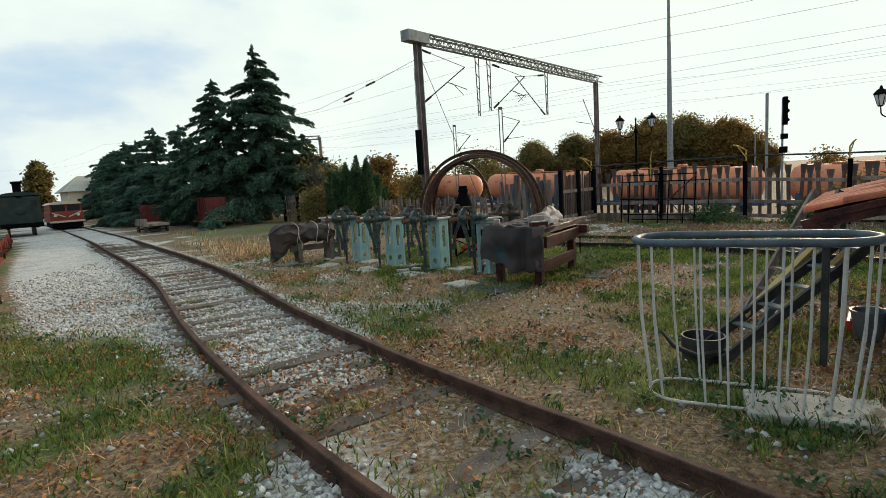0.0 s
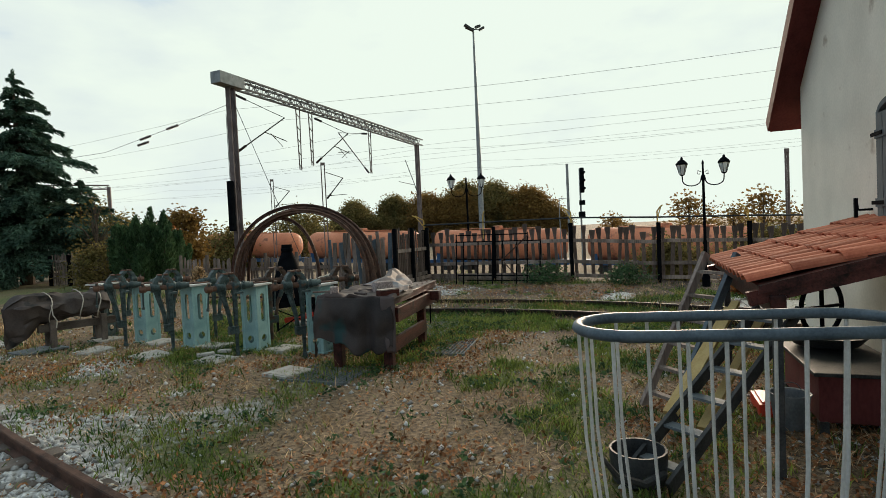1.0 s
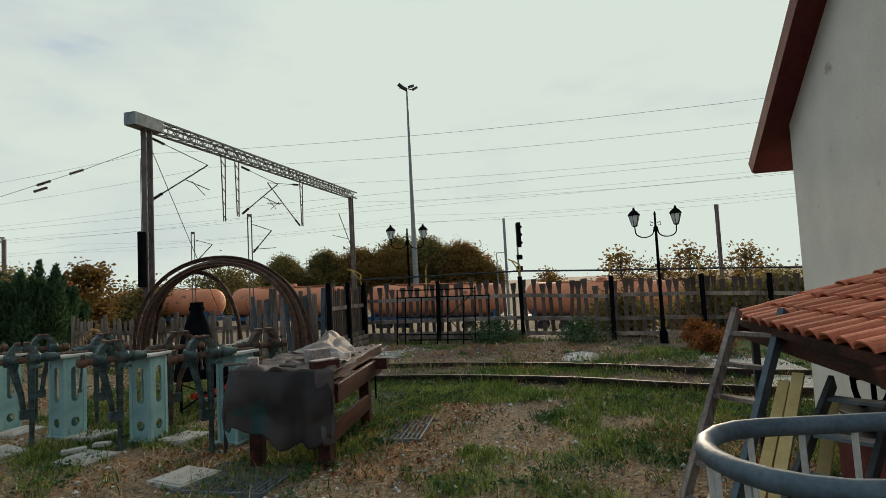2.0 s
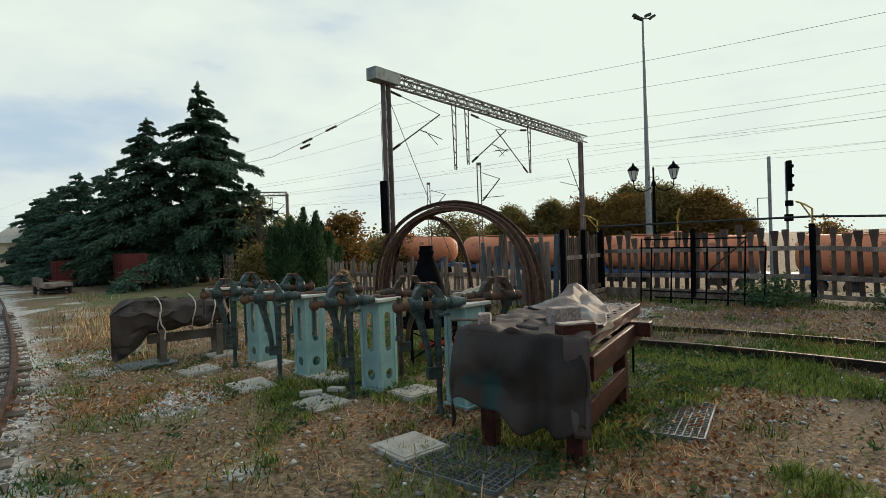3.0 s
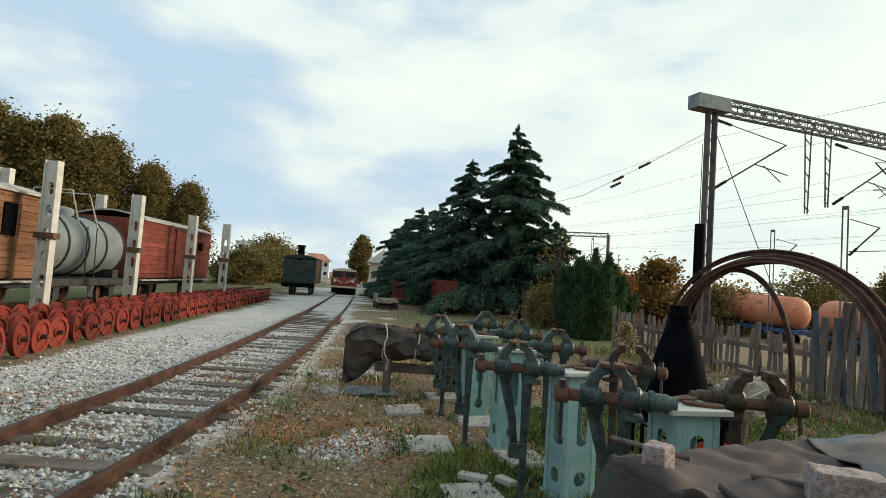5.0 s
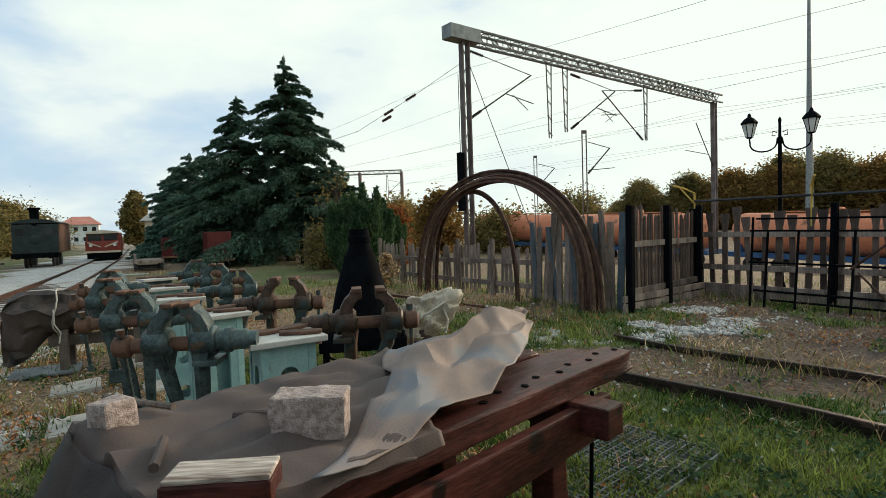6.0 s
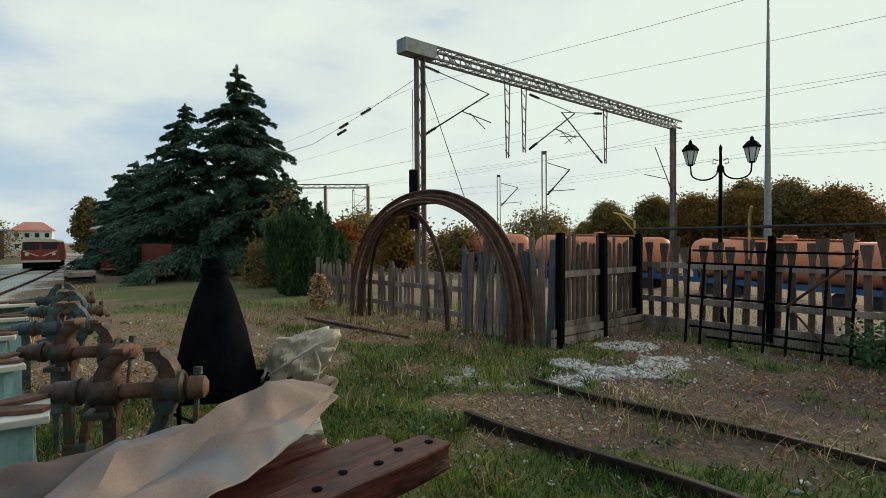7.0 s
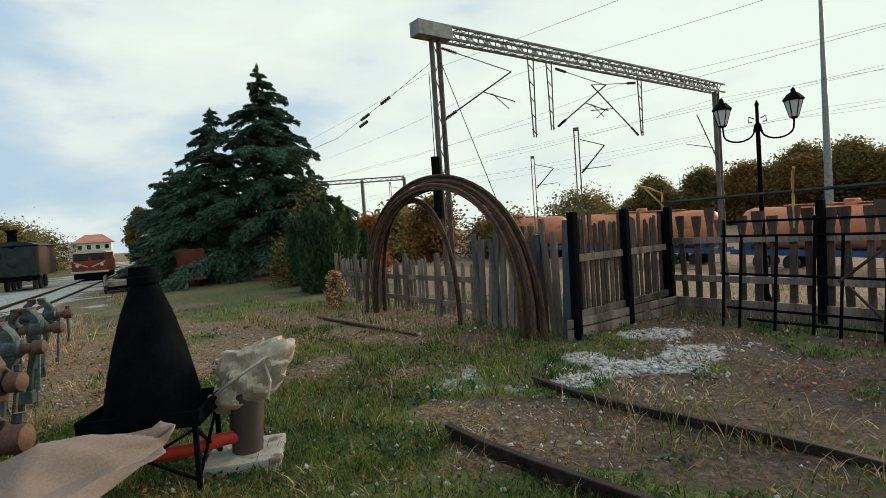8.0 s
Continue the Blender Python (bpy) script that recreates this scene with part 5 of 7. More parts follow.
for x, y in ((0.12, 0.1), (0.12, 0.84), (1.75, 0.1), (1.75, 0.84)):
    part("leg", Mesh().box((x, y, 0.45), (0.13, 0.13, 0.92)), DARK_WOOD, bench, bevel=0.012)
part("stretcher", Mesh().box((0.95, 0.06, 0.32), (1.75, 0.05, 0.2)), DARK_WOOD, bench, "worn dark side board", bevel=0.008)
part("stretcher", Mesh().box((0.95, 0.88, 0.32), (1.75, 0.05, 0.16)), DARK_WOOD, bench)
part("drawer", Mesh().box((0.075, 0.16, BH - 0.2), (0.05, 0.24, 0.12)), WAGON_BROWN, bench, "brown wooden vise jaw", bevel=0.01)
for i in range(9):
    part("bolt", Mesh().lathe([(0.02, 0), (0.02, 0.003), (0.012, 0.004)], 8, Matrix.Translation((1.25 + 0.15 * i, 0.09 + 0.04 * (i % 2), BH + 0.001))), BLACK_PAINT, bench, "dark bolt head")
part("rod", Mesh().tube([(2.05, 0.02, 0.86), (2.02, 0.02, 0.30)], 0.012, 6), BLACK_PAINT, bench, "thin iron rod")


def sheet(f, na, nb):
    g = Mesh()
    g.v = [tuple(f(i / (na - 1), j / (nb - 1))) for i in range(na) for j in range(nb)]
    g.f = [(i * nb + j, (i + 1) * nb + j, (i + 1) * nb + j + 1, i * nb + j + 1) for i in range(na - 1) for j in range(nb - 1)]
    return g


def thicken(ob, t):
    m = ob.modifiers.new("thickness", "SOLIDIFY")
    m.thickness, m.offset = t, 0.0
    return ob


def wr(x, y, z, s, a):
    return a * noise.noise(Vector((x, y, z)) * s)


def tarp_point(a, b):
    v = -0.10 + 1.46 * b
    u = -0.78 + (0.78 + 0.86 + 0.68 * min(1.0, max(0.0, v))) * a
    x, y, z = max(u, -0.05), min(max(v, -0.05), 1.06), BH + 0.025
    fall_u, fall_v = max(0.0, -0.05 - u), max(0.0, v - 1.06)
    bulge = 0.05 * math.sin(min(1, fall_u / 0.5) * math.pi)
    z -= fall_u * (0.90 + 0.13 * math.sin(v * 5) + 0.05 * math.sin(v * 17)) + fall_v * 0.95
    if v < -0.05:
        z -= 0.05
    x -= bulge + fall_u * (0.04 + 0.13 * abs(math.sin(6.3 * v + 1)) + 0.05 * math.sin(15 * v)) if fall_u else 0
    y += 0.10 * fall_v * (0.5 + abs(math.sin(6.0 * u))) if fall_v else 0
    w = wr(u * 1.0, v * 1.6, 0.3, 2.8, 0.06) + 0.03 * (1 - abs(noise.noise(Vector((u * 1.5 + v, v * 2.2 - u, 5.0)))) * 2.2) * noise.noise(Vector((u, v, 7.0))) + wr(u, v, 2.0, 8, 0.016)
    if fall_u:
        x += w * 0.7 + 0.022 * math.sin(v * 21 + 2.5 * math.sin(3 * v)) * min(1.0, fall_u / 0.3)
    elif fall_v:
        y += w * 1.3
    else:
        z += abs(w) * 1.1 + (0.05 * math.exp(-((u - 0.0) / 0.1) ** 2) * (0.5 + 0.5 * math.sin(v * 9)) if v > 0.7 else 0)
    return x, y, max(z, 0.22)


tarp = thing("bench_tarpaulin", "grey-brown tarpaulin draped over the workbench and weighed down with blocks", "tarpaulin", (BX, BY, 0), BANG)


def edge_share(b):
    """Share of the sheet that hangs before the bench edge, at b across it."""
    return 0.73 / (0.78 + 0.86 + 0.68 * min(1.0, max(0.0, -0.10 + 1.46 * b)))


thicken(part("sheet", sheet(lambda a, b: tarp_point(edge_share(b) + (1 - edge_share(b)) * a, b), 46, 44), TARP, tarp, smooth=True), 0.006)
# hanging side: its shade is in the darker material, along with the stains
thicken(part("front_drop", sheet(lambda a, b: tarp_point(edge_share(b) * a, b), 30, 60), TARP_SHADED_STAINED, tarp, "teal-stained hanging front, its shade painted in as black-brown", smooth=True), 0.006)


def fold_point(a, b):
    """A stiff folded-back flap lying across the bench, rising to an open tip."""
    t = b * 2 - 1
    q = min(1.0, a * 1.04)
    left = Vector((1.50, 1.04, 1.03)).lerp(Vector((2.34, 0.75, 1.17)), q)
    left.z = 1.03 + 0.14 * max(0.0, q - 0.45) / 0.55
    ra, rb, rc = Vector((0.30, -0.09, 1.03)), Vector((1.55, 0.02, 1.03)), Vector((2.34, 0.60, 1.12))
    right = ra.lerp(rb, q).lerp(rb.lerp(rc, q), q)
    mid = Vector((0.98, 0.42, 1.05)).lerp(Vector((2.42, 0.69, 1.20)), q)
    mid.z += 0.07 * math.sin(q * math.pi) + 0.03 * math.sin(q * 11)
    if t > 0:
        p = mid.lerp(left, t)
        p.z = mid.z + (left.z - mid.z) * t ** 1.7
    else:
        p = mid.lerp(right, -t)
        p.z = mid.z + (right.z - mid.z) * (-t) ** 0.8
    crease = 0.035 * abs(math.sin(5.5 * t + 3.2 * q)) - 0.02 + 0.05 * abs(noise.noise(Vector((q * 4.5, t * 2.2, 3.3)))) + wr(q * 9, t * 5, 1.0, 1.0, 0.012)
    p.z += crease * (0.35 + 0.65 * (1 - abs(t)) + 0.2 * (1 - q))
    p.y += 0.03 * noise.noise(Vector((q * 6, t * 3, 9.0)))
    if q < 0.10:
        p.z = 1.05 + (p.z - 1.05) * (0.35 + 6.5 * q)
    p.z = max(p.z, 1.03)
    return p


def crumpled(f, na, nb, amp, fine, seed):
    """A sheet of coarse flat facets with sharp creases, split finely."""
    r = np.random.default_rng(seed)
    c = np.array([[tuple(f(i / (na - 1), j / (nb - 1))) for j in range(nb)] for i in range(na)])
    n_ = r.normal(0, amp, (na, nb, 3)) * np.array((0.9, 0.9, 1.0))
    c = c + n_
    c[..., 2] = np.maximum(c[..., 2], 1.03)
    g = Mesh()
    ia, ib = (na - 1) * fine + 1, (nb - 1) * fine + 1
    for i in range(ia):
        for j in range(ib):
            a, b = min(i // fine, na - 2), min(j // fine, nb - 2)
            s_, t_ = i / fine - a, j / fine - b
            if s_ + t_ <= 1:
                p = c[a, b] + (c[a + 1, b] - c[a, b]) * s_ + (c[a, b + 1] - c[a, b]) * t_
            else:
                p = c[a + 1, b + 1] + (c[a, b + 1] - c[a + 1, b + 1]) * (1 - s_) + (c[a + 1, b] - c[a + 1, b + 1]) * (1 - t_)
            g.v.append((p[0], p[1], p[2] + wr(p[0], p[1], p[2], 12, 0.006)))
    g.f = [(i * ib + j, (i + 1) * ib + j, (i + 1) * ib + j + 1, i * ib + j + 1) for i in range(ia - 1) for j in range(ib - 1)]
    return g


flap = part("fold", crumpled(fold_point, 13, 9, 0.014, 5, 4), TARP_PALE, tarp, "pale folded-back underside of the tarpaulin")
flap.data.polygons.foreach_set("use_smooth", [True] * len(flap.data.polygons))
flap.data.set_sharp_from_angle(angle=radians(34))
thicken(flap, 0.006)
thicken(part("fold", sheet(lambda a, b: (-0.07 - 0.05 * math.sin(a * 9) * b + wr(a, b, 0, 5, 0.02) - 0.06 * a, 0.02 + 0.2 * (b - 0.5) * (1 - 0.4 * a) - 0.05 * a, 1.03 - 0.74 * a), 20, 8), TARP, tarp, "hanging edge strip", smooth=True), 0.006)


def rough_block(name, label, category, x, y, z, s, rz, material, seed, top=None, tilt=0.0):
    g = Mesh().box((0, 0, s[2] / 2), s)
    me = mesh_data(name, g, material, bevel=0.012)
    b = bmesh.new()
    b.from_mesh(me)
    bmesh.ops.subdivide_edges(b, edges=b.edges[:], cuts=5, use_grid_fill=True)
    for v in b.verts:
        v.co += Vector((wr(*(v.co * 1.0 + Vector((seed, 0, 0))), 14, 0.010), wr(*(v.co + Vector((0, seed, 0))), 14, 0.010), wr(*(v.co + Vector((0, 0, seed))), 14, 0.008)))
    b.to_mesh(me)
    b.free()
    me.polygons.foreach_set("use_smooth", [False] * len(me.polygons))
    o = new(name, me)
    o.matrix_basis = pose(BX, BY, 0, 0, 0, BANG) @ pose(x, y, z, 0, tilt, rz)
    return tagged(o, label, category, "weights on the tarpaulin")


rough_block("stone_block", "speckled grey-pink rough concrete block on the tarpaulin", "block", 0.55, 0.31, BH + 0.022, (0.26, 0.16, 0.16), -44, GRANITE, 3)
rough_block("stone_block", "small pale rough stone at the tarpaulin edge", "block", 0.06, 0.84, BH + 0.02, (0.125, 0.11, 0.15), 20, GRANITE, 9)
timber = thing("timber_block", "red-brown timber offcut with a pale cracked face on the tarpaulin", "timber block", group="weights on the tarpaulin")
timber.matrix_basis = pose(BX, BY, 0, 0, 0, BANG) @ pose(0.12, 0.08, BH + 0.015, 0, 0, -42)
part("block", Mesh().box((0, 0, 0.045), (0.29, 0.14, 0.09)), DARK_WOOD, timber, bevel=0.008)
part("worn_face", Mesh().box((0.002, 0.0, 0.096), (0.28, 0.13, 0.014)), WORN_FACE, timber, "pale cracked upper face", bevel=0.006)
for x, y, r, ln in ((0.50, 0.53, 15, 0.26), (0.09, 0.47, 124, 0.24)):
    o = new("iron_bar", mesh_data("iron_bar", Mesh().tube([(-ln / 2, 0, 0), (ln / 2, 0, 0)], 0.016, 8), TARP))
    o.matrix_basis = pose(BX, BY, 0, 0, 0, BANG) @ pose(x, y, BH + 0.065, 0, 0, r - 60)
    tagged(o, "short dark bar lying under the tarpaulin weights", "bar", "weights on the tarpaulin")
rod = new("wooden_rod", mesh_data("wooden_rod", Mesh().tube([(-0.2, 0, 0), (0.2, 0, 0)], 0.014, 8), GREY_WOOD))
rod.matrix_basis = pose(BX, BY, 0, 0, 0, BANG) @ pose(0.20, 1.02, BH + 0.09, 0, 0, -70)
tagged(rod, "short grey wooden rod at the tarpaulin corner", "rod")

# ---- vise stands ----


def ring_panel(w, h, holes, t, m):
    """A flat plate with round-ended openings, each (cx, cz, rx, rz)."""
    b = bmesh.new()
    loops = [[(-w / 2, 0), (w / 2, 0), (w / 2, h), (-w / 2, h)]]
    for cx, cz, rx, rz in holes:
        lp = []
        for k in range(16):
            a = 2 * math.pi * k / 16
            z = cz + (rz - rx) * (1 if math.sin(a) > 1e-6 else -1 if math.sin(a) < -1e-6 else 0) + rx * math.sin(a)
            lp.append((cx + rx * math.cos(a), z))
        loops.append(lp)
    edges = []
    for lp in loops:
        vs = [b.verts.new((x, 0, z)) for x, z in lp]
        edges += [b.edges.new((vs[i], vs[(i + 1) % len(vs)])) for i in range(len(vs))]
    bmesh.ops.triangle_fill(b, use_beauty=True, use_dissolve=False, edges=edges)
    geo = bmesh.ops.extrude_face_region(b, geom=b.faces[:])
    bmesh.ops.translate(b, verts=[v for v in geo["geom"] if isinstance(v, bmesh.types.BMVert)], vec=(0, t, 0))
    bmesh.ops.recalc_face_normals(b, faces=b.faces)
    me = bpy.data.meshes.new("panel")
    b.to_mesh(me)
    b.free()
    me.materials.append(m)
    return me


def vise_stand(label="pale blue-green steel vise stand with slotted sides", m=TEAL):
    s = thing("vise_stand", label, "vise stand", group="row of vise stands")
    w, h = 0.31, 1.08
    pm = ring_panel(w - 0.012, h, [(0, 0.70, 0.056, 0.24), (0, 0.18, 0.060, 0.064)], 0.008, m)
    for k in range(4):
        o = part("side_panel", pm, m, s)
        o.matrix_basis = pose(0, 0, 0.02, 0, 0, 90 * k) @ pose(0, -w / 2, 0)
    for k in range(4):
        o = part("corner_angle", Mesh().box((w / 2 - 0.02, -w / 2 - 0.003, h / 2 + 0.02), (0.045, 0.008, h)).box((w / 2 + 0.003, -w / 2 + 0.02, h / 2 + 0.02), (0.008, 0.045, h)), m, s)
        o.matrix_basis = pose(0, 0, 0, 0, 0, 90 * k)
    part("top_plate", Mesh().box((0, 0, h + 0.03), (0.45, 0.41, 0.035)), WHITE_PAINT, s, "chipped whitish top plate", bevel=0.006)
    part("foot_plate", Mesh().box((0, 0, 0.015), (0.38, 0.38, 0.03)), m, s, bevel=0.005)
    for x, y, r in ((-0.11, 0.07, 8), (0.10, -0.07, -20), (0.12, 0.13, 30)):
        o = part("jaw_plate", Mesh().extrude([(-0.13, -0.04), (-0.05, -0.055), (0.06, -0.045), (0.13, -0.03), (0.12, 0.035), (0.03, 0.05), (-0.06, 0.04), (-0.125, 0.03)], 0.022, Matrix.Translation((0, 0, 0.012)) @ Matrix.Rotation(radians(90), 4, "X")), RUST_BROWN, s, "loose rusty jaw plate", bevel=0.005)
        o.matrix_basis = pose(x, y, h + 0.048, 0, 0, r)
    return s


def post_vise(label, iron=TEAL_DARK, screw=RUST_BROWN, gap=0.18, apart=0.02):
    """A blacksmith's leg vise; the jaws open along x, the fixed leg stands at x = 0."""
    v = thing("leg_vise", label, "vise", group="leg vises")
    part("fixed_leg", Mesh().tube([(0, 0, 0.06), (0, 0, 0.55), (0, 0, 0.98), (0.01, 0, 1.16)], [0.028, 0.036, 0.045, 0.06], 8).tube([(0, 0, 0.0), (0, 0, 0.07)], [0.05, 0.03], 8), iron, v, smooth=True)
    part("moving_leg", Mesh().tube([(0.08, 0, 0.42), (0.10 + gap * 0.1, 0, 0.7), (gap + 0.01, 0, 0.98), (gap, 0, 1.12)], [0.03, 0.036, 0.045, 0.06], 8), iron, v, smooth=True)
    for sgn, x0 in ((-1, 0.09), (1, 0.09 + apart)):
        jaw = [(x0 + sgn * a, z) for a, z in ((0.130, 1.00), (0.150, 1.08), (0.158, 1.16), (0.150, 1.225), (0.118, 1.285), (0.085, 1.312), (0.080, 1.335), (0.006, 1.345), (0.004, 1.285), (0.040, 1.272), (0.064, 1.235), (0.074, 1.17), (0.070, 1.08), (0.055, 1.00))]
        part("jaw", Mesh().extrude(jaw, 0.125), iron, v, bevel=0.008, smooth=True)
        part("jaw_face", Mesh().box((x0 + sgn * 0.038, 0, 1.342), (0.066, 0.165, 0.026)), screw, v, "worn jaw top", bevel=0.006)
        part("eye", Mesh().tube([(x0 + sgn * 0.045, 0, 1.13), (x0 + sgn * 0.065, 0, 1.13), (x0 + sgn * 0.17, 0, 1.13), (x0 + sgn * 0.185, 0, 1.13)], [0.07, 0.088, 0.085, 0.07], 16), iron, v, smooth=True)
    part("screw_box", Mesh().tube([(-0.27, 0, 1.13), (-0.25, 0, 1.13), (-0.04, 0, 1.13)], [0.045, 0.058, 0.062], 16).tube([(-0.31, 0, 1.13), (-0.27, 0, 1.13)], 0.046, 12).tube([(-0.17, 0, 1.13), (-0.14, 0, 1.13)], 0.072, 16), iron, v, smooth=True)
    part("screw", Mesh().tube([(-0.04, 0, 1.12), (0.36, 0, 1.12)], 0.042, 12).tube([(0.36, 0, 1.12), (0.375, 0, 1.12), (0.45, 0, 1.12), (0.465, 0, 1.12)], [0.042, 0.062, 0.058, 0.035], 14), screw, v, smooth=True)
    part("handle", Mesh().tube([(0.41, 0.03, 1.18), (0.41, -0.07, 0.80)], 0.014, 8).tube([(0.41, 0.03, 1.18), (0.41, 0.035, 1.22)], 0.024, 8).tube([(0.41, -0.07, 0.81), (0.41, -0.076, 0.77)], 0.024, 8), iron, v)
    part("pivot", Mesh().box((0.05, 0, 0.42), (0.16, 0.10, 0.13)), iron, v, bevel=0.012)
    part("mounting_plate", Mesh().box((-0.05, 0, 1.02), (0.12, 0.2, 0.03)), iron, v, bevel=0.004)
    return v


stand = vise_stand()
vise = post_vise("dark blue-green cast iron leg vise with a rusty screw")
STANDS = ((0.97, 10.84), (-0.04, 11.68), (-1.08, 12.66), (-2.05, 13.72))
ACROSS = math.degrees(math.atan2(0.73, 0.69))
stand.matrix_basis = pose(*STANDS[0], gz(*STANDS[0]), 0, 0, ACROSS - 4)
for i, (x, y) in enumerate(STANDS[1:]):
    copy_thing(stand, pose(x, y, gz(x, y), 0, 0, ACROSS + (6, -5, 2)[i]))
grey_stand = vise_stand("weathered grey-blue vise stand at the end of the row", TEAL_DARK)
grey_stand.matrix_basis = pose(-3.0, 14.75, gz(-3, 14.75), 0, 0, ACROSS + 8)
rusty_vise = post_vise("dark rusted leg vise with wide open jaws", CAST_RUST, RUST_BROWN, 0.24, 0.08)
vise.matrix_basis = pose(0.66, 10.50, 0.02, 0, 0, ACROSS + 180 - 30)
SPOTS = ((1.27, 11.22, 20, 1), (-0.34, 11.30, 205, 0), (0.22, 12.10, 15, 1), (-1.42, 12.28, 195, 0), (-0.78, 13.05, 30, 0), (-2.36, 13.35, 200, 0), (-1.72, 14.1, 25, 0), (-2.72, 15.1, 40, 0))
for i, (x, y, r, kind_) in enumerate(SPOTS):
    if kind_:
        if i == 0:
            rusty_vise.matrix_basis = pose(x, y, 0.0, 0, 0, r)
        else:
            copy_thing(rusty_vise, pose(x, y, 0.0, 0, 0, r))
    else:
        copy_thing(vise, pose(x, y, 0.0, 0, 0, r))

# paving slabs in the grass
slab_me = mesh_data("paving_slab", Mesh().box((0, 0, 0.005), (0.49, 0.49, 0.07)).box((0, 0.0, 0.043), (0.42, 0.42, 0.008)), CONCRETE, bevel=0.008)
for i, (x, y, r) in enumerate(((0.35, 9.52, 38), (-0.67, 11.06, 48), (-1.74, 12.05, 40), (-2.83, 13.12, 44), (-0.74, 12.33, 50), (0.38, 11.32, 40), (-1.77, 13.3, 45), (-2.9, 14.3, 45))):
    o = new("paving_slab", slab_me)
    o.matrix_basis = pose(x, y, gz(x, y), rng.normal(0, 1.5), rng.normal(0, 1.5), r)
    tagged(o, "square pale concrete paving slab set in the grass", "paving slab", "slabs before the vise stands")
broken = thing("broken_slab", "broken pale concrete paving slab in pieces", "paving slab", (-0.67, 11.06, 0.0))
for x, y, r, w, d in ((-0.16, 0.28, 10, 0.26, 0.12), (0.12, 0.40, -20, 0.2, 0.1)):
    part("piece", Mesh().box((x, y, gz(-0.67, 11.06) + 0.07), (w, d, 0.05), rz=r), CONCRETE, broken, bevel=0.01)


def grating(x, y, rz, w, d, z):
    g = thing("steel_grating", "grey steel floor grating lying in the grass", "grating", (x, y, z), rz, group="loose gratings")
    bars = Mesh()
    for i in range(int(w / 0.05) + 1):
        bars.box((-w / 2 + i * 0.05, 0, 0.02), (0.008, d, 0.035))
    for j in range(int(d / 0.06) + 1):
        bars.box((0, -d / 2 + j * 0.06, 0.025), (w, 0.008, 0.03))
    part("mesh_bar", bars, GRATE, g, kind="stuff")
    part("frame", Mesh().bar((-w / 2, -d / 2, 0.02), (w / 2, -d / 2, 0.02), 0.015, 0.05).bar((-w / 2, d / 2, 0.02), (w / 2, d / 2, 0.02), 0.015, 0.05).bar((-w / 2, -d / 2, 0.02), (-w / 2, d / 2, 0.02), 0.015, 0.05).bar((w / 2, -d / 2, 0.02), (w / 2, d / 2, 0.02), 0.015, 0.05), GRATE, g)
    return g


grating(0.85, 9.2, 50, 0.8, 0.95, 0.0)
grating(3.1, 11.7, 52, 1.3, 0.75, 0.0)
grating(2.95, 9.95, 56, 1.1, 0.5, -0.01)

# ---- bellows log under a tarpaulin ----
bel = thing("covered_bellows", "long dark tarpaulin-covered bellows tied with rope on a trestle", "bellows", (-3.45, 14.05, 0), 32)


def wrap_point(a, b):
    an = 2 * math.pi * b
    x = -1.0 + 1.75 * a
    r = 0.30 - 0.05 * a + 0.03 * math.exp(-((a - 0.12) / 0.14) ** 2)
    if a < 0.16:
        r *= math.sqrt(a / 0.16) * 0.92 + 0.08
    if a > 0.95:
        r *= max(0.15, (1 - a) / 0.05)
    z = 0.78 + r * 0.82 * math.sin(an) + wr(x * 1.4, math.cos(an), math.sin(an), 2.6, 0.11)
    y = r * math.cos(an) * 0.9 + wr(x * 1.4, math.cos(an) + 5, math.sin(an), 2.6, 0.11)
    if math.sin(an) < 0 and a < 0.3:
        z -= 0.50 * (0.3 - a) / 0.3 * -math.sin(an) * (1 + 0.3 * math.sin(an * 3))
    return x, y, z


part("cover", sheet(wrap_point, 40, 32), TARP_DARK, bel, "dark wrinkled tarpaulin cover", smooth=True)
for x in (-0.35, 0.15, 0.45):
    rp = [(x + 0.03 * math.sin(3 * t), 0.33 * math.cos(t), 0.78 + 0.30 * math.sin(t)) for t in np.linspace(0, 2 * math.pi, 20, endpoint=False)]
    part("rope", Mesh().tube(rp, 0.010, 5, closed=True), ROPE, bel, "pale tied rope")
part("rope", Mesh().tube([(-0.35, -0.33, 0.85), (-0.34, -0.36, 0.66), (-0.28, -0.35, 0.55), (-0.3, -0.36, 0.42)], 0.010, 5), ROPE, bel)
for x, y in ((-0.3, -0.16), (-0.3, 0.16), (0.55, -0.16), (0.55, 0.16)):
    part("leg", Mesh().box((x, y, 0.28), (0.10, 0.08, 0.56)), SLEEPER, bel, bevel=0.008)
part("beam", Mesh().box((0.15, 0, 0.40), (1.3, 0.12, 0.14)), SLEEPER, bel, bevel=0.01)
matt = new("floor_mat", mesh_data("floor_mat", Mesh().box((0, 0, 0.0), (0.75, 0.6, 0.03)), GRATE, bevel=0.008))
matt.matrix_basis = pose(-3.85, 13.7, 0.03, 0, 0, 40)
tagged(matt, "grey rubber mat lying in the grass", "mat")

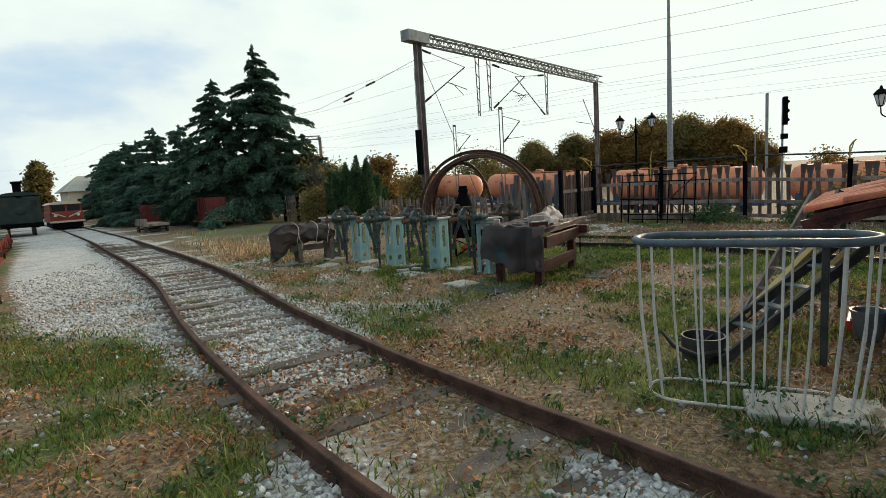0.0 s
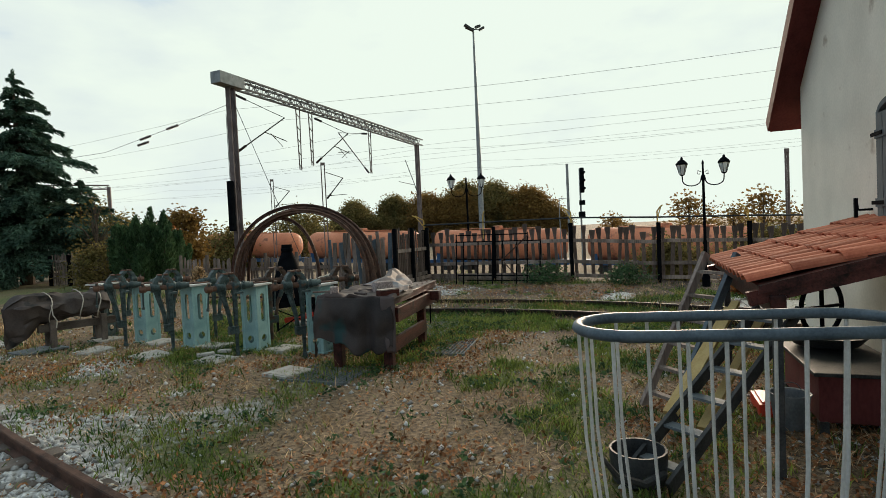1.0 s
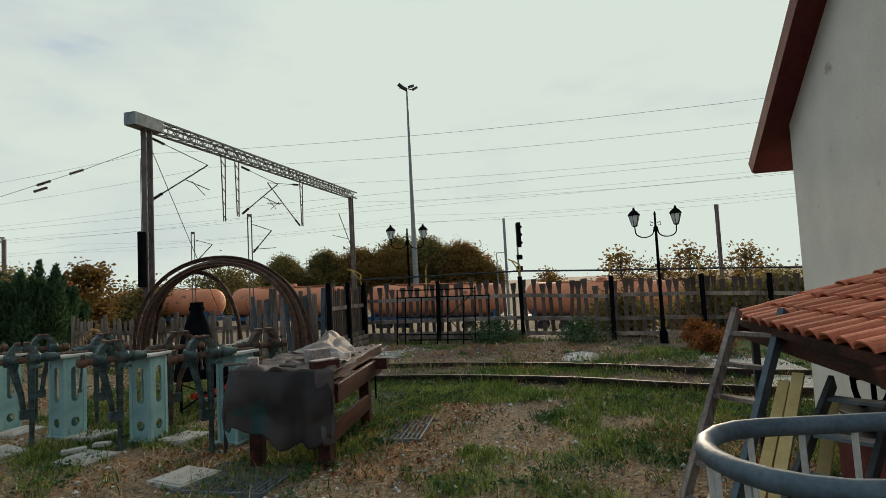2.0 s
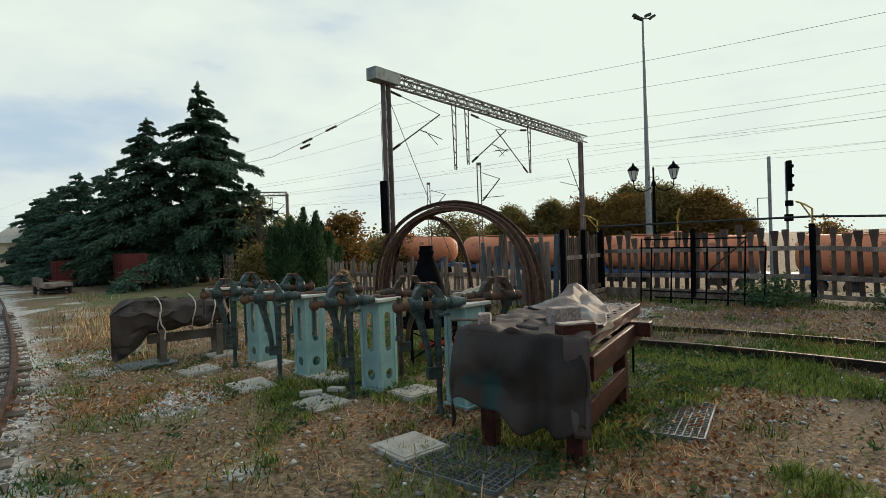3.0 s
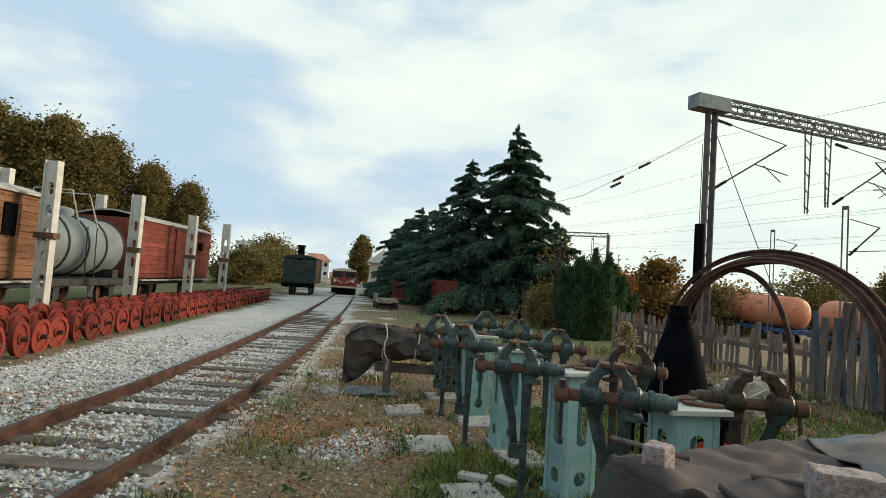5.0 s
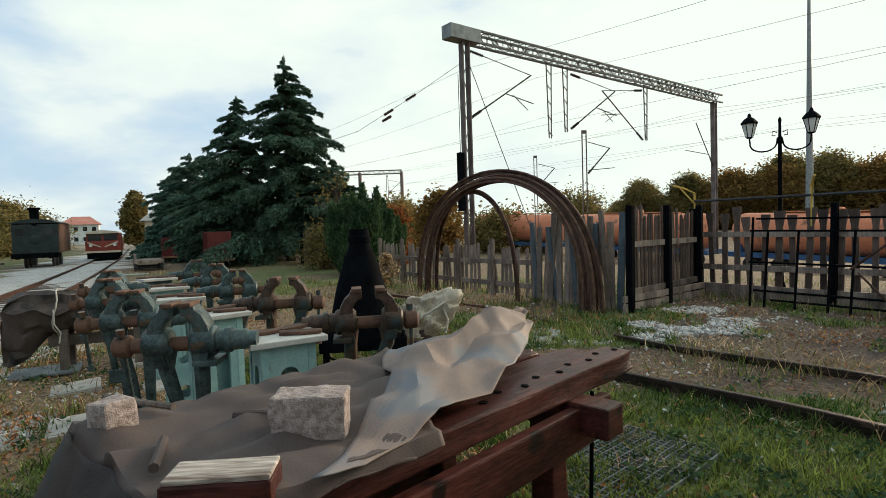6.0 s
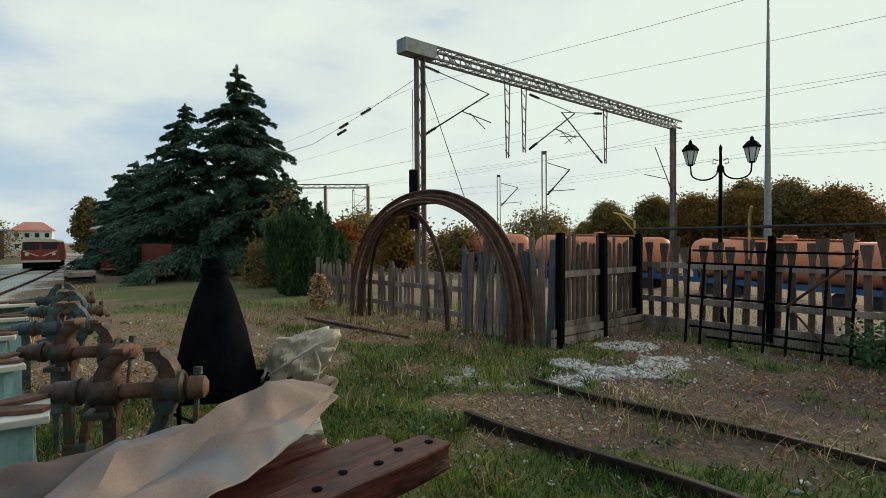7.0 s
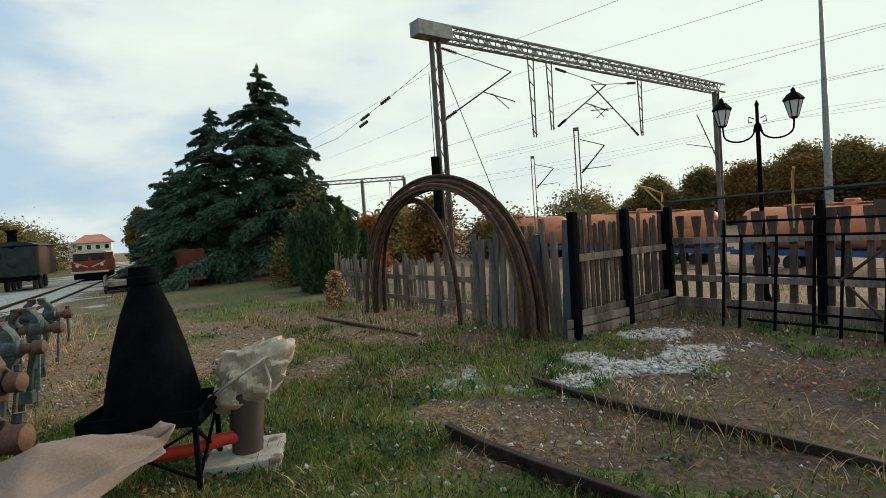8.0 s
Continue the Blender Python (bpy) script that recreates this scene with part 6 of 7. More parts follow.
# ---- portable forge with its hood ----
forge = thing("forge", "portable forge with a tall black bell-shaped smoke hood", "forge", (0.62, 13.30, 0), 20)
hood = [(0.36, 0.56), (0.365, 0.60), (0.33, 0.80), (0.265, 1.10), (0.185, 1.38), (0.115, 1.56), (0.105, 1.60), (0.12, 1.605), (0.12, 1.66), (0.105, 1.67), (0.105, 1.74), (0.09, 1.74), (0.09, 1.55)]
part("hood", Mesh().lathe(hood, 28), BLACK_PAINT, forge, "matt black smoke hood", smooth=True)
part("hearth", Mesh().box((0, 0, 0.52), (0.86, 0.66, 0.025)).box((0, -0.33, 0.57), (0.86, 0.02, 0.12)).box((0, 0.33, 0.57), (0.86, 0.02, 0.12)).box((-0.43, 0, 0.57), (0.02, 0.66, 0.12)).box((0.43, 0, 0.57), (0.02, 0.66, 0.12)), BLACK_PAINT, forge, "black sheet steel hearth pan")
for x, y in ((-0.39, -0.29), (0.39, -0.29), (-0.39, 0.29), (0.39, 0.29)):
    part("leg", Mesh().bar((x, y, 0), (x, y, 0.52), 0.035), BLACK_PAINT, forge)
part("brace", Mesh().bar((-0.39, -0.29, 0.08), (0.39, -0.29, 0.48), 0.02).bar((0.39, -0.29, 0.08), (-0.39, -0.29, 0.48), 0.02), BLACK_PAINT, forge)
part("brace", Mesh().bar((0.39, -0.29, 0.08), (0.39, 0.29, 0.48), 0.02).bar((0.39, 0.29, 0.08), (0.39, -0.29, 0.48), 0.02), BLACK_PAINT, forge)
part("crank_arm", Mesh().tube([(0.43, 0.1, 0.6), (0.62, 0.16, 0.66), (0.66, 0.18, 0.80)], 0.03, 8), BLACK_PAINT, forge)

pump = thing("blower", "sack-wrapped hand blower on a red pipe and concrete base", "blower", (1.14, 13.74, 0), 0)
part("base", Mesh().box((-0.02, 0.0, 0.03), (0.62, 0.62, 0.10), rz=25), CONCRETE, pump, "cracked concrete base", bevel=0.02)
part("pillar", Mesh().tube([(0, 0, 0.08), (0.01, 0, 0.3), (0.02, 0, 0.45), (0, 0, 0.6)], [0.13, 0.14, 0.15, 0.17], 9), TARP, pump, smooth=True)


def sack_point(a, b):
    an, ph = 2 * math.pi * b, math.pi * a
    r = 0.26 + 0.05 * math.sin(3 * an + 2) * math.sin(ph)
    x = (r + 0.10 * abs(math.cos(an))) * math.sin(ph) * math.cos(an) + 0.05
    y = 0.20 * math.sin(ph) * math.sin(an)
    z = 0.70 + 0.27 * math.cos(ph) + 0.18 * math.sin(ph) * math.cos(an)
    w = wr(x * 2, y * 2, z * 2, 3.3, 0.10) + 0.07 * abs(noise.noise(Vector((x, y, z)) * 9)) + wr(x, y, z, 21, 0.03)
    return x + w * math.cos(an), y + w * math.sin(an), z + w * 0.6


sack = part("sack", sheet(sack_point, 44, 52), SACK, pump, "crumpled pale sackcloth wrapping", smooth=True)
sack.data.set_sharp_from_angle(angle=radians(24))
part("tie", Mesh().tube([(0.05 + 0.31 * math.cos(t), 0.25 * math.sin(t), 0.74 + 0.20 * math.cos(t)) for t in np.linspace(0, 2 * math.pi, 20, endpoint=False)], 0.014, 5, closed=True).tube([(0.30, -0.12, 0.86), (0.36, -0.16, 0.72), (0.33, -0.17, 0.58)], 0.012, 5), ROPE, pump, "pale tie cord")
part("pipe", Mesh().tube([(0.02, -0.02, 0.22), (-0.10, -0.16, 0.24), (-0.30, -0.32, 0.21), (-0.62, -0.55, 0.22)], 0.055, 10).tube([(0.02, -0.02, 0.16), (0.02, -0.02, 0.40)], 0.07, 10), RED_PIPE, pump, "bright red pipe", smooth=True)

# ---- arch of bent rails ----
arch_t = thing("bent_rail_arch", "arch of several rusty rails bent into hoops", "rail hoops")


def hoop(lx, ly, rx, ry, h, lean_x, lean_y, sq=1.0, r=0.05):
    pts = []
    for t in np.linspace(0, math.pi, 33):
        s = (1 - math.cos(t)) / 2
        z = h * math.sin(t) ** (0.78 * sq)
        x, y = lx + (rx - lx) * s, ly + (ry - ly) * s
        k = z / h
        pts.append((x + lean_x * k, y + lean_y * k, z - 0.05 + 0.06))
    return pts


def rail_hoop(pts):
    """A rail section swept along a hoop."""
    g = Mesh()
    g.tube(pts, 0.030, 6)
    up = [(x, y, z + 0.0) for x, y, z in pts]
    c = np.mean(np.array(pts), axis=0)
    inner = [((Vector(p) + (Vector((c[0], c[1], 0.6)) - Vector(p)).normalized() * 0.075)) for p in up]
    g.tube(inner, 0.022, 6)
    k = len(pts)
    base = len(g.v)
    for p, q in zip(up, inner):
        g.v += [tuple(p), tuple(q)]
    for i in range(k - 1):
        g.f.append((base + 2 * i, base + 2 * i + 1, base + 2 * i + 3, base + 2 * i + 2))
    return g


for i, (lx, ly, rx, ry, h, ax, ay) in enumerate(((-0.85, 22.0, 3.55, 17.95, 2.92, 0.0, 0.1), (-0.62, 21.85, 3.40, 18.0, 2.80, 0.05, 0.0), (-0.52, 21.75, 3.30, 18.1, 2.80, 0.1, -0.05), (-0.75, 21.7, 3.20, 18.15, 2.74, 0.12, -0.1), (-0.50, 21.6, 3.46, 18.2, 2.72, 0.05, -0.1))):
    part("hoop", rail_hoop(hoop(lx, ly, rx, ry, h, ax, ay)), RUST_BROWN if i % 2 else RUST, arch_t, smooth=True)
part("hoop", rail_hoop(hoop(-0.30, 21.7, 1.95, 19.5, 2.55, 0.0, 0.0)), RUST, arch_t, "smaller inner rusty hoop", smooth=True)

# loose iron frame leaning on the fence
fr = thing("railing_panel", "dark iron railing panel leaning against the fence", "railing", (7.15, 18.35, 0.06), math.degrees(math.atan2(-3.5, 3.85)))
for z, x0, x1 in ((1.62, -0.9, 1.5), (1.40, -1.0, 1.9), (0.82, -1.0, 1.5), (0.30, -0.9, 1.7), (0.14, -0.6, 1.9)):
    part("crossbar", Mesh().tube([(x0, -0.1 - 0.1 * (1.6 - z), z), (x1, -0.1 - 0.1 * (1.6 - z), z - 0.03)], 0.020, 6), BLACK_PAINT, fr)
for i, x in enumerate((-0.95, -0.7, -0.2, 0.3, 0.62, 1.1, 1.45, 1.85)):
    part("upright", Mesh().tube([(x, -0.28, 0.0), (x + 0.005 * i, -0.10, 1.40 + 0.25 * (i % 3 == 0))], 0.021, 6), BLACK_PAINT, fr)
part("brace", Mesh().tube([(0.6, -0.2, 0.75), (1.5, -0.12, 1.55)], 0.024, 6).tube([(0.7, -0.2, 0.7), (1.2, -0.26, 0.15)], 0.017, 6), RUST, fr)

# ---- street lamps ----


def street_lamp(x, y, z, h, rz):
    s = thing("street_lamp", "black twin-arm lantern street lamp with a slim post", "street lamp", (x, y, z), rz, group="lantern lamps")
    part("post", Mesh().lathe([(0.11, 0), (0.11, 0.25), (0.06, 0.4), (0.05, 1.2), (0.055, 1.25), (0.042, 1.3), (0.036, h - 0.55), (0.06, h - 0.5), (0.06, h - 0.42), (0.03, h - 0.38), (0.026, h - 0.1), (0.036, h - 0.05), (0.008, h + 0.02)], 12), BLACK_PAINT, s, smooth=True)
    for e in (-1, 1):
        pts = [(0.04 * e, 0, h - 0.42)] + [(e * (0.30 - 0.24 * math.cos(t)), 0, h - 0.52 - 0.16 * math.sin(t)) for t in np.linspace(0.2, math.pi - 0.15, 9)] + [(e * 0.55, 0, h - 0.38)]
        arm = part("arm", Mesh().tube(pts, 0.017, 6), BLACK_PAINT, s)
        x0, z0 = e * 0.55, h - 0.38
        part("scroll", Mesh().tube([(e * 0.05, 0, h - 0.30), (e * 0.13, 0, h - 0.26), (e * 0.14, 0, h - 0.36), (e * 0.08, 0, h - 0.36)], 0.012, 5), BLACK_PAINT, s)
        lan = part("lantern", Mesh().lathe([(0.05, z0), (0.06, z0 + 0.02), (0.065, z0 + 0.03)], 6, Matrix.Translation((x0, 0, 0))), BLACK_PAINT, s)
        part("cap", Mesh().lathe([(0.16, z0 + 0.30), (0.165, z0 + 0.33), (0.09, z0 + 0.42), (0.04, z0 + 0.45), (0.035, z0 + 0.49), (0.01, z0 + 0.53)], 6, Matrix.Translation((x0, 0, 0))), BLACK_PAINT, lan)
        part("glass", Mesh().lathe([(0.06, z0 + 0.03), (0.135, z0 + 0.30)], 6, Matrix.Translation((x0, 0, 0))), LAMP_GLASS, lan, "frosted lantern glass")
        cage_l = Mesh()
        for q in range(6):
            a = math.pi * q / 3
            cage_l.bar((x0 + 0.066 * math.cos(a), 0.066 * math.sin(a), z0 + 0.02), (x0 + 0.145 * math.cos(a), 0.145 * math.sin(a), z0 + 0.31), 0.012)
        part("lantern_frame", cage_l, BLACK_PAINT, lan)
    return s


street_lamp(7.37, 20.3, -0.05, 3.8, -15)
street_lamp(11.95, 13.9, -0.05, 3.52, -30)

# ---- hay rack basket in front ----
cage = thing("basket_rack", "white barred oval basket with a thick blue-grey tube rim", "rack", (2.42, 4.05, 0), -27)


def stadium(ln, w, z, n=10):
    r = w / 2
    s = ln / 2 - r
    pts = []
    for e in (1, -1):
        for k in range(n + 1):
            a = math.pi * k / n - math.pi / 2
            pts.append((e * (s + r * math.cos(a)), e * r * math.sin(a), z))
    return pts


top_pts, low_pts = stadium(1.64, 0.58, 1.30), stadium(1.46, 0.52, 0.03)
part("top_rim", Mesh().tube(top_pts, 0.031, 10, closed=True), RAIL_GREY, cage, "thick worn blue-grey tube", smooth=True)
part("base_rim", Mesh().tube(low_pts, 0.013, 6, closed=True), WHITE_PAINT, cage)


def on_loop(pts, s):
    p = np.array(pts + [pts[0]])
    d = np.concatenate([[0], np.cumsum(np.linalg.norm(np.diff(p, axis=0), axis=1))])
    q = (s % 1.0) * d[-1]
    return tuple(np.interp(q, d, p[:, k]) for k in range(3))


for i in range(22):
    if i in (5, 16):
        continue
    a, b = on_loop(top_pts, i / 22 + 0.01), on_loop(low_pts, i / 22 + 0.01)
    bulge = ((a[0] + b[0]) / 2 * 1.03, (a[1] + b[1]) / 2 * 1.05, 0.65)
    part("bar", Mesh().tube([(a[0], a[1], 1.28), bulge, b], 0.0105, 6), WHITE_PAINT, cage, smooth=True)

# ---- under and beside the lean-to ----


def local_house(x, y):
    p = Matrix.Translation((HX, HY, 0)) @ Matrix.Rotation(math.atan2(HD.y, HD.x), 4, "Z") @ Vector((x, y, 0))
    return p.x, p.y


hrot = math.degrees(math.atan2(HD.y, HD.x))
px, py = local_house(3.15, -0.48)
table = thing("forge_table", "dark red steel forge table with a worn top under the lean-to", "table", (px, py, 0), hrot)
part("top", Mesh().box((0, 0, 0.78), (1.3, 0.75, 0.05)), DARK_STEEL, table, bevel=0.01)
part("box", Mesh().box((0, 0, 0.45), (1.2, 0.66, 0.6)), EAVE_RED, table, "dark red steel box", bevel=0.015)
for x in (-0.58, 0.58):
    for y in (-0.3, 0.3):
        part("leg", Mesh().box((x, y, 0.08), (0.07, 0.07, 0.16)), DARK_STEEL, table)
table.matrix_basis = table.matrix_basis @ Matrix.Diagonal((1, 1, 0.66, 1))
px, py = local_house(3.63, -1.0)
bucket = thing("bucket", "dull zinc bucket on the ground beside the table", "bucket", (px, py, gz(px, py)))
part("body", Mesh().lathe([(0.115, 0), (0.12, 0.01), (0.16, 0.30), (0.168, 0.30), (0.168, 0.31), (0.15, 0.305), (0.112, 0.02)], 20), ZINC, bucket, smooth=True)
part("bail", Mesh().tube([(0.16 * math.cos(t), 0.02, 0.29 + 0.10 * math.sin(t)) for t in np.linspace(0, math.pi, 9)], 0.005, 5), ZINC, bucket, "wire bucket handle")
px, py = local_house(3.18, -1.05)
basin = thing("red_trough", "low bright orange-red painted steel trough on the ground", "trough", (px, py, gz(px, py)), hrot)
part("body", Mesh().box((0, 0, 0.06), (0.46, 0.3, 0.12)).box((0, 0, 0.1), (0.40, 0.24, 0.08)), RED_PIPE, basin, bevel=0.01)
px, py = local_house(3.4, -1.2)
stone_step = new("step_stone", mesh_data("step_stone", Mesh().box((0, 0, 0.02), (0.9, 0.5, 0.08)), CONCRETE, bevel=0.02))
stone_step.matrix_basis = pose(2.75, 3.75, gz(2.75, 3.75), 0, 0, -25)
tagged(stone_step, "pale concrete slab lying by the basket", "slab")
px, py = local_house(2.7, -0.48)
barrel = thing("forge_pot", "dark iron pan and wheel on the forge table", "pan", (px, py, 0.53))
part("pan", Mesh().lathe([(0.05, 0.0), (0.28, 0.03), (0.36, 0.12), (0.37, 0.13), (0.34, 0.12), (0.1, 0.04)], 22), DARK_STEEL, barrel, smooth=True)
part("wheel", Mesh().tube([(0.30 * math.cos(t) + 0.3, 0.25, 0.34 + 0.30 * math.sin(t)) for t in np.linspace(0, 2 * math.pi, 24, endpoint=False)], 0.025, 6, closed=True).bar((0.0, 0.25, 0.34), (0.6, 0.25, 0.34), 0.03).bar((0.3, 0.25, 0.04), (0.3, 0.25, 0.64), 0.03), BLACK_PAINT, barrel, "black iron spoked wheel")

# steps frame leaning on the lean-to
lad = thing("ladder", "grey wooden ladder leaning against the tiled lean-to", "ladder")
la, lb = Vector((3.62, 6.12, 0.02)), Vector((4.52, 6.16, 1.50))
side = Vector((0.05, -1.0, 0)).normalized() * 0.19
for e in (-1, 1):
    part("rail", Mesh().bar(la + side * e, lb + side * e, 0.045, 0.085), GREY_WOOD if e < 0 else RAIL_GREY, lad)
for i in range(6):
    c = la.lerp(lb, (i + 0.6) / 6.4)
    part("rung", Mesh().bar(c - side, c + side, 0.07, 0.03), GREY_WOOD, lad)
lad2 = thing("steel_stair_frame", "dark steel stair frame with flat treads leaning low", "stair frame")
la, lb = Vector((2.55, 4.95, 0.05)), Vector((4.3, 5.35, 1.05))
side = Vector((-0.2, 0.97, 0)).normalized() * 0.17
for e in (-1, 1):
    part("stringer", Mesh().bar(la + side * e, lb + side * e, 0.03, 0.10), DARK_STEEL, lad2)
for i in range(6):
    c = la.lerp(lb, (i + 0.5) / 6)
    part("tread", Mesh().bar(c - side, c + side, 0.11, 0.02), GRATE, lad2)
part("hook", Mesh().tube([(2.6, 4.85, 0.12), (2.35, 4.75, 0.14), (2.12, 4.72, 0.26), (2.0, 4.72, 0.42)], [0.03, 0.028, 0.022, 0.012], 7), DARK_STEEL, lad2, "curved dark hook end")
planks = thing("timber_lengths", "fresh yellow timber lengths leaning by the ladder", "timber")
for i, (x, y) in enumerate(((3.05, 5.25), (3.12, 5.4), (3.2, 5.12))):
    part("length", Mesh().bar((x, y, 0.35 - 0.05 * i), (x + 1.15, y + 0.45, 1.08 - 0.08 * i), 0.07, 0.035), YELLOW_WOOD, planks)
px, py = 2.55, 5.05
drum = thing("round_drum", "rusty round drum lying beside the stair frame", "drum", (px, py, 0), 20)
part("body", Mesh().lathe([(0.08, 0), (0.19, 0.02), (0.2, 0.15), (0.2, 0.24), (0.185, 0.24), (0.18, 0.06), (0.05, 0.05)], 20), DARK_STEEL, drum, smooth=True)
pv = thing("pale_slab_path", "pale concrete apron before the house", "paving", kind="structure")
part("slab", Mesh().box((9.0, 8.5, 0.02), (1.6, 1.2, 0.06), rz=50), CONCRETE, pv, bevel=0.01)
part("slab", Mesh().box((9.9, 9.9, 0.02), (1.6, 1.2, 0.06), rz=52), CONCRETE, pv, bevel=0.01)

# ---- wheelsets beside the white path ----
ws = thing("wheelset", "small rusty red wagon wheelset standing in a long row", "wheelset", group="row of wheelsets")
wheel_prof = [(0.05, -0.06), (0.09, -0.06), (0.10, -0.02), (0.235, -0.015), (0.25, -0.05), (0.285, -0.05), (0.29, 0.03), (0.315, 0.035), (0.315, 0.055), (0.25, 0.055), (0.235, 0.02), (0.10, 0.02), (0.09, 0.05), (0.05, 0.05)]
wheel_me = mesh_data("wheel", Mesh().lathe(wheel_prof, 20, Matrix.Rotation(radians(90), 4, "X")), RUST_RED, smooth=True)
for y in (-0.36, 0.36):
    o = part("wheel", wheel_me, RUST_RED, ws)
    o.matrix_basis = pose(0, y, 0.315, 0, 0, 0 if y < 0 else 180)
part("axle", Mesh().tube([(0, -0.52, 0.315), (0, 0.52, 0.315)], 0.045, 8), RUST, ws)
n_ws = 0
rd = np.gradient(ROW, axis=0)
for i in range(30, len(ROW) - 4, 7):
    x, y = ROW[i]
    a = math.degrees(math.atan2(rd[i][1], rd[i][0]))
    for lane, off in ((0, -0.45), (1, -1.55)):
        if lane and rng.random() < 0.12:
            continue
        ox, oy = -rd[i][1] * -off / 0.1, rd[i][0] * -off / 0.1
        m = pose(x + ox + rng.normal(0, 0.03), y + oy, gz(x, y) - 0.01, rng.normal(0, 1.5), 0, a + rng.normal(0, 6))
        if n_ws == 0:
            ws.matrix_basis = m
        else:
            copy_thing(ws, m)
        n_ws += 1

# ---- slotted white posts ----


def slotted_post(x, y, h, s=1.0):
    p = thing("slotted_post", "old white slotted steel post beside the goods wagons", "post", (x, y, 0), 35, group="slotted posts")
    part("column", ring_panel(0.32 * s, h, [(0, 0.45 + 0.62 * k, 0.075, 0.17) for k in range(int((h - 0.3) / 0.62))], 0.10, WHITE_PAINT), WHITE_PAINT, p)
    part("flange", Mesh().box((-0.16 * s, 0.05, h / 2), (0.03, 0.26, h)).box((0.16 * s, 0.05, h / 2), (0.03, 0.26, h)), WHITE_PAINT, p)
    part("band", Mesh().box((0, 0.05, h * 0.53), (0.52, 0.3, 0.16)), RUST_BROWN, p, "rusty band")
    return p


for x, y, h in ((-15.1, 13.8, 4.3), (-17.1, 17.3, 4.0), (-20.4, 21.7, 3.9), (-22.4, 25.0, 3.9), (-20.9, 14.9, 4.6), (-23.6, 19.4, 4.5)):
    slotted_post(x, y, h)

# ---- goods wagons ----
WL = Vector((-0.57, 0.82, 0))
W0 = Vector((-17.6, 13.8, -0.12))
wang = math.degrees(math.atan2(WL.y, WL.x))
side_track = thing("wagon_track", "rusty rails under the goods wagons", "railway track", kind="structure")
for a in (-0.75, 0.75):
    n2 = Vector((WL.y, -WL.x, 0)) * a
    p, q = W0 - WL * 16 + n2, W0 + WL * 30 + n2
    part("rail", rail_mesh([(p.x, p.y), (q.x, q.y)], 0.02), RUST, side_track)


def running_gear(w, xs, ln):
    part("underframe", Mesh().box((0, 0, 1.05), (ln, 2.3, 0.24)), DARK_STEEL, w, bevel=0.02)
    for x in xs:
        for y in (-0.75, 0.75):
            part("wheel", Mesh().lathe([(0.1, -0.08), (0.12, -0.03), (0.40, -0.03), (0.47, -0.06), (0.48, 0.05), (0.5, 0.06), (0.40, 0.06), (0.38, 0.02), (0.12, 0.03), (0.1, 0.08)], 20, Matrix.Translation((x, y, 0.66)) @ Matrix.Rotation(radians(90), 4, "X")), RUST_BROWN, w, smooth=True)
        for y in (-0.98, 0.98):
            part("axle_box", Mesh().box((x, y, 0.70), (0.3, 0.2, 0.36)).extrude([(x - 0.6, 0.92), (x, 0.80), (x + 0.6, 0.92), (x, 0.90)], 0.09, Matrix.Translation((0, y, 0))), DARK_STEEL, w)
    for x in (-ln / 2 - 0.25, ln / 2 + 0.25):
        for y in (-0.85, 0.85):
            part("buffer", Mesh().tube([(x - 0.28 * (1 if x > 0 else -1), y, 1.08), (x, y, 1.08)], 0.07, 10).tube([(x, y, 1.08), (x + 0.05 * (1 if x > 0 else -1), y, 1.08)], 0.2, 14), DARK_STEEL, w)


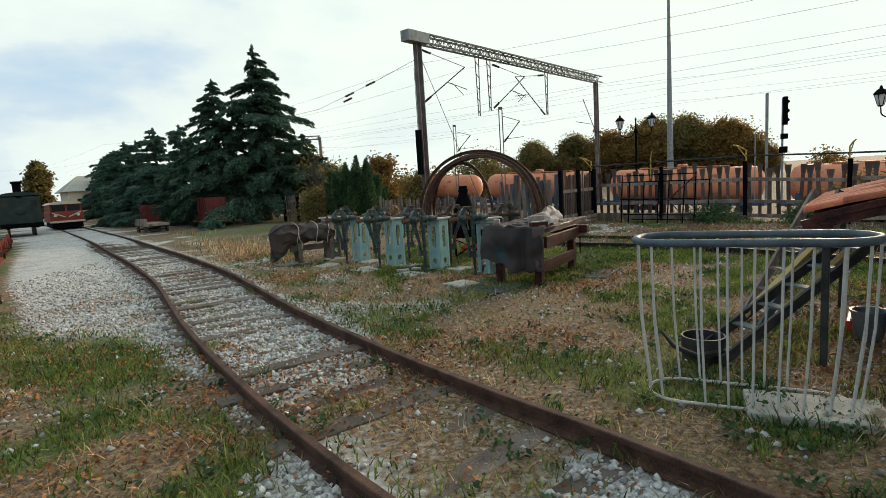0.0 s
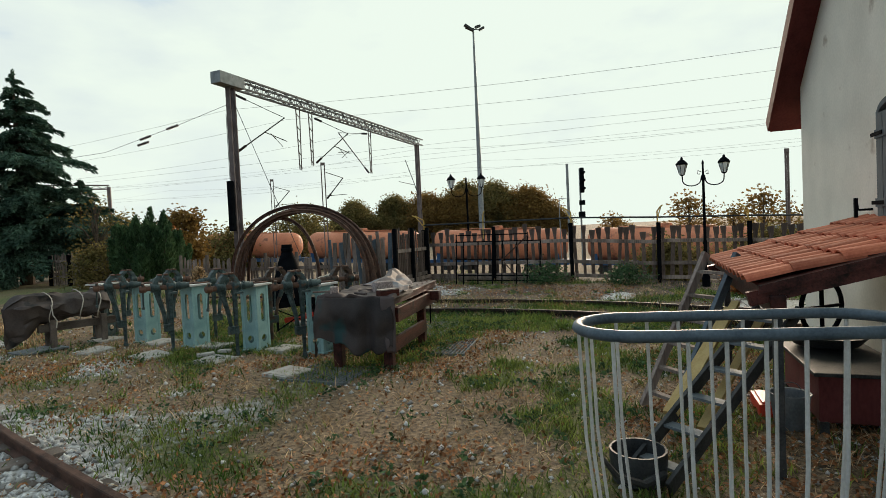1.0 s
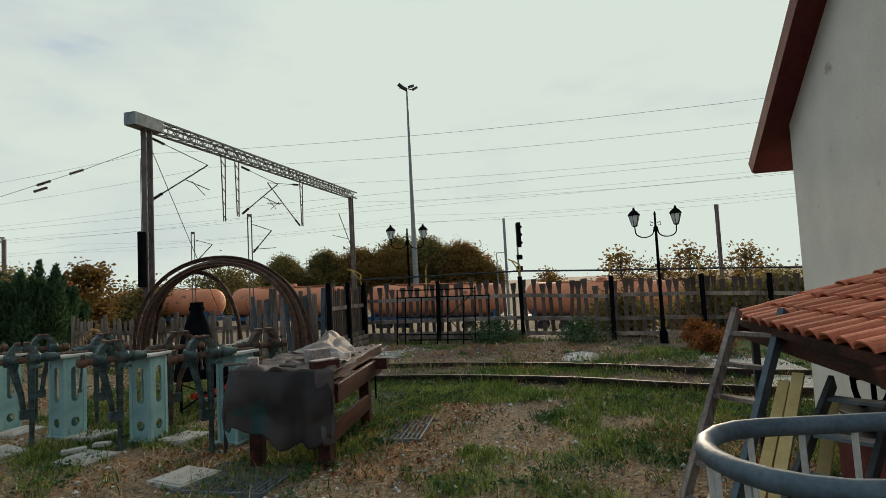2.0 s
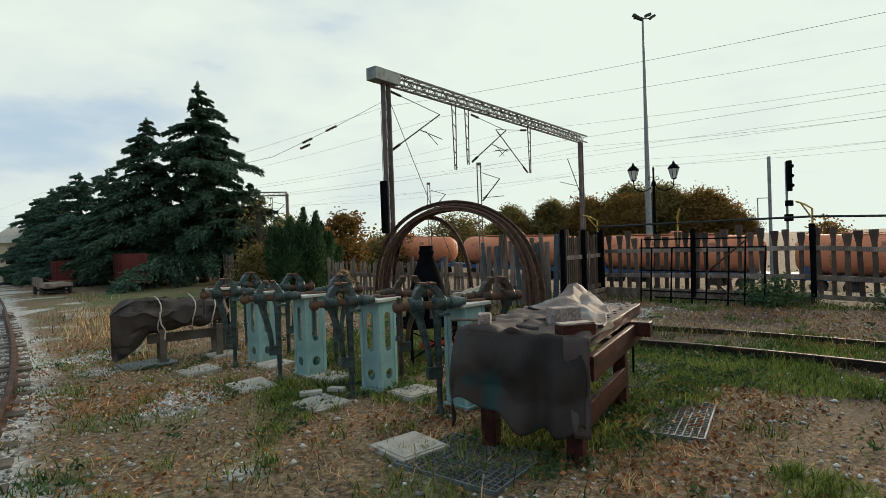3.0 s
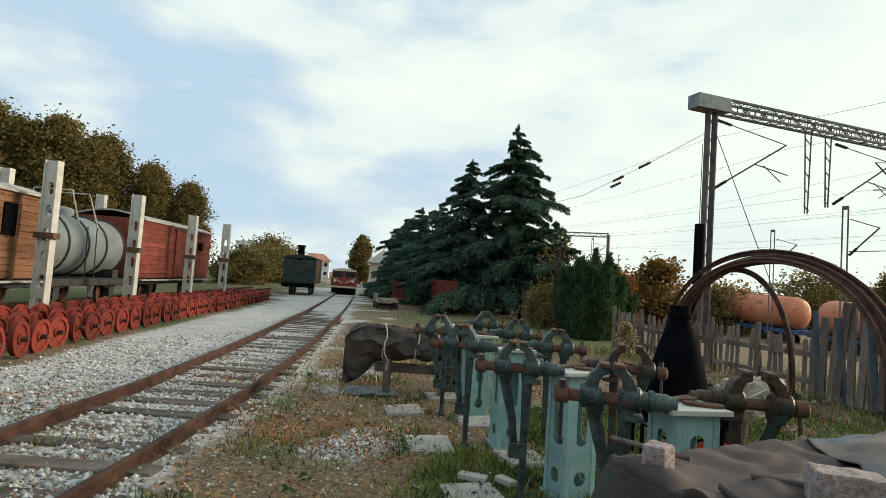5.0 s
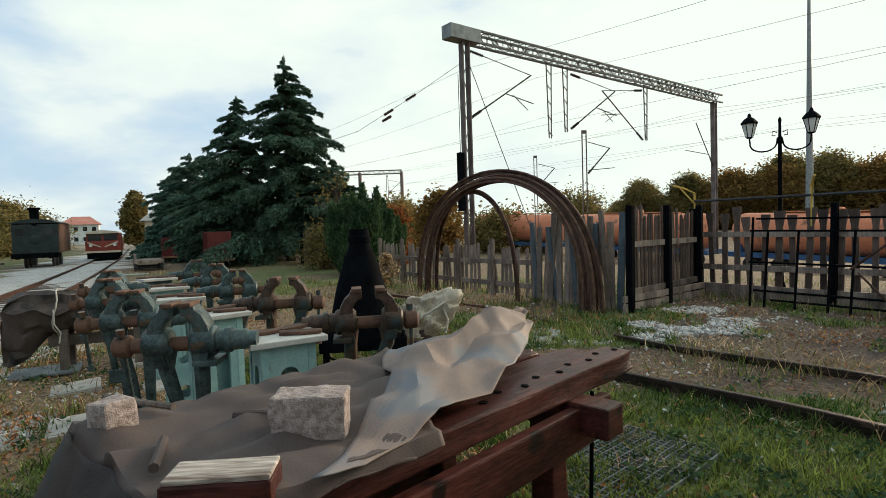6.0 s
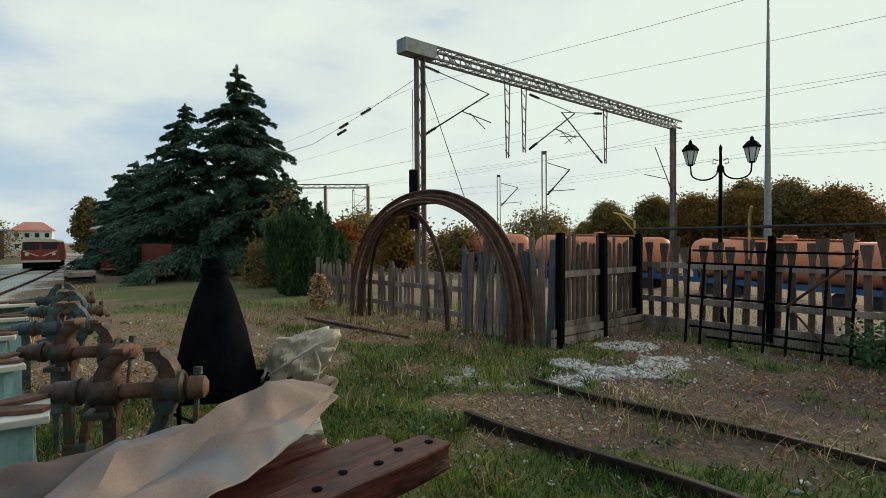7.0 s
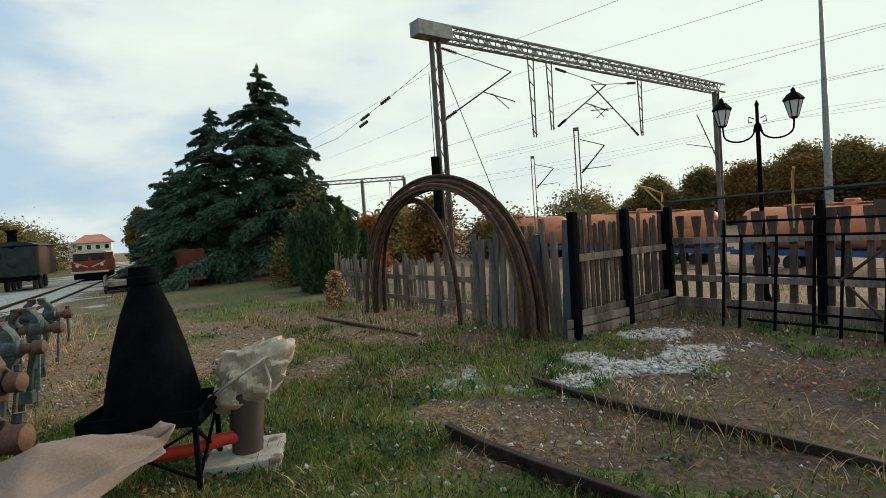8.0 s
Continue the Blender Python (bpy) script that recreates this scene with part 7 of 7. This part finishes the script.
def box_wagon(s, ln, label, planks_m, boards, door):
    c = W0 + WL * s
    w = thing("goods_wagon", label, "goods wagon", c, wang, group="old goods wagons")
    running_gear(w, (-ln * 0.27, ln * 0.27), ln)
    hh, wd = 2.35, 2.6
    part("body", Mesh().box((0, 0, 1.18 + hh / 2), (ln - 0.06, wd - 0.06, hh)), DARK_WOOD, w, "dark inner shell")
    rows = 13
    for e in (-1, 1):
        for k in range(rows):
            z = 1.20 + (k + 0.5) * hh / rows
            part("plank", Mesh().box((0, e * wd / 2, z), (ln, 0.035, hh / rows - 0.012)), planks_m, w)
        if boards:
            for x in np.linspace(-ln / 2 + 0.05, ln / 2 - 0.05, 9):
                part("stile", Mesh().box((x, e * (wd / 2 + 0.04), 1.18 + hh / 2), (0.09, 0.05, hh)), planks_m, w)
        if door:
            part("door", Mesh().box((0.2, e * (wd / 2 + 0.05), 2.3), (1.7, 0.05, 2.05)), planks_m, w, "sliding door", bevel=0.01)
            part("door_rail", Mesh().box((0.9, e * (wd / 2 + 0.08), 3.36), (3.4, 0.04, 0.06)), DARK_STEEL, w)
        part("window", Mesh().box((ln / 2 - 1.3 if boards else ln / 2 - 1.4, e * (wd / 2 + 0.03), 2.75), (0.6, 0.05, 0.85 if boards else 0.4)), BLACK_PAINT, w, "dark opening")
    for e in (-1, 1):
        for k in range(8):
            part("end_plank", Mesh().box((e * ln / 2, -wd / 2 + (k + 0.5) * wd / 8, 1.18 + hh / 2), (0.035, wd / 8 - 0.012, hh)), planks_m, w)
    n = 9
    prof = [(-(wd / 2 + 0.12) + (wd + 0.24) * k / n, 3.53 + 0.30 * math.sin(math.pi * k / n)) for k in range(n + 1)]
    poly = prof + [(x, z - 0.06) for x, z in reversed(prof)]
    part("roof", Mesh().extrude(poly, ln + 0.2, Matrix.Rotation(radians(90), 4, "Z")), CONCRETE, w, "pale curved roof")
    part("running_board", Mesh().box((0, -wd / 2 - 0.1, 1.12), (ln, 0.2, 0.05)), CONCRETE, w, "pale footboard")
    return w


box_wagon(-4.6, 8.4, "weathered brown boarded goods van with broken planks", WAGON_BROWN, True, False)
box_wagon(9.3, 7.6, "faded red boarded covered goods wagon", WAGON_RED, False, True)
tw = thing("old_tank_wagon", "old blue-grey riveted tank wagon with ladder hoops", "tank wagon", W0 + WL * 2.5, wang)
running_gear(tw, (-1.6, 1.6), 6.2)
tp = [(0.05, -2.75), (0.7, -2.68), (0.98, -2.5), (1.02, -2.4), (1.02, 0), (1.02, 2.4), (0.98, 2.5), (0.7, 2.68), (0.05, 2.75)]
part("tank", Mesh().lathe(tp, 26, Matrix.Translation((0, 0, 2.25)) @ Matrix.Rotation(radians(90), 4, "Y")), TANK_GREY, tw, smooth=True)
for x in (-2.3, -1.1, 0.0, 1.1, 2.3):
    part("band", Mesh().tube([(x, 1.045 * math.cos(t), 2.25 + 1.045 * math.sin(t)) for t in np.linspace(0, 2 * math.pi, 28, endpoint=False)], 0.035, 4, closed=True), DARK_STEEL, tw)
part("dome", Mesh().lathe([(0.38, 3.15), (0.38, 3.42), (0.3, 3.5), (0.1, 3.54)], 16), TANK_GREY, tw, smooth=True)
for x in (-1.9, 1.9):
    part("saddle", Mesh().box((x, 0, 1.3), (0.4, 2.0, 0.35)), DARK_STEEL, tw)
for x in (-0.55, 0.55):
    part("hoop_rail", Mesh().tube([(x, -0.95, 2.9), (x * 0.9, -0.6, 4.05), (x * 0.9, 0.6, 4.05), (x, 0.95, 2.9)], 0.03, 6), CONCRETE, tw, "pale hand rail hoop")
    part("ladder_rail", Mesh().tube([(x * 0.5, -1.12, 1.2), (x * 0.5, -1.08, 2.9)], 0.02, 5), DARK_STEEL, tw)

# ---- engine and railcar far down the track ----
ang_f = math.degrees(math.atan2(-0.77, 0.63))
eng = thing("steam_engine", "old boxy dark green tank locomotive with a short chimney", "locomotive", (-26.9, 34.9, -0.06), ang_f)
part("cab", Mesh().box((-2.2, 0, 2.3), (5.8, 2.5, 2.2)), RUST_BROWN, eng, "rusty brown side", bevel=0.04)
part("front", Mesh().box((0.9, 0, 2.25), (0.5, 2.45, 2.1)), LOCO_GREEN, eng, bevel=0.05)
part("roof", Mesh().extrude([(-1.4, 3.38), (-0.8, 3.6), (0, 3.7), (0.8, 3.6), (1.4, 3.38)], 6.4, Matrix.Translation((-2.0, 0, 0)) @ Matrix.Rotation(radians(90), 4, "Z")), LOCO_GREEN, eng)
part("boiler", Mesh().lathe([(0.34, 0), (0.34, 0.08), (0.28, 0.12), (0.05, 0.14)], 20, Matrix.Translation((1.1, 0, 2.2)) @ Matrix.Rotation(radians(90), 4, "Y")), LOCO_GREEN, eng, smooth=True)
part("chimney", Mesh().lathe([(0.3, 3.2), (0.26, 3.35), (0.26, 4.3), (0.34, 4.35), (0.34, 4.5), (0.25, 4.5)], 14, Matrix.Translation((0.9, 0, 0))), BLACK_PAINT, eng, smooth=True)
part("buffer_beam", Mesh().box((1.3, 0, 1.05), (0.2, 2.5, 0.35)), BLACK_PAINT, eng)
for y in (-0.85, 0.85):
    part("buffer", Mesh().tube([(1.4, y, 1.05), (1.8, y, 1.05)], 0.09, 10).tube([(1.8, y, 1.05), (1.86, y, 1.05)], 0.22, 14), BLACK_PAINT, eng)
    part("window", Mesh().box((1.16, y * 0.95, 2.75), (0.03, 0.4, 0.5)), GLASS, eng)
for x in (-3.6, -2.0, -0.4):
    for y in (-0.76, 0.76):
        part("wheel", Mesh().lathe([(0.1, -0.06), (0.5, -0.06), (0.53, 0.06), (0.1, 0.06)], 18, Matrix.Translation((x, y, 0.6)) @ Matrix.Rotation(radians(90), 4, "X")), DARK_STEEL, eng)

eng.matrix_basis = eng.matrix_basis @ Matrix.Diagonal((0.9, 0.88, 0.80, 1))
rc = thing("railcar", "old red and cream railcar with a wide windscreen", "railcar", (-28.3, 41.2, -0.12), ang_f)
part("body", Mesh().box((-2.5, 0, 1.35), (6.2, 2.2, 1.0)), RAILCAR_RED, rc, bevel=0.10)
part("cabin", Mesh().box((-2.5, 0, 2.1), (6.0, 2.1, 0.75), taper=0.97), RAILCAR_RED, rc, bevel=0.06)
part("roof", Mesh().extrude([(-1.12, 2.45), (-0.9, 2.62), (0, 2.75), (0.9, 2.62), (1.12, 2.45)], 6.2, Matrix.Translation((-2.5, 0, 0)) @ Matrix.Rotation(radians(90), 4, "Z")), CREAM, rc)
for y in (-0.5, 0.5):
    part("windscreen", Mesh().box((0.49, y, 2.12), (0.04, 0.86, 0.5)), GLASS, rc)
    part("trim", Mesh().bar((0.64, 0.12 * (1 if y > 0 else -1), 1.35), (0.64, y * 1.9, 1.75), 0.04, 0.09), CREAM, rc, "cream chevron trim")
    part("headlight", Mesh().tube([(0.6, y * 1.5, 1.5), (0.68, y * 1.5, 1.5)], 0.12, 12), LAMP_GLASS, rc)
part("bumper", Mesh().box((0.72, 0, 0.95), (0.12, 2.3, 0.16)), CREAM, rc, bevel=0.02)
part("skirt", Mesh().box((-2.4, 0, 0.65), (6.2, 2.0, 0.5)), BLACK_PAINT, rc)
rc.matrix_basis = rc.matrix_basis @ Matrix.Diagonal((1, 0.95, 0.85, 1))

# small red wagons under the trees
for x, y, h, w_, lab, m_ in ((-13.6, 32.4, 1.35, 1.7, "small dark red box trolley under the cedar", EAVE_RED), (-19.6, 37.0, 1.1, 1.6, "small red box trolley under the pines", EAVE_RED)):
    c = thing("box_trolley", lab, "trolley", (x, y, 0), -50, group="trolleys under the trees")
    part("box", Mesh().box((0, 0, 0.45 + h / 2), (w_, 1.1, h)), m_, c, bevel=0.02)
    for k in range(5):
        part("rib", Mesh().box((-w_ / 2 + 0.12 + k * (w_ - 0.24) / 4, -0.57, 0.45 + h / 2), (0.06, 0.04, h)), m_, c)
    part("bed", Mesh().box((-0.3, 0, 0.42), (w_ + 1.6, 1.2, 0.08)), WAGON_BROWN, c)
    for dx in (-1.2, 0.6):
        for dy in (-0.45, 0.45):
            part("wheel", Mesh().lathe([(0.04, -0.04), (0.2, -0.04), (0.2, 0.04), (0.04, 0.04)], 14, Matrix.Translation((dx, dy, 0.2)) @ Matrix.Rotation(radians(90), 4, "X")), DARK_STEEL, c)
ft = thing("flat_trolley", "low grey flat rail trolley on the grass", "trolley", (-16.6, 31.2, 0), -48, group="trolleys under the trees")
part("bed", Mesh().box((0, 0, 0.5), (2.4, 1.2, 0.14)).box((0, -0.55, 0.7), (2.4, 0.06, 0.3)), GREY_WOOD, ft)
for dx in (-0.8, 0.8):
    part("wheel", Mesh().lathe([(0.04, -0.6), (0.22, -0.6), (0.22, -0.5), (0.05, -0.48), (0.05, 0.48), (0.22, 0.5), (0.22, 0.6), (0.04, 0.6)], 14, Matrix.Translation((dx, 0, 0.22)) @ Matrix.Rotation(radians(90), 4, "X")), DARK_STEEL, ft)

# ---- distant buildings ----


def far_building(x, y, w, d, h, rz, label, wall_m, roof_m, storeys, cols, flat=True):
    b = thing("far_building", label, "building", (x, y, 0), rz)
    part("wall", Mesh().box((0, 0, h / 2), (w, d, h)), wall_m, b)
    if flat:
        part("roof", Mesh().box((0, 0, h + 0.2), (w + 0.4, d + 0.4, 0.4)), roof_m, b)
    else:
        part("roof", Mesh().add([(-w / 2 - .6, -d / 2 - .6, h), (w / 2 + .6, -d / 2 - .6, h), (w / 2 + .6, d / 2 + .6, h), (-w / 2 - .6, d / 2 + .6, h), (-w / 4, 0, h + 1.9), (w / 4, 0, h + 1.9)], [(0, 1, 5, 4), (1, 2, 5), (2, 3, 4, 5), (3, 0, 4), (3, 2, 1, 0)]), roof_m, b)
    for i in range(storeys):
        for k in range(cols):
            part("window", Mesh().box((-w / 2 + (k + 0.5) * w / cols, -d / 2 - 0.03, h * (i + 0.55) / storeys), (w / cols * 0.45, 0.08, h / storeys * 0.4)), GLASS, b)
    return b


far_building(-116, 112, 22, 12, 4.6, 42, "white factory building far beyond the scrub", FAR_WHITE, FAR_WHITE, 2, 7)
far_building(-122, 109, 6, 6, 8.3, 42, "white factory tower far beyond the scrub", FAR_WHITE, FAR_WHITE, 3, 2)
far_building(-103, 116, 7, 6, 4.6, 40, "white station building with a pinkish tiled roof", FAR_WHITE, PINK_ROOF, 2, 4, flat=False)
far_building(-43, 68, 6, 8, 3.4, 40, "low cream shed with a pale roof behind the railcar", CREAM, CONCRETE, 1, 2, flat=False)

# ---- stones, grass, weeds and leaves on the ground ----


def grid_value(field, x, y):
    i = np.clip(np.searchsorted(gx, x), 0, nx - 1)
    j = np.clip(np.searchsorted(gy, y), 0, ny - 1)
    return field[i, j]


def scatter(n, x0, x1, y0, y1, chance, seed):
    r = np.random.default_rng(seed)
    x, y = x0 + (x1 - x0) * r.random(n), y0 + (y1 - y0) * r.random(n)
    keep = r.random(n) < chance(x, y)
    return x[keep], y[keep], r


def stones(name, label, x, y, r, size, sink=0.25):
    k = len(x)
    base = np.array([(1, 0, 0), (0, 1, 0), (-1, 0, 0), (0, -1, 0), (0.1, 0.1, 0.8), (0, 0, -0.6)])
    tri = np.array([(0, 1, 4), (1, 2, 4), (2, 3, 4), (3, 0, 4), (1, 0, 5), (2, 1, 5), (3, 2, 5), (0, 3, 5)])
    s = size * (0.45 + 0.9 * r.random((k, 1, 1)) ** 1.6)
    v = base[None] * (0.65 + 0.7 * r.random((k, 6, 3))) * s
    a = 2 * math.pi * r.random(k)
    ca, sa = np.cos(a)[:, None], np.sin(a)[:, None]
    vx, vy = v[..., 0] * ca - v[..., 1] * sa, v[..., 0] * sa + v[..., 1] * ca
    z = ground_z(x, y)[:, None] + v[..., 2] + s[..., 0] * sink
    v = np.stack([vx + x[:, None], vy + y[:, None], z], -1).reshape(-1, 3)
    f = (tri[None] + 6 * np.arange(k)[:, None, None]).reshape(-1, 3)
    tagged(new(name, raw_mesh(name, v, f, STONE)), label, "stones", kind="stuff")


def blades(name, label, x, y, r, h, w, material, lean=0.5, flat=0.0):
    k = len(x)
    z = ground_z(x, y) - 0.01
    a = 2 * math.pi * r.random(k)
    hh = h * (0.4 + 0.9 * r.random(k))
    t = lean * (0.3 + r.random(k)) * hh
    b = 2 * math.pi * r.random(k)
    dx, dy = np.cos(a) * w / 2 * (0.6 + 0.8 * r.random(k)), np.sin(a) * w / 2
    mx, my = x + np.cos(b) * t * 0.35, y + np.sin(b) * t * 0.35
    tx, ty = x + np.cos(b) * t, y + np.sin(b) * t
    v = np.stack([np.stack([x - dx, y - dy, z], -1), np.stack([x + dx, y + dy, z], -1), np.stack([mx + dx * 0.7, my + dy * 0.7, z + hh * 0.6 * (1 - flat)], -1), np.stack([mx - dx * 0.7, my - dy * 0.7, z + hh * 0.6 * (1 - flat)], -1), np.stack([tx, ty, z + hh * (1 - flat) + 0.01], -1)], 1).reshape(-1, 3)
    q = 5 * np.arange(k)[:, None]
    f = np.concatenate([q + np.array((0, 1, 2)), q + np.array((0, 2, 3)), q + np.array((3, 2, 4))])
    tagged(new(name, raw_mesh(name, v, f, material)), label, "grass", kind="stuff")


def clear_of_rails(x, y):
    d, _ = along(TRACK, x, y)
    return (np.abs(np.abs(d) - 0.75) > 0.07)


bal_c = np.clip(bal, 0, 1)
near = lambda x, y: np.exp(-np.maximum(0, np.hypot(x - np.clip(x, -1.5, 5.5), y - np.clip(y, 1.5, 12.0)) - 1.5) / 4.5)
x, y, r = scatter(260000, -11, 7, 1.5, 21, lambda x, y: np.clip((grid_value(bal_c, x, y) - 0.40) * 1.5, 0.012, 1) * near(x, y), 21)
k = clear_of_rails(x, y)
stones("ballast_stones", "loose pale grey ballast stones between the rails and on the soil", x[k], y[k], r, 0.030)
x, y, r = scatter(26000, -9, 9, 2, 20, lambda x, y: (0.08 + 0.6 * smooth(0.35, 0.6, value_noise(x, y, 0.9, 33))) * near(x, y) * np.clip(1.1 - 1.6 * grid_value(green, x, y), 0.04, 1), 22)
k = clear_of_rails(x, y)
stones("scattered_stones", "scattered white pebbles on the worn soil", x[k], y[k], r, 0.021)
x, y, r = scatter(520000, -8, 12, 1.5, 24, lambda x, y: np.clip(grid_value(green, x, y) * 2.0 - 0.45, 0.03, 1) * near(x, y), 23)
blades("short_grass", "short green grass over the yard", x, y, r, 0.075, 0.013, GRASS, 0.9)
x, y, r = scatter(420000, -9, 12, 1.5, 26, lambda x, y: np.clip(0.62 - grid_value(green, x, y), 0.06, 1) * (1 - 0.8 * grid_value(bal_c, x, y)) * near(x, y) * (1 - 0.9 * grid_value(humus, x, y)) * (0.15 + 0.85 * smooth(0.3, 0.7, value_noise(x, y, 0.8, 31))), 24)
blades("dry_grass", "dry straw-coloured grass lying on the soil", x, y, r, 0.085, 0.009, STRAW, 1.5, 0.45)
# taller weeds along the rails, under the bench and by the fences
tall = lambda x, y: (np.exp(-((np.abs(along(YARD, x, y)[0]) - 0.75) / 0.13) ** 2) * 0.9 + 0.8 * np.exp(-((beyond_fence(x, y) + 0.55) / 0.35) ** 2) * (x > 5.5) + 0.7 * np.exp(-(((x - 1.2) / 0.6) ** 2 + ((y - 9.4) / 0.5) ** 2)) + 0.5 * np.exp(-(((x + 0.3) / 2.6) ** 2 + ((y - 22.3) / 1.2) ** 2)) + 0.7 * np.exp(-(((x + 4.2) / 0.5) ** 2 + ((y - 13.9) / 0.6) ** 2)) + 0.30 * smooth(0.6, 0.8, value_noise(x, y, 1.1, 35)) * (y > 12) * (x > -3)) * smooth(0.3, 0.6, value_noise(x, y, 0.35, 36))
x, y, r = scatter(150000, -6, 13, 8, 25, lambda x, y: np.clip(tall(x, y), 0, 1) * 0.8, 25)
h2 = len(x) // 2
blades("tall_grass", "taller green weeds along the old rails and fence", x[:h2], y[:h2], r, 0.17, 0.012, GRASS, 0.7)
blades("tall_dry_grass", "taller dry weeds along the old rails and fence", x[h2:], y[h2:], r, 0.20, 0.009, STRAW, 0.7)
x, y, r = scatter(16000, -16, -4, 14, 30, lambda x, y: np.exp(-((along(TRACK, x, y)[0] - 2.6) / 0.8) ** 2) * smooth(0.45, 0.6, value_noise(x, y, 1.6, 38)), 26)
blades("path_grass", "long yellow grass beside the far track", x, y, r, 0.26, 0.02, STRAW, 0.6)
# fallen leaves
x, y, r = scatter(150000, -7, 10, 2, 22, lambda x, y: (0.12 + 0.75 * smooth(0.5, 0.72, value_noise(x, y, 1.4, 41))) * near(x, y) * (1 - 0.6 * grid_value(humus, x, y)), 27)
c = np.stack([x, y, ground_z(x, y) + 0.012 + 0.02 * r.random(len(x))], -1)
tagged(new("fallen_leaves", leaf_mesh("fallen_leaves", c, 0.022, LEAF_LITTER, slim=0.6, seed=28)), "brown fallen leaves scattered on the soil", "leaves", kind="stuff")
# weed clumps by the fence
for i, (x, y, h, w, m_) in enumerate(((8.6, 17.0, 0.55, 1.6, BUSH), (10.3, 15.2, 0.5, 1.5, BUSH), (11.6, 12.6, 0.6, 1.0, AUTUMN_RED), (10.9, 11.6, 0.45, 1.0, AUTUMN_RED), (-1.9, 22.6, 0.9, 0.6, STRAW))):
    broadleaf("weed_clump", "low weed clump by the railway fence", "weeds", (x, y, gz(x, y)), h, w, 120 + i, 40, 50, 0.035, m_, trunk=0.02, group="weed clumps", spread=0.2)

# rubble on the pale patches
x, y, r = scatter(26000, 2.5, 11, 7.5, 19, lambda x, y: np.clip(grid_value(pale, x, y), 0, 1) ** 1.5 * 0.8 * smooth(0.42, 0.62, value_noise(x, y, 0.45, 47)), 29)
stones("rubble", "white plaster rubble scattered on the bare patches", x, y, r, 0.030, 0.05)
# grass tufts standing above the rest
x, y, r = scatter(1500, -6, 10, 2, 20, lambda x, y: np.clip(grid_value(green, x, y) * 1.3 - 0.1, 0.12, 1) * near(x, y), 30)
tx, ty = np.repeat(x, 26), np.repeat(y, 26)
tx, ty = tx + r.normal(0, 0.055, len(tx)), ty + r.normal(0, 0.055, len(ty))
blades("grass_tufts", "darker green grass tufts standing out of the short grass", tx, ty, r, 0.13, 0.011, GRASS, 0.8)
x, y, r = scatter(1100, -6, 10, 2, 20, lambda x, y: 0.5 * near(x, y) * (grid_value(bal_c, x, y) < 0.6), 32)
tx, ty = np.repeat(x, 22), np.repeat(y, 22)
tx, ty = tx + r.normal(0, 0.07, len(tx)), ty + r.normal(0, 0.07, len(ty))
blades("dry_tufts", "pale dry grass tufts bent over the soil", tx, ty, r, 0.16, 0.008, STRAW, 1.3, 0.35)

# dark broad-leaved weeds among the grass
x, y, r = scatter(5200, -6, 11, 2, 20, lambda x, y: np.clip(0.15 + grid_value(green, x, y) * 0.9, 0.05, 1) * near(x, y) * (grid_value(bal_c, x, y) < 0.55) * smooth(0.35, 0.6, value_noise(x, y, 0.9, 44)), 33)
wx, wy = np.repeat(x, 14), np.repeat(y, 14)
wx, wy = wx + r.normal(0, 0.05, len(wx)), wy + r.normal(0, 0.05, len(wy))
c = np.stack([wx, wy, ground_z(wx, wy) + 0.02 + 0.06 * r.random(len(wx))], -1)
tagged(new("ground_weeds", leaf_mesh("ground_weeds", c, 0.026, BUSH, slim=0.55, seed=34)), "dark broad-leaved weeds among the short grass", "weeds", kind="stuff")
